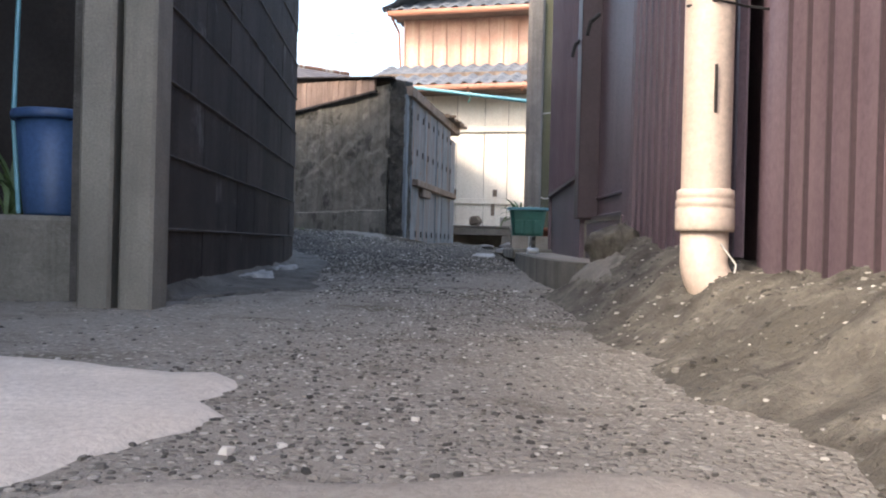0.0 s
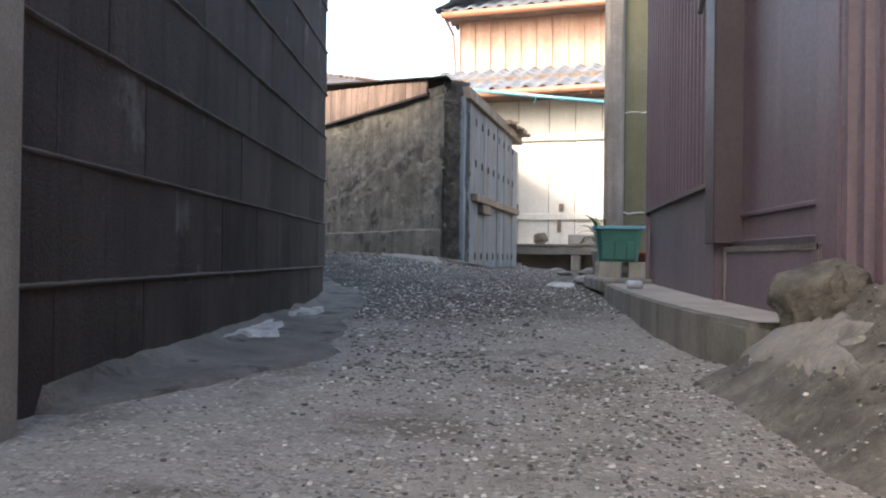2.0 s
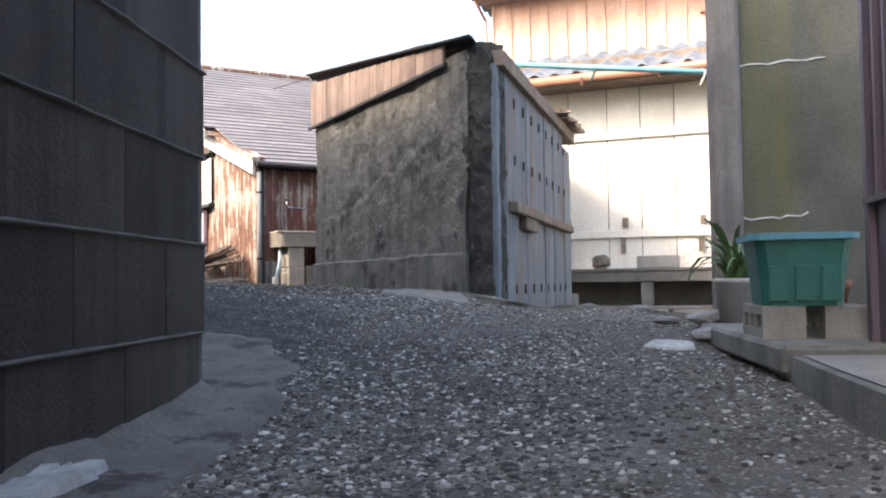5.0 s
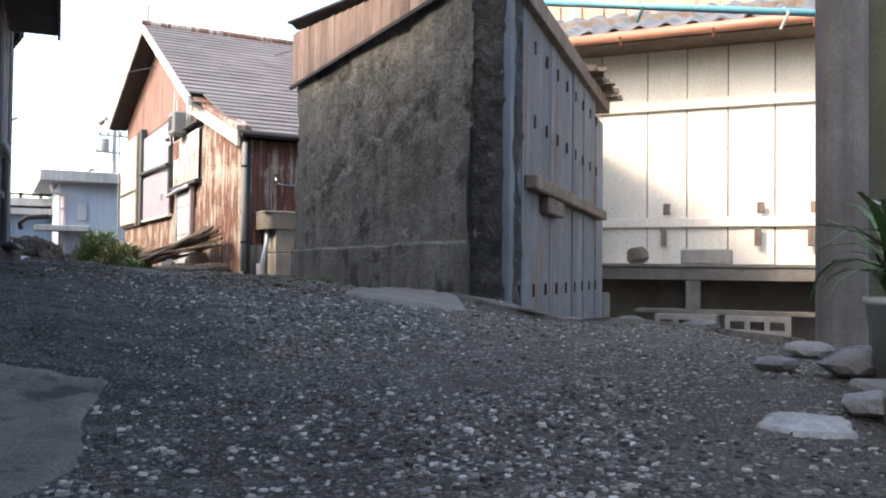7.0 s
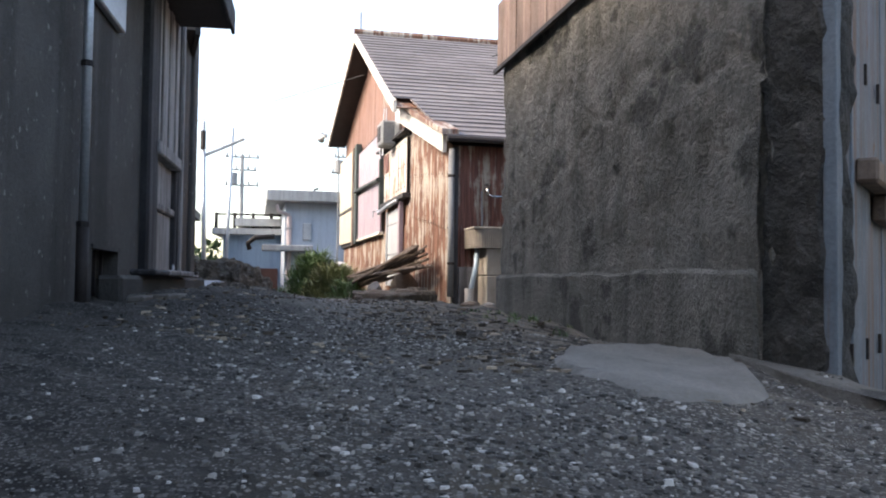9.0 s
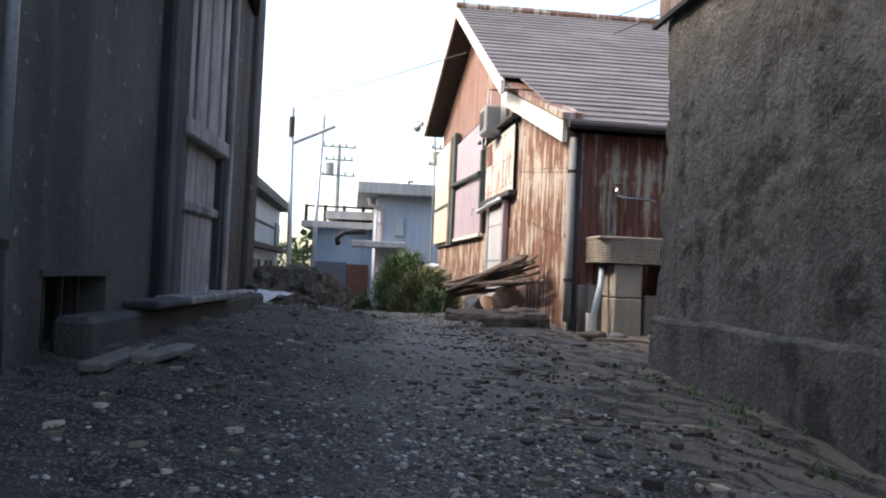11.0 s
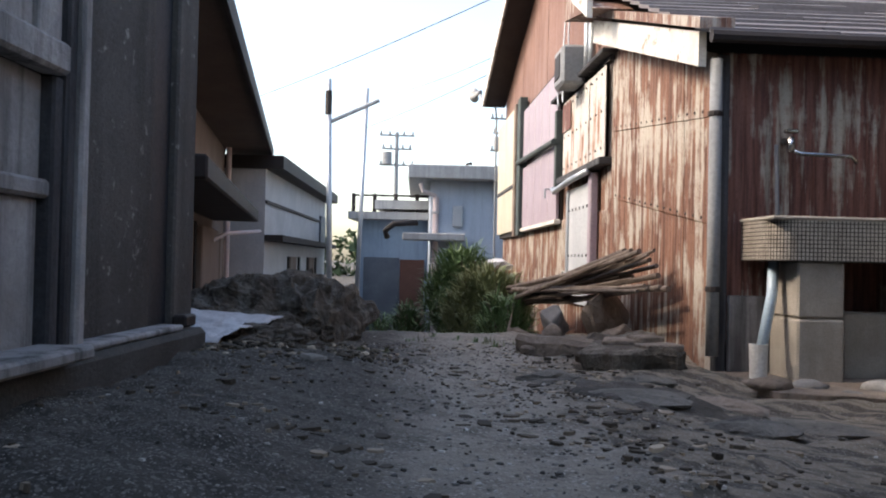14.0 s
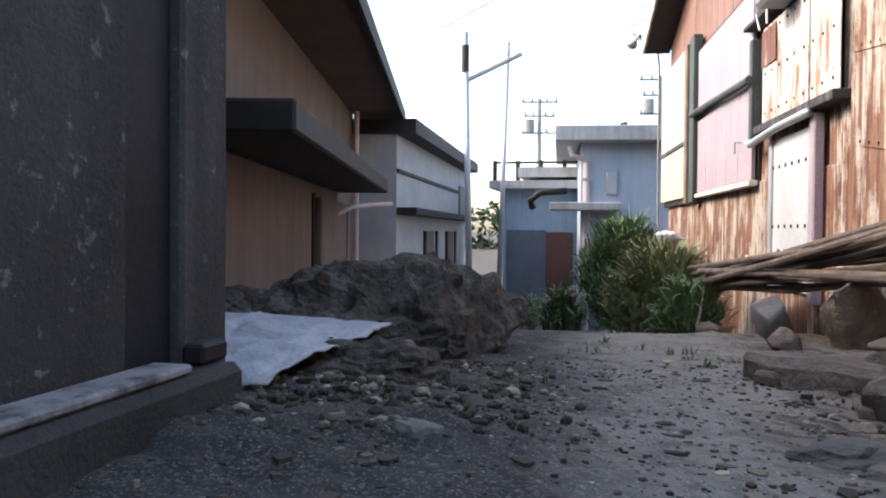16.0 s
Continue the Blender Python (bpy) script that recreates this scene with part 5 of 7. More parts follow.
def far_white():
    a, b_ = cam_frame(14.9, -0.66), cam_frame(24.5, 0.83)
    h = thing("white_outbuilding", along(a, b_), "long whitewashed outbuilding with a mid-height canopy", "building")
    L = math.dist(a, b_)
    part("wall", boxed(0, L, 0, 4, -1.5, 2.75), M_whitewash, h)
    part("roof_edge", boxed(-0.1, L + 0.1, -0.35, 4, 2.75, 3.0), M_dark, h)
    part("mid_canopy", boxed(0, L, -0.35, 0, 1.38, 1.5), M_dark, h)
    part("rail", boxed(0, L, -0.04, 0, 2.1, 2.16), M_dark, h)
    part("window", boxed(L * 0.85, L * 0.97, -0.05, 0, 1.55, 2.3), M_shutter, h)
    for q in range(4):
        part("door_leaf", boxed(L * (0.3 + 0.16 * q), L * (0.3 + 0.16 * q) + 0.9, -0.05, 0, -1.2, 1.1), M_whitewash if q % 2 else M_brownhouse, h)
        # black strip on the wall, painted as the shade beside each leaf
        part("door_gap", boxed(L * (0.3 + 0.16 * q) - 0.16, L * (0.3 + 0.16 * q), -0.03, 0, -1.2, 1.1), M_black, h)
    return h


far_white()


def blue_house():
    a, b_ = cam_frame(18.6, 3.0), cam_frame(17.8, 9.0)
    h = thing("blue_house", along(a, b_), "pale blue flat-roofed house with concrete slab eaves", "house")
    part("wall", boxed(0.1, 7, 0, 6, -2.0, 3.0), M_bluehouse, h)
    part("roof_slab", boxed(-0.45, 7.2, -0.55, 6, 3.0, 3.32, bevel=0.02), M_slab, h)
    part("canopy_slab", boxed(-0.55, 0.9, -0.7, 0, 1.55, 1.72, bevel=0.02), M_slab, h)
    part("downpipe", tube([(0.22, -0.08, 2.6), (0.22, -0.08, -1.6)], 0.07, 8), M_pinkpipe, h)
    part("vent_cover", boxed(0.62, 0.86, -0.1, 0, 1.9, 2.4, bevel=0.02), M_steel, h)
    part("plinth_band", boxed(0.1, 7, -0.03, 0, -2.0, -0.25), M_shutter, h)
    part("canopy_gutter", tube([(-0.9, -0.5, 1.60), (-0.95, -0.6, 1.75), (-0.75, -0.6, 1.92), (-0.2, -0.55, 1.96)], 0.07, 8), M_dark, h, smooth=True)
    part("brick_pier", boxed(-0.35, 0.02, -0.35, -0.05, -2.0, -0.1, bevel=0.01), M_brick, h, "low red-brown brick pier")
    for z in (0.6, 2.2):
        part("pipe_strap", boxed(0.13, 0.31, -0.16, 0.0, z, z + 0.05), M_slab, h)
    part("eave_pipe", tube([(-0.15, -0.3, 2.9), (-0.1, -0.3, 2.72), (0.22, -0.1, 2.62)], 0.05, 8), M_pinkpipe, h)
    part("roof_pipe", tube([(1.0, 0.8, 3.3), (1.0, 0.8, 3.5), (1.12, 0.8, 3.52)], 0.04, 6), M_dark, h)
    return h


blue_house()


def blue_garage():
    a, b_ = cam_frame(22.5, 1.75), cam_frame(22.0, 4.2)
    h = thing("blue_garage", along(a, b_), "blue-painted garage with dark shutter and red-brown door", "garage")
    part("wall", boxed(0, 4, 0, 4, -2.0, 2.2), M_bluegarage, h)
    part("roof_slab", boxed(-0.3, 4, -0.5, 4, 2.2, 2.4), M_slab, h)
    part("terrace_slab", boxed(0.4, 4, -0.2, 4, 2.5, 2.75), M_slab, h)
    part("shutter", boxed(0.1, 1.1, -0.05, 0, -2.0, 1.15), M_shutter, h)
    part("door", boxed(1.12, 1.8, -0.05, 0, -2.0, 1.1), M_brick, h)
    part("rail", tube([(-0.3, 0.2, 2.9), (2.2, 0.2, 2.9)], 0.03, 6), M_dark, h)
    for q in range(5):
        part("rail_post", boxed(-0.3 + q * 0.6, -0.2 + q * 0.6, 0.15, 0.25, 2.4, 2.95), M_dark, h)
    return h


blue_garage()


# ---- patches on the ground ----
def patch_disc(name, cx, cy, rx, ry, mat_, label, turn=0.0, lift=0.014, seed=1, ragged=0.25, rings=9, seg=48, square=0.0, on=None):
    on = on or (lambda x, y: h1(x, y) + lumps(x, y))
    vs, fs = [(cx, cy, on(cx, cy) + lift)], []
    for r in range(1, rings + 1):
        for k in range(seg):
            a = 2 * math.pi * k / seg
            e = 1 + ragged * noise.noise((math.cos(a) * 1.5, math.sin(a) * 1.5, seed)) + ragged * 0.6 * noise.noise((math.cos(a) * 5, math.sin(a) * 5, seed + 9))
            e *= 1 + square * (1 / max(abs(math.cos(a)), abs(math.sin(a))) - 1)
            px, py = rx * math.cos(a) * e * r / rings, ry * math.sin(a) * e * r / rings
            x, y = cx + px * math.cos(turn) - py * math.sin(turn), cy + px * math.sin(turn) + py * math.cos(turn)
            up = lift + 0.004 * noise.noise((x * 9, y * 9, seed)) if r < rings else -0.02
            vs.append((x, y, on(x, y) + up))
    for k in range(seg):
        fs.append((0, 1 + k, 1 + (k + 1) % seg))
    for r in range(rings - 1):
        for k in range(seg):
            a, b = 1 + r * seg + k, 1 + r * seg + (k + 1) % seg
            fs.append((a, a + seg, b + seg, b))
    return tagged(part(name, (vs, [], fs), mat_, smooth=True), label, "concrete patch", kind="structure")


patch_disc("concrete_patch", -1.02, 1.36, 0.72, 0.47, M_patch, "pale trowelled concrete patch in the asphalt", -0.12, seed=5, ragged=0.2, square=0.6)
patch_disc("mortar_wash", 0.68, 3.88, 0.09, 0.22, M_apron, "pale mortar wash on the bank below the corner stone", 0.1, lift=0.010, seed=35, ragged=1.1, on=mound_z)
patch_disc("concrete_patch", 0.05, 0.60, 0.75, 0.42, M_kerbtop, "pale worn concrete in the asphalt", seed=6, ragged=0.15)
patch_disc("mortar_splash", -1.20, 5.42, 0.16, 0.42, M_splash, "white mortar splash on the ground", 0.15, lift=0.038, seed=8, ragged=1.1)
patch_disc("mortar_splash", -1.18, 6.45, 0.06, 0.24, M_splash, "white mortar splash on the ground", 0.0, lift=0.038, seed=11, ragged=1.1)
patch_disc("mortar_splash", 0.44, 8.95, 0.13, 0.07, M_splash, "white mortar splash on the ground", -0.1, seed=13, ragged=0.5)
patch_disc("mortar_splash", -6.0, 16.3, 0.06, 0.03, M_apron, "white mortar splash on the ground", 0.6, seed=15, ragged=0.6)
patch_disc("concrete_apron", -1.16, 11.9, 0.36, 0.80, M_apron, "smooth pale grey concrete apron at the shed corner", 0.25, lift=0.02, seed=17, ragged=0.12)
patch_disc("concrete_skim", -4.6, 17.1, 0.5, 0.35, M_band, "grey concrete skim before the sink", -0.3, seed=24, ragged=0.3)


def wall_skim():
    """Smooth concrete strip along the block wall, ragged on the road side."""
    ys = np.arange(3.5, 9.3, 0.06)
    vs, fs, n = [], [], 14
    for y in ys:
        out = np.interp(y, [3.5, 4.2, 4.8, 6.0, 7.5, 8.5, 9.3], [-1.05, -0.8, -0.66, -0.86, -1.0, -1.22, -1.6]) + 0.08 * noise.noise((y * 2.2, 0, 3)) + 0.04 * noise.noise((y * 9, 0, 3))
        inn = np.interp(y, [3.3, 7.7, 7.75, 9.3], [-1.12, -1.36, -1.5, -2.1])
        for k in range(n):
            f = k / (n - 1)
            x = inn + (out - inn) * f
            up = 0.014 + 0.05 * max(0, 1 - f * 5) + 0.012 * noise.noise((x * 8, y * 5, 5)) if k < n - 1 and ys[0] < y < ys[-1] else -0.03
            vs.append((x, y, h1(x, y) + lumps(x, y) + up))
    for j in range(len(ys) - 1):
        for k in range(n - 1):
            fs.append((j * n + k, j * n + k + 1, (j + 1) * n + k + 1, (j + 1) * n + k))
    return tagged(part("concrete_strip", (vs, [], fs), M_greypatch, smooth=True), "smooth grey concrete strip along the block wall", "concrete strip", kind="structure")


wall_skim()


# ---- loose and embedded stones of the road ----
def pebbles(name, count, region, size, mat_, label, keep, sink=0.35, on=None):
    rng = np.random.default_rng(5 + count)
    ring = [(math.cos(a), math.sin(a)) for a in (0.2, 1.5, 2.6, 3.9, 5.1)]
    base = np.array([(c, s, -0.3) for c, s in ring] + [(c * 0.72, s * 0.72, 0.62) for c, s in ring], float)
    quad = [(k, (k + 1) % 5, 5 + (k + 1) % 5, 5 + k) for k in range(5)]
    xs, ys = rng.uniform(region[0], region[1], count), rng.uniform(region[2], region[3], count)
    ok = np.array([keep(x, y) > r for x, y, r in zip(xs, ys, rng.uniform(0, 1, count))])
    xs, ys = xs[ok], ys[ok]
    zs = np.array([on(x, y) for x, y in zip(xs, ys)]) if on else height(xs, ys) + np.array([lumps(x, y) for x, y in zip(xs, ys)])
    vs, fs = [], []
    for i, (x, y, z) in enumerate(zip(xs, ys, zs)):
        s = size * rng.uniform(0.45, 1.0) ** 1.5 * rng.uniform(0.7, 1.5)
        a = rng.uniform(0, 6.28)
        p = base * rng.uniform(0.7, 1.2, (10, 1)) * np.array([s, s * rng.uniform(0.55, 1.0), s * rng.uniform(0.45, 0.8)])
        c, q = math.cos(a), math.sin(a)
        p = np.stack([p[:, 0] * c - p[:, 1] * q + x, p[:, 0] * q + p[:, 1] * c + y, p[:, 2] + z + s * (0.3 - sink)], -1)
        vs += p.tolist()
        o = 10 * i
        fs += [tuple(q_ + o for q_ in f_) for f_ in quad]
        fs.append((o + 5, o + 6, o + 7, o + 8, o + 9))
    return tagged(part(name, (vs, [], fs), mat_), label, "gravel", kind="stuff")


def gravel_island(name, k_, tint=(1.0, 1.0, 1.0)):
    m = bpy.data.materials.new(name)
    m.use_nodes = True
    n, l = m.node_tree.nodes, m.node_tree.links
    g = n.new("ShaderNodeNewGeometry")
    r = n.new("ShaderNodeValToRGB")
    e = r.color_ramp.elements
    e[0].color, e[1].color = (0.05 * k_, 0.047 * k_, 0.042 * k_, 1), (0.64 * k_, 0.61 * k_, 0.56 * k_, 1)
    for at, c in ((0.40, (0.09, 0.085, 0.077, 1)), (0.72, (0.20, 0.188, 0.168, 1)), (0.90, (0.40, 0.375, 0.335, 1))):
        k = e.new(at)
        k.color = (c[0] * k_, c[1] * k_, c[2] * k_, 1)
    l.new(g.outputs["Random Per Island"], r.inputs[0])
    for q in e:
        q.color = (q.color[0] * tint[0], q.color[1] * tint[1], q.color[2] * tint[2], 1)
    l.new(r.outputs[0], n["Principled BSDF"].inputs["Base Color"])
    n["Principled BSDF"].inputs["Roughness"].default_value = 0.8
    n["Principled BSDF"].inputs["Specular IOR Level"].default_value = 0.2
    return m


M_gravel = gravel_island("gravel stone", 1.0)
M_gravel_dark = gravel_island("dirty gravel stone", 0.9)
M_flake = gravel_island("old road flake", 0.75, (1.05, 0.9, 0.74))
M_rubble = gravel_island("broken dirty mortar", 0.8, (1.0, 0.88, 0.72))


def lane(y):
    """The middle of the lane at a given y."""
    return float(np.interp(y, [0, 7, 9, 12, 16, 19], [-0.2, -0.25, -0.6, -2.3, -5.0, -7.0]))


def gravelly(x, y):
    d = abs(x - lane(y))
    left = np.interp(y, [3.3, 4.8, 6.0, 7.5, 8.5, 9.3, 20], [-0.55, -0.62, -0.86, -1.0, -1.22, -1.7, -9])
    if x < left:
        return 0.03
    p = 1.0 if 6.3 < y < 12.8 else 0.34 if 4.2 < y < 5.6 else 0.5 if y < 4.2 else 0.12 if y < 6.3 else 0.45
    return p * max(0.05, min(1, 0.8 + 1.4 * noise.noise((x * 1.1, y * 1.1, 8)))) * (1 if d < (1.2 if y < 9 else 0.75) else 0.3) * (0.4 if y > 8.3 and x < lane(y) - 0.3 else 1) * (0.4 if 6.3 < y < 9.3 and x > 0.02 else 1)


pebbles("gravel", 34000, (-1.4, 0.6, 0.6, 4.3), 0.0075, M_gravel, "fine pale and dark aggregate stones set in worn asphalt", gravelly)
pebbles("gravel", 36000, (-1.6, 0.75, 4.3, 9.0), 0.0135, M_gravel, "dark grey and pale aggregate stones set in worn asphalt", gravelly)
pebbles("gravel", 68000, (-4.2, 0.9, 9.0, 13.5), 0.012, M_gravel_dark, "dark grey and pale aggregate stones set in worn asphalt", lambda x, y: gravelly(x, y) if x < 2.4 - 0.25 * y + 2 and x > -2.4 - (y - 9.9) * 0.7 else 0)
pebbles("gravel", 52000, (-8.2, -2.6, 13.5, 19.2), 0.0125, M_gravel_dark, "dark grey and pale aggregate stones set in worn asphalt", lambda x, y: gravelly(x, y) * 0.6 if abs(x - lane(y)) < 1.7 else 0)
pebbles("gravel", 9000, (0.35, 0.95, 0.5, 4.8), 0.010, M_gravel_dark, "small stones stuck in a mortar bank", lambda x, y: 0.28 + 0.5 * noise.noise((x * 4, y * 4, 3)), 0.5, mound_z)
pebbles("scattered_stone", 1300, (-8, 0.9, 0.5, 19), 0.017, M_gravel, "scattered loose stones on the alley", lambda x, y: 0.35 if abs(x - lane(y)) < 1.6 else 0, 0.2)


# ---- garden ledge things ----
def bucket():
    b = thing("bucket", pose(-1.61, 3.60, 0.35) @ Matrix.Scale(1.2, 4), "blue plastic bucket planter on the concrete ledge", "bucket")
    part("body", lathe([(0.0, 0.004), (0.098, 0.004), (0.100, 0.012), (0.131, 0.34), (0.126, 0.34), (0.10, 0.03), (0, 0.03)], 32), M_bluepot, b, smooth=True)
    part("rim", lathe([(0.130, 0.325), (0.143, 0.325), (0.146, 0.335), (0.146, 0.352), (0.140, 0.358), (0.128, 0.358), (0.126, 0.33)], 32), M_bluepot, b, smooth=True)
    part("soil", lathe([(0.0, 0.30), (0.124, 0.295)], 24), M_soil, b)
    return b


bucket()
s = tagged(part("ledge_stone", rock((0.045, 0.04, 0.04), 9, 0.2), M_greystone, smooth=True), "small rounded grey stone beside the bucket", "stone")
s.location = (-1.45, 3.52, 0.352)


def blade(length, width, bend, seg=6, fold=0.25):
    """One strap leaf that rises along z and bends towards +x."""
    vs, fs = [], []
    x = z = 0.0
    for i in range(seg + 1):
        f = i / seg
        w = width * (1 - f ** 2.2) * (0.65 + 0.7 * f * (1 - f)) + 0.0008
        a = bend * f
        vs += [(x, -w, z + w * fold), (x, 0, z), (x, w, z + w * fold)]
        x += math.sin(a) * length / seg
        z += math.cos(a) * length / seg
    for i in range(seg):
        b = i * 3
        fs += [(b, b + 3, b + 4, b + 1), (b + 1, b + 4, b + 5, b + 2)]
    return vs, fs


def tuft(count, length, width, seed, spread=1.0, lean=(0.2, 1.6)):
    rng = random.Random(seed)
    vs, fs = [], []
    for _ in range(count):
        v, f = blade(length * rng.uniform(0.55, 1.1), width * rng.uniform(0.7, 1.2), rng.uniform(*lean), 5)
        m = pose(rng.gauss(0, 0.02) * spread, rng.gauss(0, 0.02) * spread, 0, 0, 0, rng.uniform(0, 360)) @ pose(0, 0, 0, 0, rng.uniform(0, 35), rng.uniform(-20, 20))
        o = len(vs)
        vs += [tuple(m @ Vector(p)) for p in v]
        fs += [tuple(i + o for i in q) for q in f]
    return vs, [], fs


p = thing("ledge_plant", pose(-1.85, 3.75, 0.34), "strappy green plant behind the bucket on the ledge", "plant")
part("leaves", tuft(26, 0.42, 0.016, 3), M_leaf, p)
p = thing("ledge_plant", pose(-1.42, 3.85, 0.34), "strappy green plant behind the bucket on the ledge", "plant")
part("leaves", tuft(14, 0.36, 0.014, 4), M_leaf2, p)
p = thing("garden_hose", None, "thin blue hose hanging beside the ledge", "hose")
part("tube", tube([(-1.76, 3.6, 0.36), (-1.80, 3.62, 0.75), (-1.83, 3.7, 1.2), (-1.86, 3.8, 1.9)], 0.010, 8), M_teal, p)


# ---- planter group on the kerb ----
def cinder_block(name, m, label, l=0.39, w=0.15, h=0.12):
    c = thing(name, m, label, "concrete block")
    bm = bmesh.new()
    t = max(0.03, l * 0.085)
    box(bm, -l / 2, l / 2, -w / 2, w / 2, 0, t)
    box(bm, -l / 2, l / 2, -w / 2, w / 2, h - t, h)
    for k in range(4):
        x = -l / 2 + (l - t) * k / 3
        box(bm, x, x + t, -w / 2, w / 2, t, h - t)
    part("shell", bm, M_cinder, c)
    return c


step = thing("kerb_step", None, "thin concrete step slab under the planter block", "slab", kind="structure")
part("slab", boxed(0.62, 1.25, 7.75, 9.3, 0.15, 0.25, bevel=0.015), M_plinth, step)
cinder_block("cinder_block", pose(0.72, 8.27, 0.25, 0, 0, 88), "hollow concrete block under the green planter")
cinder_block("cinder_block", pose(0.93, 8.27, 0.25, 0, 0, 90), "hollow concrete block under the green planter")


def planter():
    b = thing("planter", pose(0.79, 8.2, 0.37, 0, 0, -3), "green plastic planter box on hollow blocks", "planter")
    bm = bmesh.new()
    def ring(hx, hy, z):
        c = 0.03
        return [bm.verts.new(v) for v in ((-hx + c, -hy, z), (hx - c, -hy, z), (hx, -hy + c, z), (hx, hy - c, z), (hx - c, hy, z), (-hx + c, hy, z), (-hx, hy - c, z), (-hx, -hy + c, z))]
    rings = [ring(0.140, 0.13, 0.0), ring(0.148, 0.14, 0.10), ring(0.150, 0.142, 0.105), ring(0.168, 0.16, 0.245), ring(0.155, 0.147, 0.245), ring(0.135, 0.125, 0.03)]
    for a, c in zip(rings, rings[1:]):
        for k in range(8):
            bm.faces.new((a[k], a[(k + 1) % 8], c[(k + 1) % 8], c[k]))
    bm.faces.new(rings[0][::-1])
    part("body", bm, M_greenpot, b)
    bm = bmesh.new()
    rings = [ring(0.163, 0.155, 0.238), ring(0.188, 0.18, 0.240), ring(0.190, 0.182, 0.262), ring(0.160, 0.152, 0.264), ring(0.158, 0.15, 0.25)]
    for a, c in zip(rings, rings[1:]):
        for k in range(8):
            bm.faces.new((a[k], a[(k + 1) % 8], c[(k + 1) % 8], c[k]))
    part("rim", bm, M_teal, b, "pale faded turquoise rim")
    for q in (-0.09, 0.0, 0.09):
        part("rib_panel", boxed(q - 0.036, q + 0.036, -0.158, -0.146, 0.03, 0.16, bevel=0.004, m=pose(0, 0.008, 0, 5, 0, 0)), M_greenpot, b)
    part("soil", boxed(-0.15, 0.15, -0.14, 0.14, 0.2, 0.225), M_soil, b)
    return b


planter()


def potted_aloe():
    b = thing("potted_aloe", pose(0.84, 9.45, 0.22) @ Matrix.Scale(0.85, 4), "spiky aloe in an off-white plastic pot", "potted plant")
    part("pot", lathe([(0, 0.005), (0.10, 0.005), (0.135, 0.27), (0.145, 0.27), (0.145, 0.30), (0.125, 0.30), (0.12, 0.26), (0, 0.26)], 28), M_whitepot, b, smooth=True)
    o = part("leaves", tuft(30, 0.62, 0.026, 12, 1.8, (1.5, 2.9)), M_leaf, b)
    o.location.z = 0.27
    o = part("dry_leaves", tuft(12, 0.34, 0.012, 14, 1.6, (1.8, 2.9)), M_leaf2, b)
    o.location.z = 0.27
    return b


potted_aloe()
b = thing("terracotta_pot", pose(1.02, 8.2 - 0.02, 0.25), "small orange terracotta pot behind the planter", "flower pot")
b.location = (1.06, 8.75, 0.25)
part("pot", lathe([(0, 0.004), (0.07, 0.004), (0.10, 0.17), (0.11, 0.17), (0.11, 0.21), (0.095, 0.21), (0.09, 0.16), (0, 0.16)], 24), M_terracotta, b, smooth=True)
b = thing("drink_can", pose(0.70, 6.78, 0.238, 0, 90, 8) @ Matrix.Scale(0.82, 4), "crumpled silver-blue can lying on the kerb", "can")
part("can_body", lathe([(0, -0.055), (0.026, -0.055), (0.032, -0.045), (0.033, 0.0), (0.030, 0.01), (0.033, 0.02), (0.032, 0.045), (0.026, 0.055), (0, 0.055)], 18), M_steel, b, smooth=True)
for k, (x, y, sx) in enumerate(((0.62, 9.05, 0.09), (0.74, 9.55, 0.12), (0.95, 10.1, 0.11), (0.5, 9.6, 0.07), (0.85, 10.6, 0.10), (0.2, 11.75, 0.10), (0.55, 11.7, 0.12), (-0.15, 11.9, 0.08))):
    o = tagged(part("kerb_stone", rock((sx, sx * 0.7, sx * 0.4), 20 + k, 0.3, 2), M_greystone), "broken grey stone at the end of the kerb", "stone", "broken kerb stones")
    o.location = (x, y, h1(x, y))

# ---- yard by the cream house ----
YM = along(W0, W0 + WD)


def bench():
    b = thing("bench", YM @ pose(0.5, -0.75, 0), "long grey weathered plank bench", "bench")
    for k in range(4):
        part("plank", boxed(-0.1, 4.6, -0.42 + k * 0.21, -0.23 + k * 0.21, 0.60 + random.uniform(-0.008, 0.008), 0.645, bevel=0.006), M_bench, b)
    part("apron", boxed(0.0, 4.5, -0.40, -0.35, 0.46, 0.60, bevel=0.005), M_bench, b)
    for q in (0.15, 1.55, 3.0, 4.4):
        for y in (-0.38, 0.25):
            part("leg", boxed(q, q + 0.16, y, y + 0.1, -0.45, 0.60, bevel=0.008), M_bench, b)
    part("stretcher", boxed(1.0, 4.4, -0.5, -0.30, 0.08, 0.13, bevel=0.006), M_bench, b)
    part("back_panel", boxed(-0.1, 4.6, 0.36, 0.40, -0.45, 0.58), M_bench, b)
    return b


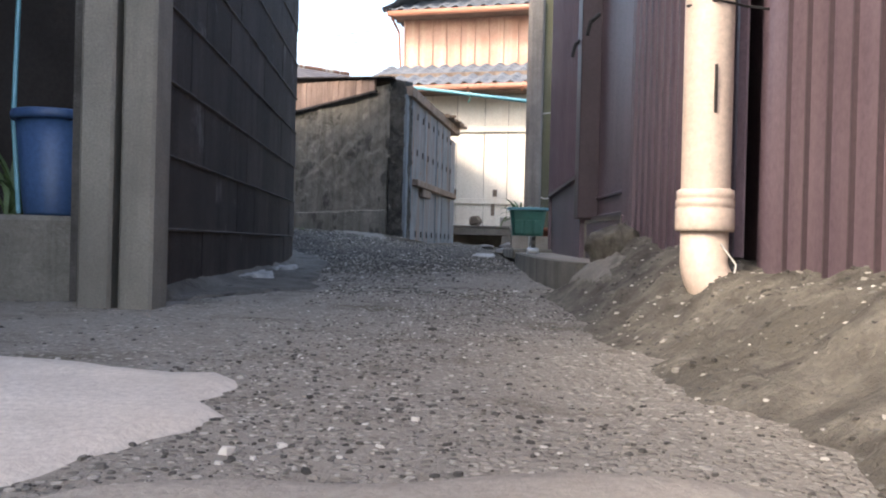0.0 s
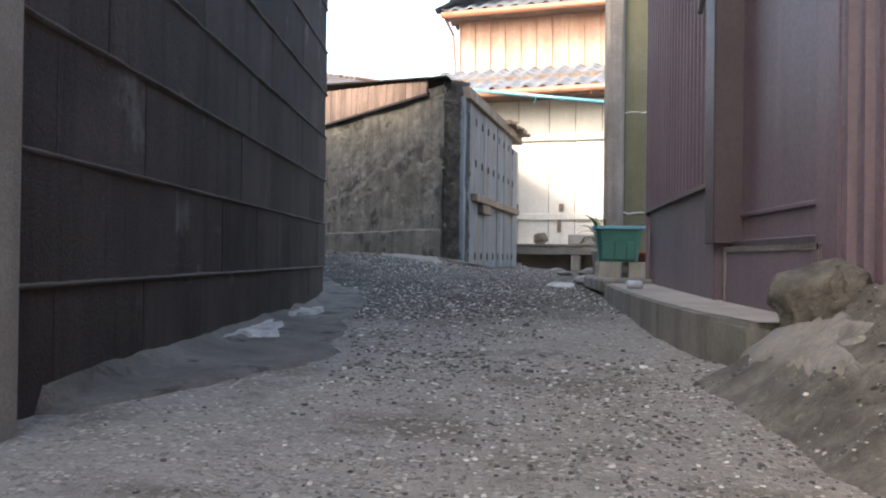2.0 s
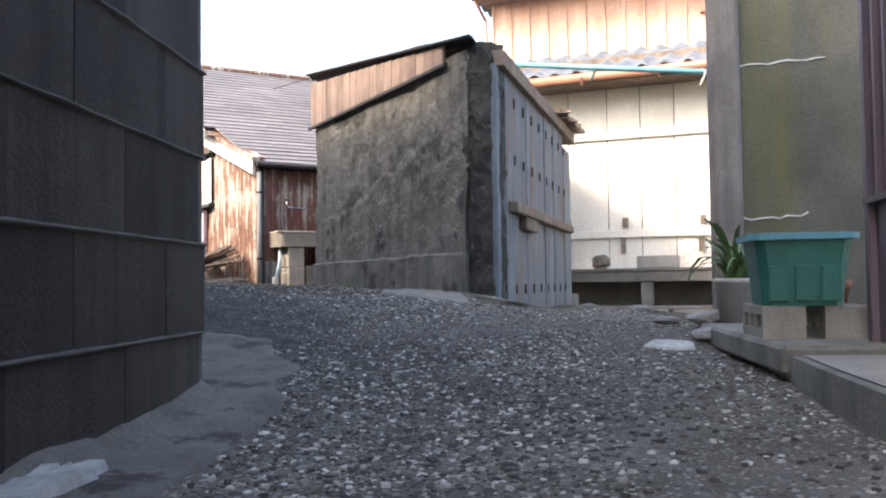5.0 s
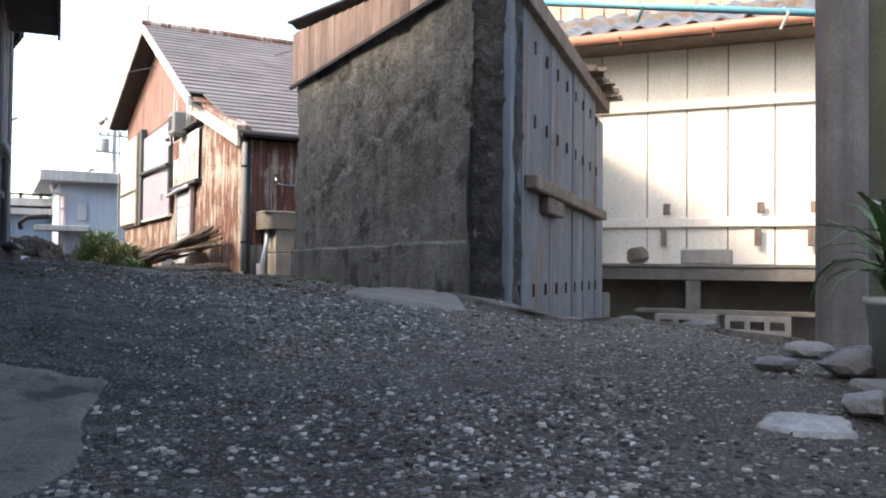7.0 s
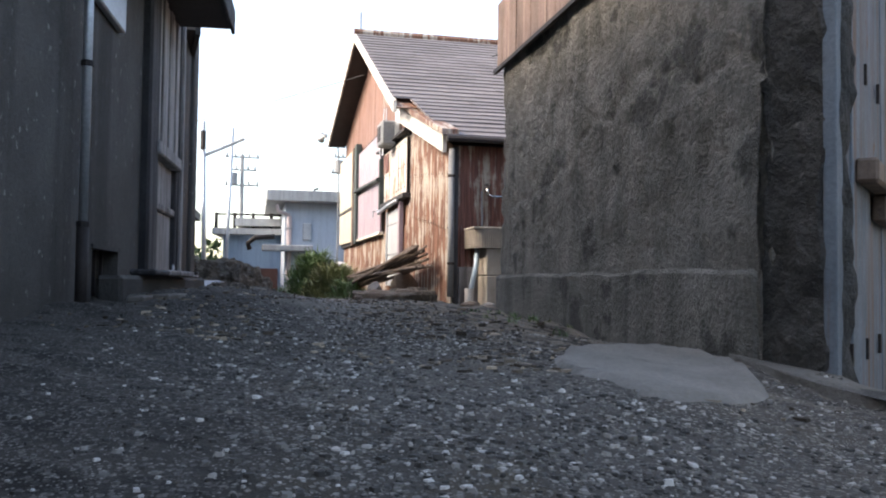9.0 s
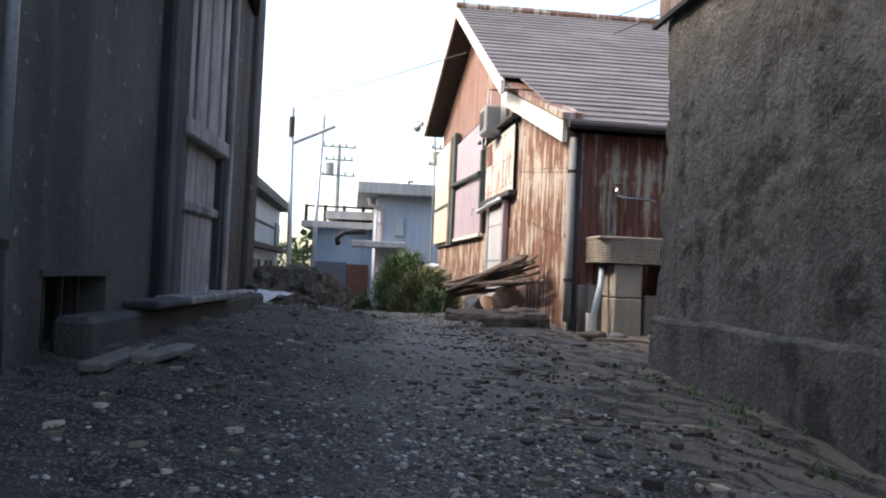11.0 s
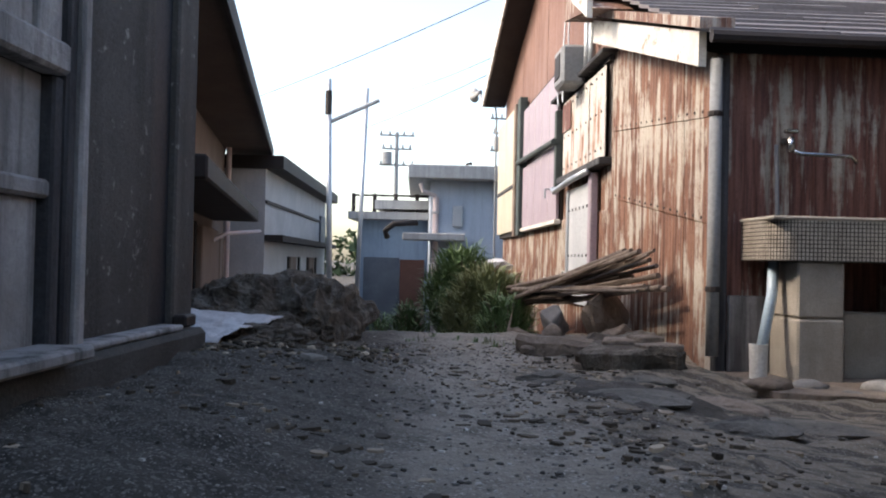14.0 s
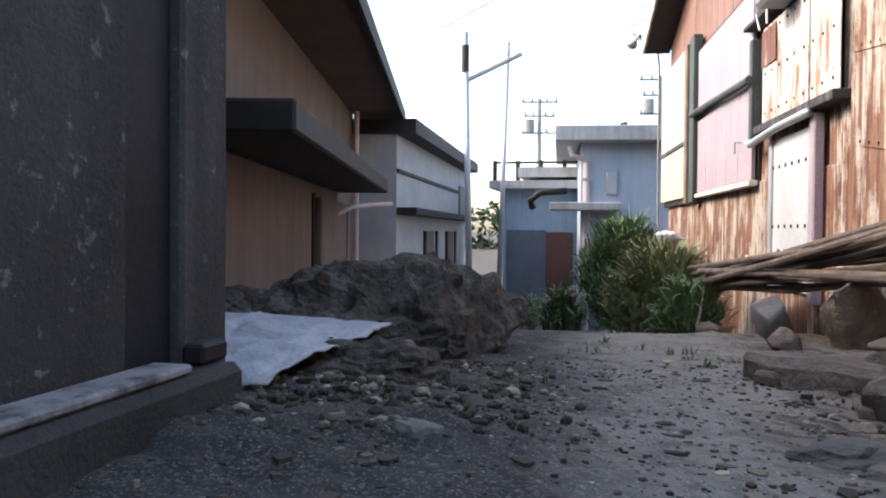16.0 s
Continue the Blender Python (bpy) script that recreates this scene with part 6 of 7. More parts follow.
bench()
o = tagged(part("bench_stone", rock((0.17, 0.14, 0.11), 41, 0.3, 3, 1.0), M_rock), "brown stone lying on the bench", "stone")
o.matrix_world = YM @ pose(1.45, -0.85, 0.632)
o = tagged(part("bench_brick", boxed(-0.28, 0.28, -0.12, 0.12, 0, 0.17, bevel=0.012), M_cinder), "pale concrete brick lying on the bench", "brick")
o.matrix_world = YM @ pose(2.25, -0.85, 0.647)
for q in (2.1, 2.85):
    cinder_block("cinder_block", YM @ pose(q, -1.35, -0.12), "hollow concrete block lying before the bench", 0.66, 0.26, 0.2)
for k, (q, s_) in enumerate(((0.75, 0.16), (1.1, 0.13))):
    o = tagged(part("tree_stump", lathe([(0, 0), (s_, 0), (s_ * 0.92, 0.55), (0, 0.56)], 12), M_bench, smooth=True), "upright log stump under the bench", "log", "logs under the bench")
    o.matrix_world = YM @ pose(q, -1.3, -0.25)
o = thing("clothes_pole", None, "long teal plastic clothes pole slung over the yard", "clothes pole")
part("pole", tube([(-0.75, 13.7, 2.74), (2.7, 13.2, 2.33)], 0.028, 10), M_teal, o, smooth=True)
for k, f in enumerate((0.32, 0.62)):
    x, y, z = -0.75 + 3.45 * f, 13.7 - 0.5 * f, 2.74 - 0.41 * f
    part("tie", tube([(x, y, z + 0.03), (x + 0.03, y - 0.03, z - 0.02), (x - 0.02, y, z - 0.13)], 0.012, 6), M_greenpot if k == 0 else M_whitepot, o)


# ---- sink beside the barn ----
BM_ = along(BC, BC + BU)


def sink():
    s = thing("outdoor_sink", BM_ @ pose(0, 0, 0), "mosaic-tiled outdoor sink on concrete blocks", "sink")
    x0, x1, y0, y1, z0, z1 = -0.52, -0.04, -1.45, -0.12, 1.10, 1.335
    bm = bmesh.new()
    # basin as a rounded-corner wall
    def outline(inset, n=6, r=0.14):
        pts = []
        for cx, cy, a0 in ((x0 + r, y0 + r, 180), (x1 - 0.02, y0 + 0.02, 270), (x1 - 0.02, y1 - 0.02, 0), (x0 + r, y1 - r, 90)):
            rr = (r if cx < -0.3 else 0.02) - inset
            for k in range(n + 1):
                a = radians(a0 + 90 * k / n)
                pts.append((cx + max(rr, 0.004) * math.cos(a), cy + max(rr, 0.004) * math.sin(a)))
        return pts
    out_, in_ = outline(0.0), outline(0.05)
    n = len(out_)
    loops = [[bm.verts.new((x, y, z)) for x, y in o_] for o_, z in ((out_, z0), (out_, z1), (in_, z1), (in_, z0 + 0.05))]
    for a, c in zip(loops, loops[1:]):
        for k in range(n):
            bm.faces.new((a[k], a[(k + 1) % n], c[(k + 1) % n], c[k]))
    bm.faces.new(loops[0][::-1])
    bm.faces.new(loops[3])
    part("basin", bm, M_grout, s)
    # mosaic pieces round the visible sides
    bm = bmesh.new()
    path = [Vector((x, y, 0)) for x, y in out_]
    total = []
    for k in range(n):
        a, c = path[k], path[(k + 1) % n]
        d = (c - a).length
        m_ = max(1, round(d / 0.024))
        nrm = Vector(((c - a).y, -(c - a).x, 0)).normalized()
        for q in range(m_):
            p0, p1 = a.lerp(c, (q + 0.14) / m_), a.lerp(c, (q + 0.86) / m_)
            if (p0.x + p1.x) / 2 > -0.07:
                continue
            for r_ in range(10):
                za, zb = z0 + 0.006 + r_ * 0.024, z0 + 0.025 + r_ * 0.024
                o_ = nrm * 0.005
                vs = [bm.verts.new(v) for v in ((p0.x + o_.x, p0.y + o_.y, za), (p1.x + o_.x, p1.y + o_.y, za), (p1.x + o_.x, p1.y + o_.y, zb), (p0.x + o_.x, p0.y + o_.y, zb))]
                bm.faces.new(vs)
    o = part("mosaic", bm, M_mosaic, s, "small glazed brown mosaic tiles")
    o["kind"] = "stuff"
    part("rim", boxed(x0 - 0.01, x1, y1 - 0.05, y1 + 0.012, z1, z1 + 0.025, bevel=0.008), M_cinder, s)
    part("rim", boxed(x0 - 0.01, x0 + 0.05, y0, y1, z1, z1 + 0.025, bevel=0.008), M_cinder, s)
    for q in (-0.62, -1.40):
        part("leg_block", boxed(-0.50, -0.12, q + 0.06, q + 0.34, 0.34, 0.765, bevel=0.012), M_cinder, s)
        part("leg_block", boxed(-0.495, -0.12, q + 0.06, q + 0.34, 0.772, 1.10, bevel=0.012), M_cinder, s)
    part("drain_pipe", tube([(-0.3, -0.22, 1.10), (-0.33, -0.2, 0.9), (-0.40, -0.1, 0.52)], 0.032, 10), M_pvc, s, smooth=True)
    part("drain_cup", lathe([(0.05, 0.38), (0.055, 0.58), (0.045, 0.58), (0.04, 0.4)], 14), M_whitepot, s).location = (-0.41, -0.09, 0.03)
    return s


sink()
o = thing("tap", BM_ @ pose(-0.02, -0.40, 1.84), "tarnished chrome wall tap with a long swivel spout", "tap")
part("tap_body", tube([(0.0, 0, 0.02), (-0.10, 0, 0.02), (-0.10, 0, -0.06)], 0.026, 10), M_chrome, o, smooth=True)
part("tap_handle", boxed(-0.13, -0.07, -0.04, 0.04, 0.06, 0.085, bevel=0.008), M_chrome, o)
part("spout", tube([(-0.10, 0, -0.04), (-0.12, -0.05, -0.07), (-0.14, -0.36, -0.08), (-0.14, -0.40, -0.12)], 0.014, 8), M_chrome, o, smooth=True)
part("tap_pipe", tube([(0.0, 0.05, 0.0), (-0.03, 0.05, -0.5), (-0.03, 0.05, -0.7)], 0.014, 8), M_pole, o)
for k, (x, y, sx, mt) in enumerate(((-0.72, -0.25, 0.10, M_greystone), (-0.78, -0.62, 0.12, M_greystone), (-0.82, -0.85, 0.08, M_cinder), (-0.7, -1.25, 0.09, M_greystone), (-0.9, -0.4, 0.07, M_greystone), (-0.75, -0.02, 0.12, M_rock))):
    q = BM_ @ Vector((x, y, 0))
    o = tagged(part("sink_stone", rock((sx, sx * 0.8, sx * 0.45), 60 + k, 0.25, 2), mt, smooth=True), "rounded grey stone on the ground by the sink", "stone", "stones by the sink")
    o.location = (q.x, q.y, h1(q.x, q.y))
o = tagged(part("red_brick", boxed(-0.07, 0.07, -0.05, 0.05, 0, 0.09, bevel=0.008), M_brick), "small red brick beside the sink leg", "brick")
q = BM_ @ Vector((-0.60, -1.0, 0))
o.location = (q.x, q.y, h1(q.x, q.y))
o = tagged(part("back_block", boxed(-0.2, 0.2, -0.09, 0.09, 0, 0.42, bevel=0.012), M_cinder), "stained concrete block under the sink", "concrete block")
o.matrix_world = BM_ @ pose(-0.2, -0.86, 0.38, 0, 0, 90)

# ---- rocks, stakes and bushes before the barn ----


def slab_rock(lx, ly, lz, seed):
    """A broken flat stone with rough, worn edges, resting on z = 0."""
    bm = boxed(-lx, lx, -ly, ly, 0, lz, bevel=lz * 0.22)
    bmesh.ops.subdivide_edges(bm, edges=[e for e in bm.edges if e.calc_length() > 0.06], cuts=6, use_grid_fill=True)
    for v in bm.verts:
        a = Vector(noise.noise_vector(v.co * 3 + Vector((seed, 0, 0))))
        c = Vector(noise.noise_vector(v.co * 12 + Vector((seed, 0, 0))))
        v.co += Vector((a.x * lx * 0.45, a.y * ly * 0.45, a.z * lz * 0.25)) + c * lz * 0.12
    return bm


def broken_rock(size, seed):
    """A faceted quarry stone: the hull of scattered points with chipped, uneven faces, sunk a little into the ground."""
    rg = random.Random(seed)
    bm = bmesh.new()
    for _ in range(13):
        v = Vector((rg.gauss(0, 1), rg.gauss(0, 1), rg.gauss(0, 1))).normalized() * rg.uniform(0.85, 1.1)
        bm.verts.new((v.x * size[0], v.y * size[1], size[2] * (0.75 + v.z)))
    r = bmesh.ops.convex_hull(bm, input=bm.verts[:])
    bmesh.ops.delete(bm, geom=[g for g in r["geom_interior"] if isinstance(g, bmesh.types.BMVert)], context="VERTS")
    bmesh.ops.bevel(bm, geom=bm.edges[:], offset=size[0] * 0.06, segments=1, affect="EDGES")
    bmesh.ops.triangulate(bm, faces=bm.faces[:])
    bmesh.ops.subdivide_edges(bm, edges=bm.edges[:], cuts=2, use_grid_fill=True)
    for v in bm.verts:
        v.co += Vector(noise.noise_vector(v.co * 9 + Vector((seed, 0, 0)))) * size[0] * 0.09
    return bm


ROCKS = (("flat_rock", -5.72, 18.62, (0.34, 0.24, 0.15), 1, 0, "broad flat buff rock slab at the lane edge"), ("flat_rock", -5.22, 18.36, (0.30, 0.20, 0.15), 2, 0, "dark flat rock slab at the lane edge"),
         ("flat_stone", -5.32, 18.45, (0.14, 0.09, 0.05), 3, 0.14, "thin flat stone lying on a slab"), ("flat_stone", -5.08, 18.38, (0.12, 0.08, 0.045), 4, 0.14, "thin flat stone lying on a slab"),
         ("flat_stone", -5.2, 18.5, (0.10, 0.08, 0.04), 5, 0.18, "thin flat stone lying on a slab"), ("flat_rock", -5.45, 18.72, (0.26, 0.16, 0.22), 6, 0, "brown rock slab behind the edge stones"),
         ("ochre_stone", -5.98, 18.42, (0.09, 0.06, 0.08), 7, 0, "ochre stone at the lane edge"), ("ochre_stone", -5.5, 18.22, (0.10, 0.07, 0.05), 8, 0, "ochre stone at the lane edge"))
for name, x, y, sz, sd, up, lab in ROCKS:
    o = tagged(part(name, slab_rock(*sz, sd * 5), M_rock if sd not in (2, 6) else M_boulder), lab, "rock")
    o.location, o.rotation_euler.z = (x, y, h1(x, y) - 0.02 + up), radians(-25 + 17 * sd)
for name, x, y, sz, sd, lab in (("upright_rock", -6.18, 20.05, (0.24, 0.17, 0.33), 3, "tall buff rock propping the stakes"), ("grey_rock", -6.80, 20.42, (0.24, 0.17, 0.19), 4, "angular grey-buff rock under the stakes"),
                                ("small_rock", -6.35, 19.45, (0.12, 0.10, 0.09), 5, "small brown rock under the stakes"), ("grey_rock", -7.7, 21.3, (0.17, 0.13, 0.13), 10, "rock under the bush"),
                                ("brown_rock", -5.75, 19.35, (0.15, 0.12, 0.12), 12, "brown rock behind the slabs")):
    o = tagged(part(name, broken_rock(sz, sd * 3 + 1), M_rock if sd != 4 else M_greystone), lab, "rock")
    o.location, o.rotation_euler.z = (x, y, h1(x, y)), sd * 1.3

bundle = thing("stake_bundle", BM_, "bundle of dry bound garden stakes leaning on rocks", "stakes")
rng = random.Random(4)
for k in range(24):
    x0, x1 = 4.75 + rng.uniform(-0.35, 0.2), 1.05 + rng.uniform(-0.55, 0.9)
    y0, y1 = 0.60 + rng.uniform(-0.12, 0.12), 0.24 + rng.uniform(-0.08, 0.12)
    z0, z1 = 0.62 + rng.uniform(-0.05, 0.16), 1.04 + rng.uniform(-0.18, 0.14)
    part("stake", tube([(x0, y0, z0), ((x0 + x1) / 2, (y0 + y1) / 2, (z0 + z1) / 2 - 0.02 + rng.uniform(-0.05, 0.05)), (x1, y1, z1)], 0.020 + rng.uniform(-0.004, 0.010), 8, 0.8), M_stick, bundle)
for q in (2.9, 3.6):
    f = (4.6 - q) / 3.6
    part("tie", tube([(q + 0.11 * math.cos(a), 0.55 - 0.31 * f + 0.10 * math.sin(a) * 0.4, 0.70 + 0.36 * f + 0.12 * math.sin(a)) for a in np.linspace(0, 6.2, 14)], 0.008, 6), M_whitepot, bundle, "white cloth tie")


def bush(name, x, y, r, hgt, seed, mat_, label, count, leaf):
    b = thing(name, pose(x, y, h1(x, y)), label, "bush")
    rng = random.Random(seed)
    vs, fs = [], []
    for _ in range(count):
        a, e = rng.uniform(0, 6.28), rng.uniform(-0.75, 1.0)
        rr = r * rng.uniform(0.35, 1.0) * (1 + 0.25 * noise.noise((math.cos(a) * 2, math.sin(a) * 2, e * 2 + seed)))
        p0 = Vector((math.cos(a) * rr * math.sqrt(max(0.05, 1 - e * e * 0.8)) * 0.8, math.sin(a) * rr * math.sqrt(max(0.05, 1 - e * e * 0.8)) * 0.8, hgt * (0.42 + 0.5 * e * rng.uniform(0.5, 1))))
        v, f = blade(leaf * rng.uniform(0.6, 1.2), 0.013 * rng.uniform(0.7, 1.4), rng.uniform(0.3, 2.0), 4)
        m = Matrix.Translation(p0) @ pose(0, 0, 0, rng.uniform(-30, 30), rng.uniform(-10, 70), math.degrees(a) + rng.uniform(-60, 60))
        o = len(vs)
        vs += [tuple(m @ Vector(q)) for q in v]
        fs += [tuple(i + o for i in q) for q in f]
    part("leaves", (vs, [], fs), mat_, b)
    for k in range(7):
        a = rng.uniform(0, 6.28)
        part("stem", tube([(0, 0, -0.05), (math.cos(a) * r * 0.3, math.sin(a) * r * 0.3, hgt * 0.4), (math.cos(a) * r * 0.6, math.sin(a) * r * 0.6, hgt * 0.8)], 0.012, 5, 0.5), M_stick, b)
    return b


bush("bush", -10.35, 24.35, 0.72, 1.75, 31, M_leaf, "dense dark green strap-leaved bush", 5200, 0.24)
bush("bush", -8.75, 22.45, 0.66, 1.12, 32, M_leaf2, "yellow-green grassy bush by the rocks", 4200, 0.22)
bush("bush", -8.05, 21.7, 0.36, 0.70, 33, M_leaf, "low green grassy bush by the rocks", 600, 0.22)
bush("bush", -9.7, 22.1, 0.24, 0.62, 34, M_leaf, "small green bush below the lane crest", 500, 0.22)
bush("bush", -13.0, 25.85, 0.36, 0.75, 35, M_leaf, "small dark bush behind the boulder", 400, 0.2)
o = tagged(part("flower_pot", lathe([(0, -0.9), (0.16, -0.9), (0.24, 0.32), (0.20, 0.32), (0, 0.24)], 18), M_terracotta), "orange pot beside the bush", "flower pot")
o.location = (-10.55, 25.7, 0.62)
o = tagged(part("pale_stone", rock((0.28, 0.22, 0.11), 77, 0.3, 2), M_sheet), "pale stone resting on the pot", "stone")
o.location = (-10.55, 25.7, 0.93)
for k in range(44):
    rngx = random.Random(100 + k)
    x, y = rngx.choice(((-6.4, 18.6), (-6.9, 17.3), (-3.0, 15.0), (-2.3, 14.0), (-1.9, 13.4), (-6.7, 17.6), (-2.6, 14.5), (-7.0, 18.9)))
    x, y = x + rngx.uniform(-0.35, 0.35), y + rngx.uniform(-0.35, 0.35)
    g = thing("weed", pose(x, y, h1(x, y)), "small green weed growing in the lane", "weed", "weeds in the lane")
    part("leaves", tuft(12, rngx.uniform(0.035, 0.08), 0.004, 200 + k), M_leaf2 if k % 2 else M_leaf, g)

# ---- boulder, rubble and sheet ----
def boulder(name, d, lat, size, seed, label, mat_=M_boulder, rough=0.3):
    x, y = cam_frame(d, lat)
    bm = rock(size, seed, rough, 5)
    for v in bm.verts:
        ridge = 1 - abs(noise.noise((v.co.x * 7 + seed, v.co.y * 7, v.co.z * 2.2)))
        v.co *= 0.93 + 0.13 * ridge ** 2
        v.co += Vector(noise.noise_vector(v.co * 6 + Vector((seed, 0, 0)))) * 0.03 * size[2] / 0.4 + Vector(noise.noise_vector(v.co * 17)) * 0.02
    o = tagged(part(name, bm, mat_, smooth=False), label, "boulder")
    o.location, o.rotation_euler.z = (x, y, h1(x, y) - size[2] * 0.62), radians(43)
    return o


boulder("boulder", 4.8, -0.24, (0.72, 0.54, 0.36), 5, "big brown lichened boulder beside the lane")
boulder("boulder", 4.45, -0.78, (0.52, 0.36, 0.22), 6, "low flat brown rock outcrop beside the lane")
boulder("boulder", 3.55, -0.28, (0.36, 0.30, 0.13), 8, "low mound of broken rock and mortar", M_boulder, 0.4)


def rubble():
    bmv, bmf = [], []
    rng = random.Random(9)
    for k in range(1600):
        d, lat = rng.uniform(2.2, 4.3), rng.gauss(-0.18, 0.34)
        if lat < -0.9 or lat > 0.55:
            continue
        x, y = cam_frame(d, lat)
        s_ = 0.006 + 0.024 * rng.random() ** 4
        b = rock((s_, s_ * rng.uniform(0.6, 1), s_ * 0.6), 300 + k, 0.4, 1)
        o = len(bmv)
        t = pose(x, y, h1(x, y) + 0.004, rng.uniform(-20, 20), 0, rng.uniform(0, 360))
        b.verts.index_update()
        bmv += [tuple(t @ v.co) for v in b.verts]
        bmf += [tuple(v.index + o for v in f.verts) for f in b.faces]
        b.free()
    return tagged(part("rubble", (bmv, [], bmf), M_rubble), "broken mortar and stone rubble on the lane", "rubble", kind="stuff")


rubble()


def flakes(count):
    """Thin broken plates of the old road surface, lying loose along both sides of the lane."""
    rng = random.Random(21)
    vs, fs = [], []
    for _ in range(count):
        y = rng.uniform(11.2, 18.6)
        s = rng.choice((-1, 1, 1)) * abs(rng.gauss(0.75, 0.38))
        x = 5.16 - 0.64 * y + s
        if noise.noise((x * 1.4, y * 1.4, 40)) < -0.12:
            continue
        r = 0.010 + 0.032 * rng.random() ** 4
        n_ = rng.randint(5, 7)
        m = pose(x, y, h1(x, y) + lumps(x, y) + 0.002, rng.uniform(-6, 6), rng.uniform(-6, 6), rng.uniform(0, 360))
        out = [(r * rng.uniform(0.65, 1.15) * math.cos(6.283 * q / n_), r * rng.uniform(0.45, 0.8) * math.sin(6.283 * q / n_)) for q in range(n_)]
        t, o = rng.uniform(0.001, 0.007), len(vs)
        vs += [tuple(m @ Vector((a * 1.08, b * 1.08, -0.012))) for a, b in out] + [tuple(m @ Vector((a, b, t))) for a, b in out]
        fs += [(o + q, o + (q + 1) % n_, o + n_ + (q + 1) % n_, o + n_ + q) for q in range(n_)] + [tuple(o + n_ + q for q in range(n_))]
    return tagged(part("road_flakes", (vs, [], fs), M_flake), "loose broken brown-grey flakes of old road surface", "road flakes", kind="stuff")


flakes(3000)


def sheet():
    vs, fs, n = [], [], 26
    for j in range(n):
        for i in range(n):
            u, w = i / (n - 1), j / (n - 1)
            d, lat = 2.75 + 1.35 * w + 0.12 * noise.noise((u * 3, w * 3, 1)), -1.0 + (0.50 + 0.32 * w) * u + 0.05 * noise.noise((u * 4, w * 4, 5))
            x, y = cam_frame(d, lat)
            z = h1(x, y) + 0.02 + 0.22 * w ** 0.7 * (1 - 0.15 * u) + 0.025 * noise.noise((u * 6, w * 9, 2)) + 0.012 * noise.noise((u * 15, w * 20, 2))
            vs.append((x, y, z))
    for j in range(n - 1):
        for i in range(n - 1):
            a = j * n + i
            fs.append((a, a + 1, a + n + 1, a + n))
    o = tagged(part("plastic_sheet", (vs, [], fs), M_sheet, smooth=True), "crumpled white plastic sheet draped over rubble", "plastic sheet")
    m = o.modifiers.new("thick", "SOLIDIFY")
    m.thickness = 0.006
    return o


sheet()

# ---- poles and cables ----
def lamp_pole(d0, lat0, d1, lat1, top, r, label, arm):
    x0, y0 = cam_frame(d0, lat0)
    x1, y1 = cam_frame(d1, lat1)
    o = thing("lamp_pole" if arm else "steel_pole", None, label, "pole")
    part("shaft", tube([(x0, y0, -1.0), (x1, y1, top)], r, 10, 0.8), M_steel, o, smooth=True)
    if arm:
        xa, ya = cam_frame(16.6, 1.62)
        xb, yb = cam_frame(16.5, 0.58)
        part("arm", tube([(xb, yb, 3.95), (xa, ya, 4.48)], 0.045, 8), M_slab, o)
        part("clamp", tube([(x1, y1, top - 0.75), (x1, y1, top - 0.25)], r * 1.1, 10), M_dark, o)
    return o


lamp_pole(16.5, 0.68, 16.5, 0.55, 4.86, 0.065, "galvanised lamp pole with a slanting tube-light arm", True)
lamp_pole(18.0, 1.30, 18.0, 1.48, 5.0, 0.055, "thin galvanised steel pole", False)


def power_pole(d, lat, top):
    x, y = cam_frame(d, lat)
    o = thing("power_pole", pose(x, y, -1.5, 0, 0, 40), "distant concrete power pole with crossarms and transformer", "power pole")
    part("shaft", tube([(0, 0, 0), (0, 0, top + 1.5)], 0.22, 10, 0.6), M_pole, o)
    for z, w in ((top + 1.2, 1.3), (top + 0.2, 1.1), (top - 1.0, 1.3)):
        part("crossarm", boxed(-w, w, -0.06, 0.06, z, z + 0.12), M_pole, o)
        for q in (-0.9, -0.4, 0.4, 0.9):
            part("insulator", lathe([(0, 0), (0.09, 0.02), (0.05, 0.3), (0, 0.32)], 8), M_pole, o).location = (q * w, 0, z + 0.1)
    part("transformer", lathe([(0, 0), (0.35, 0), (0.35, 0.9), (0, 0.95)], 12), M_pole, o).location = (-0.7, 0, top - 0.9)
    return o


power_pole(62, 7.3, 10.6)
power_pole(56, 14.3, 11.2)


def cable(a, b, sag, r, label):
    pts = []
    a, b = Vector(a), Vector(b)
    for k in range(13):
        f = k / 12
        p = a.lerp(b, f)
        p.z -= sag * 4 * f * (1 - f)
        pts.append(p)
    o = thing("overhead_cable", None, label, "cable")
    part("line", tube(pts, r, 5), M_wire, o)


q = BM_ @ Vector((4.4, 0.55, 4.3))
cable(q, (-26, 31, 5.2), 0.2, 0.008, "thin overhead service cable from the barn gable")
cable((-1.6, 20.6, 5.3), (-30, 48, 9.5), 0.5, 0.009, "thin overhead cable beyond the roofs")
cable((-1.6, 20.6, 5.1), (-32, 44, 6.5), 0.5, 0.009, "thin overhead cable beyond the roofs")


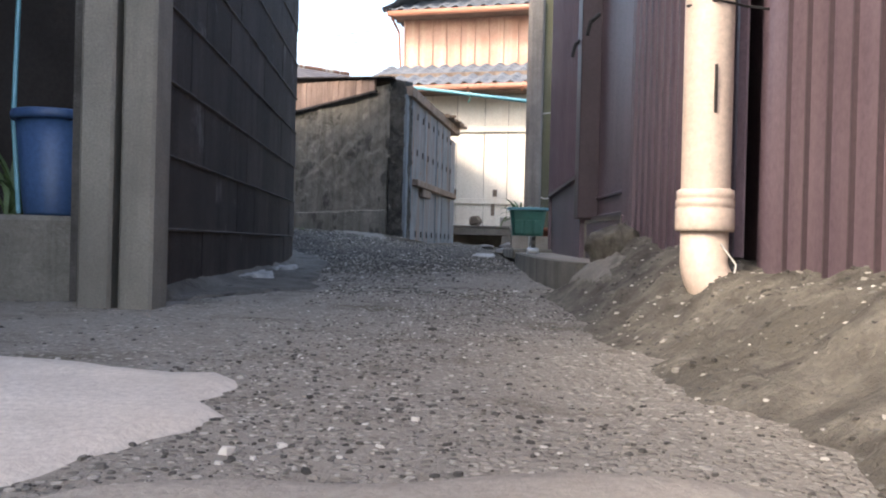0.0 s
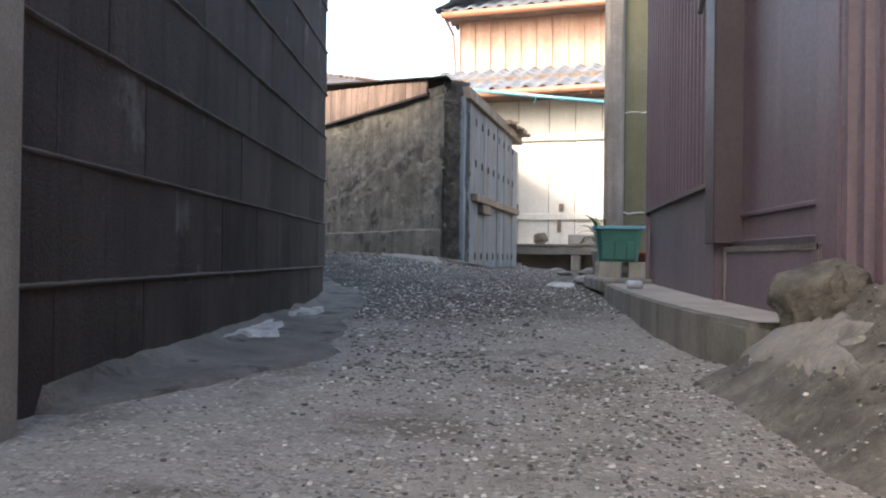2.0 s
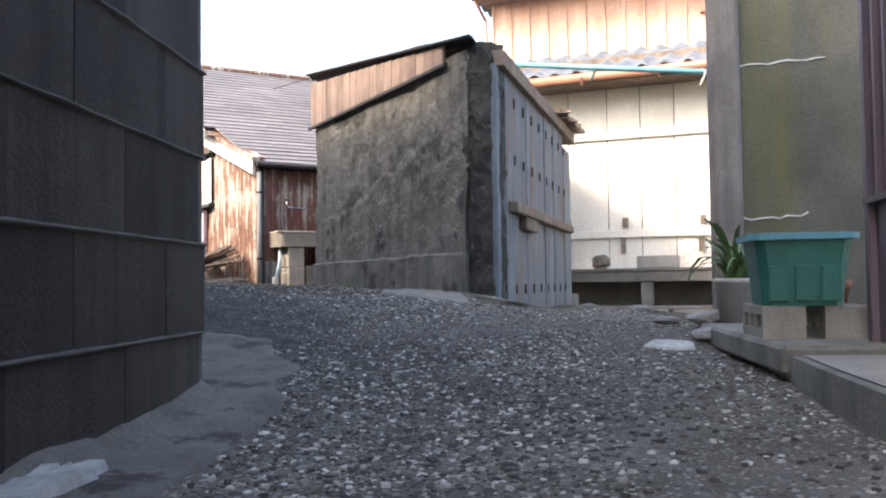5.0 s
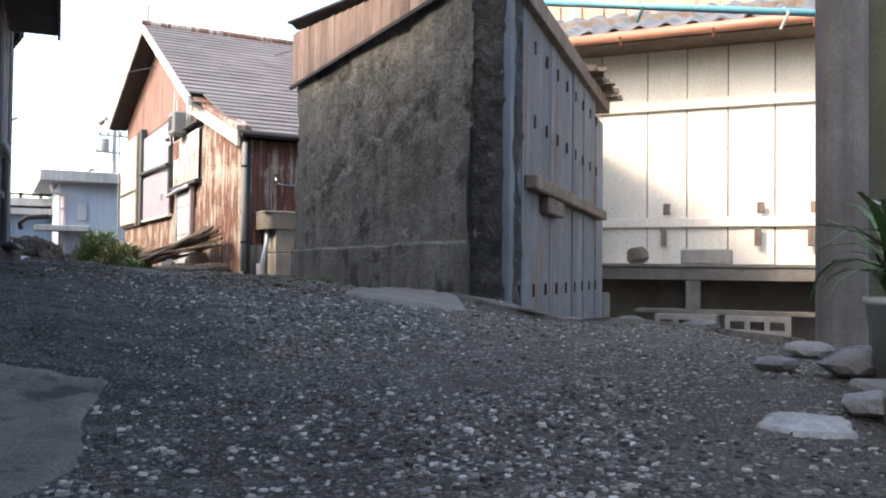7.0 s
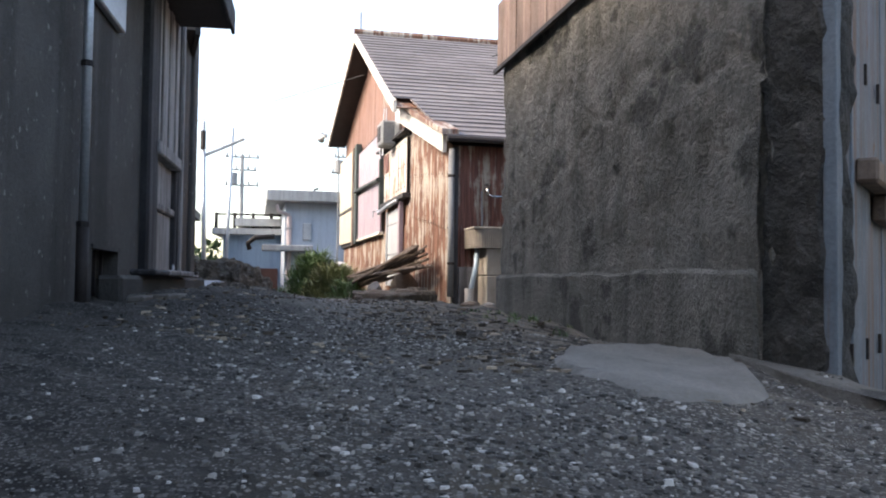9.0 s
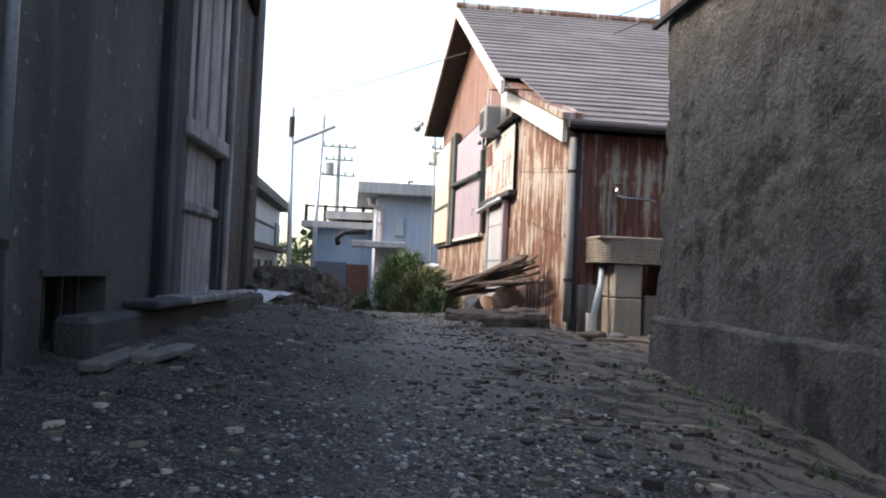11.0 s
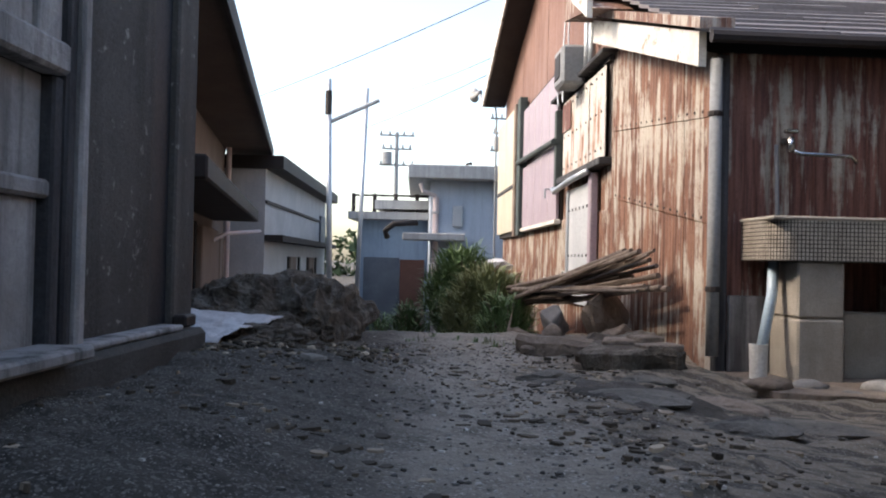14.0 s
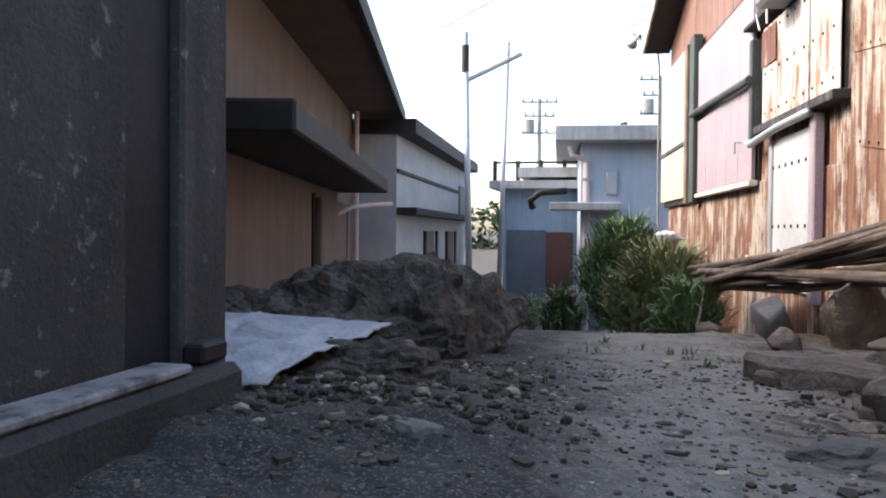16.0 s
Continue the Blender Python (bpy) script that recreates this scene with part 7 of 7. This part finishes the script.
# ---- sink base slab and broken road edge ----
def broken_slab(name, pts, z0, z1, mat_, label, seed):
    bm = bmesh.new()
    top = [bm.verts.new((x, y, z1)) for x, y in pts]
    f = bm.faces.new(top)
    r = bmesh.ops.extrude_face_region(bm, geom=[f])
    for v in [g for g in r["geom"] if isinstance(g, bmesh.types.BMVert)]:
        v.co.z = z0
    bmesh.ops.recalc_face_normals(bm, faces=bm.faces[:])
    bmesh.ops.subdivide_edges(bm, edges=[e for e in bm.edges if e.calc_length() > 0.2], cuts=9, use_grid_fill=True)
    for v in bm.verts:
        n_ = Vector(noise.noise_vector(v.co * 5 + Vector((seed, 0, 0))))
        v.co += Vector((n_.x * 0.05, n_.y * 0.05, n_.z * 0.014))
    return tagged(part(name, bm, mat_), label, "slab", kind="structure")


def from_barn(x, y):
    v = BM_ @ Vector((x, y, 0))
    return (v.x, v.y)


broken_slab("slab_sink", [from_barn(*c) for c in ((-0.02, 0.05), (-0.95, 0.02), (-1.1, -0.7), (-1.15, -1.5), (-1.0, -2.6), (-0.02, -2.6))], 0.1, 0.40, M_rock, "broken buff concrete base around the sink", 2)
for k, (x, y, r) in enumerate(((-4.45, 17.55, 0.22), (-3.9, 17.25, 0.26), (-4.7, 17.0, 0.3), (-3.5, 16.9, 0.2), (-4.9, 17.75, 0.16), (-4.1, 16.6, 0.24), (-2.95, 15.6, 0.18), (-5.3, 17.4, 0.2))):
    o = tagged(part("asphalt_flake", rock((r, r * 0.6, 0.045), 500 + k, 0.4, 3), M_greypatch if k % 3 else M_rock), "broken flake of old road surface", "road flake", "broken road flakes", "structure")
    o.location, o.rotation_euler.z = (x, y, h1(x, y) - 0.038), radians(-20 + 13 * k)

# ---- far trees beyond the houses ----
def far_trees():
    rng = random.Random(21)
    vs, fs = [], []
    for _ in range(2600):
        lat = rng.uniform(-14, 26)
        d = rng.uniform(70, 78)
        x, y = cam_frame(d, lat)
        z = rng.uniform(-2, 3.6 + 1.6 * noise.noise((lat * 0.2, 0, 4)))
        s_ = rng.uniform(0.25, 0.6)
        o = len(vs)
        for k in range(4):
            vs.append((x + rng.uniform(-s_, s_), y + rng.uniform(-s_, s_), z + rng.uniform(-s_, s_)))
        fs += [(o, o + 1, o + 2), (o, o + 2, o + 3), (o + 1, o + 2, o + 3)]
    return tagged(part("far_trees", (vs, [], fs), M_hedge), "dark green trees far beyond the houses", "trees", kind="stuff")


far_trees()


lip = [(-0.95, 12.35), (-0.7, 11.9), (-0.2, 11.62), (0.3, 11.55), (0.75, 11.35), (1.02, 11.0), (1.02, 11.3), (0.8, 11.62), (0.35, 11.8), (-0.15, 11.9), (-0.55, 12.2), (-0.8, 12.5)]
bm = bmesh.new()
top = [bm.verts.new((x, y, h1(x, y) + 0.035)) for x, y in lip]
low = [bm.verts.new((x, y, -0.15)) for x, y in lip]
bm.faces.new(top)
for i in range(len(lip)):
    j = (i + 1) % len(lip)
    bm.faces.new((low[i], low[j], top[j], top[i]))
bmesh.ops.recalc_face_normals(bm, faces=bm.faces[:])
bmesh.ops.triangulate(bm, faces=[f for f in bm.faces if len(f.verts) > 4])
bmesh.ops.subdivide_edges(bm, edges=bm.edges[:], cuts=4)
for v in bm.verts:
    n_ = Vector(noise.noise_vector(v.co * 6))
    v.co += Vector((n_.x * 0.035, n_.y * 0.035, n_.z * 0.012))
tagged(part("kerb_lip", bm, M_greypatch, smooth=True), "broken concrete lip along the lane edge above the yard", "kerb", kind="structure")
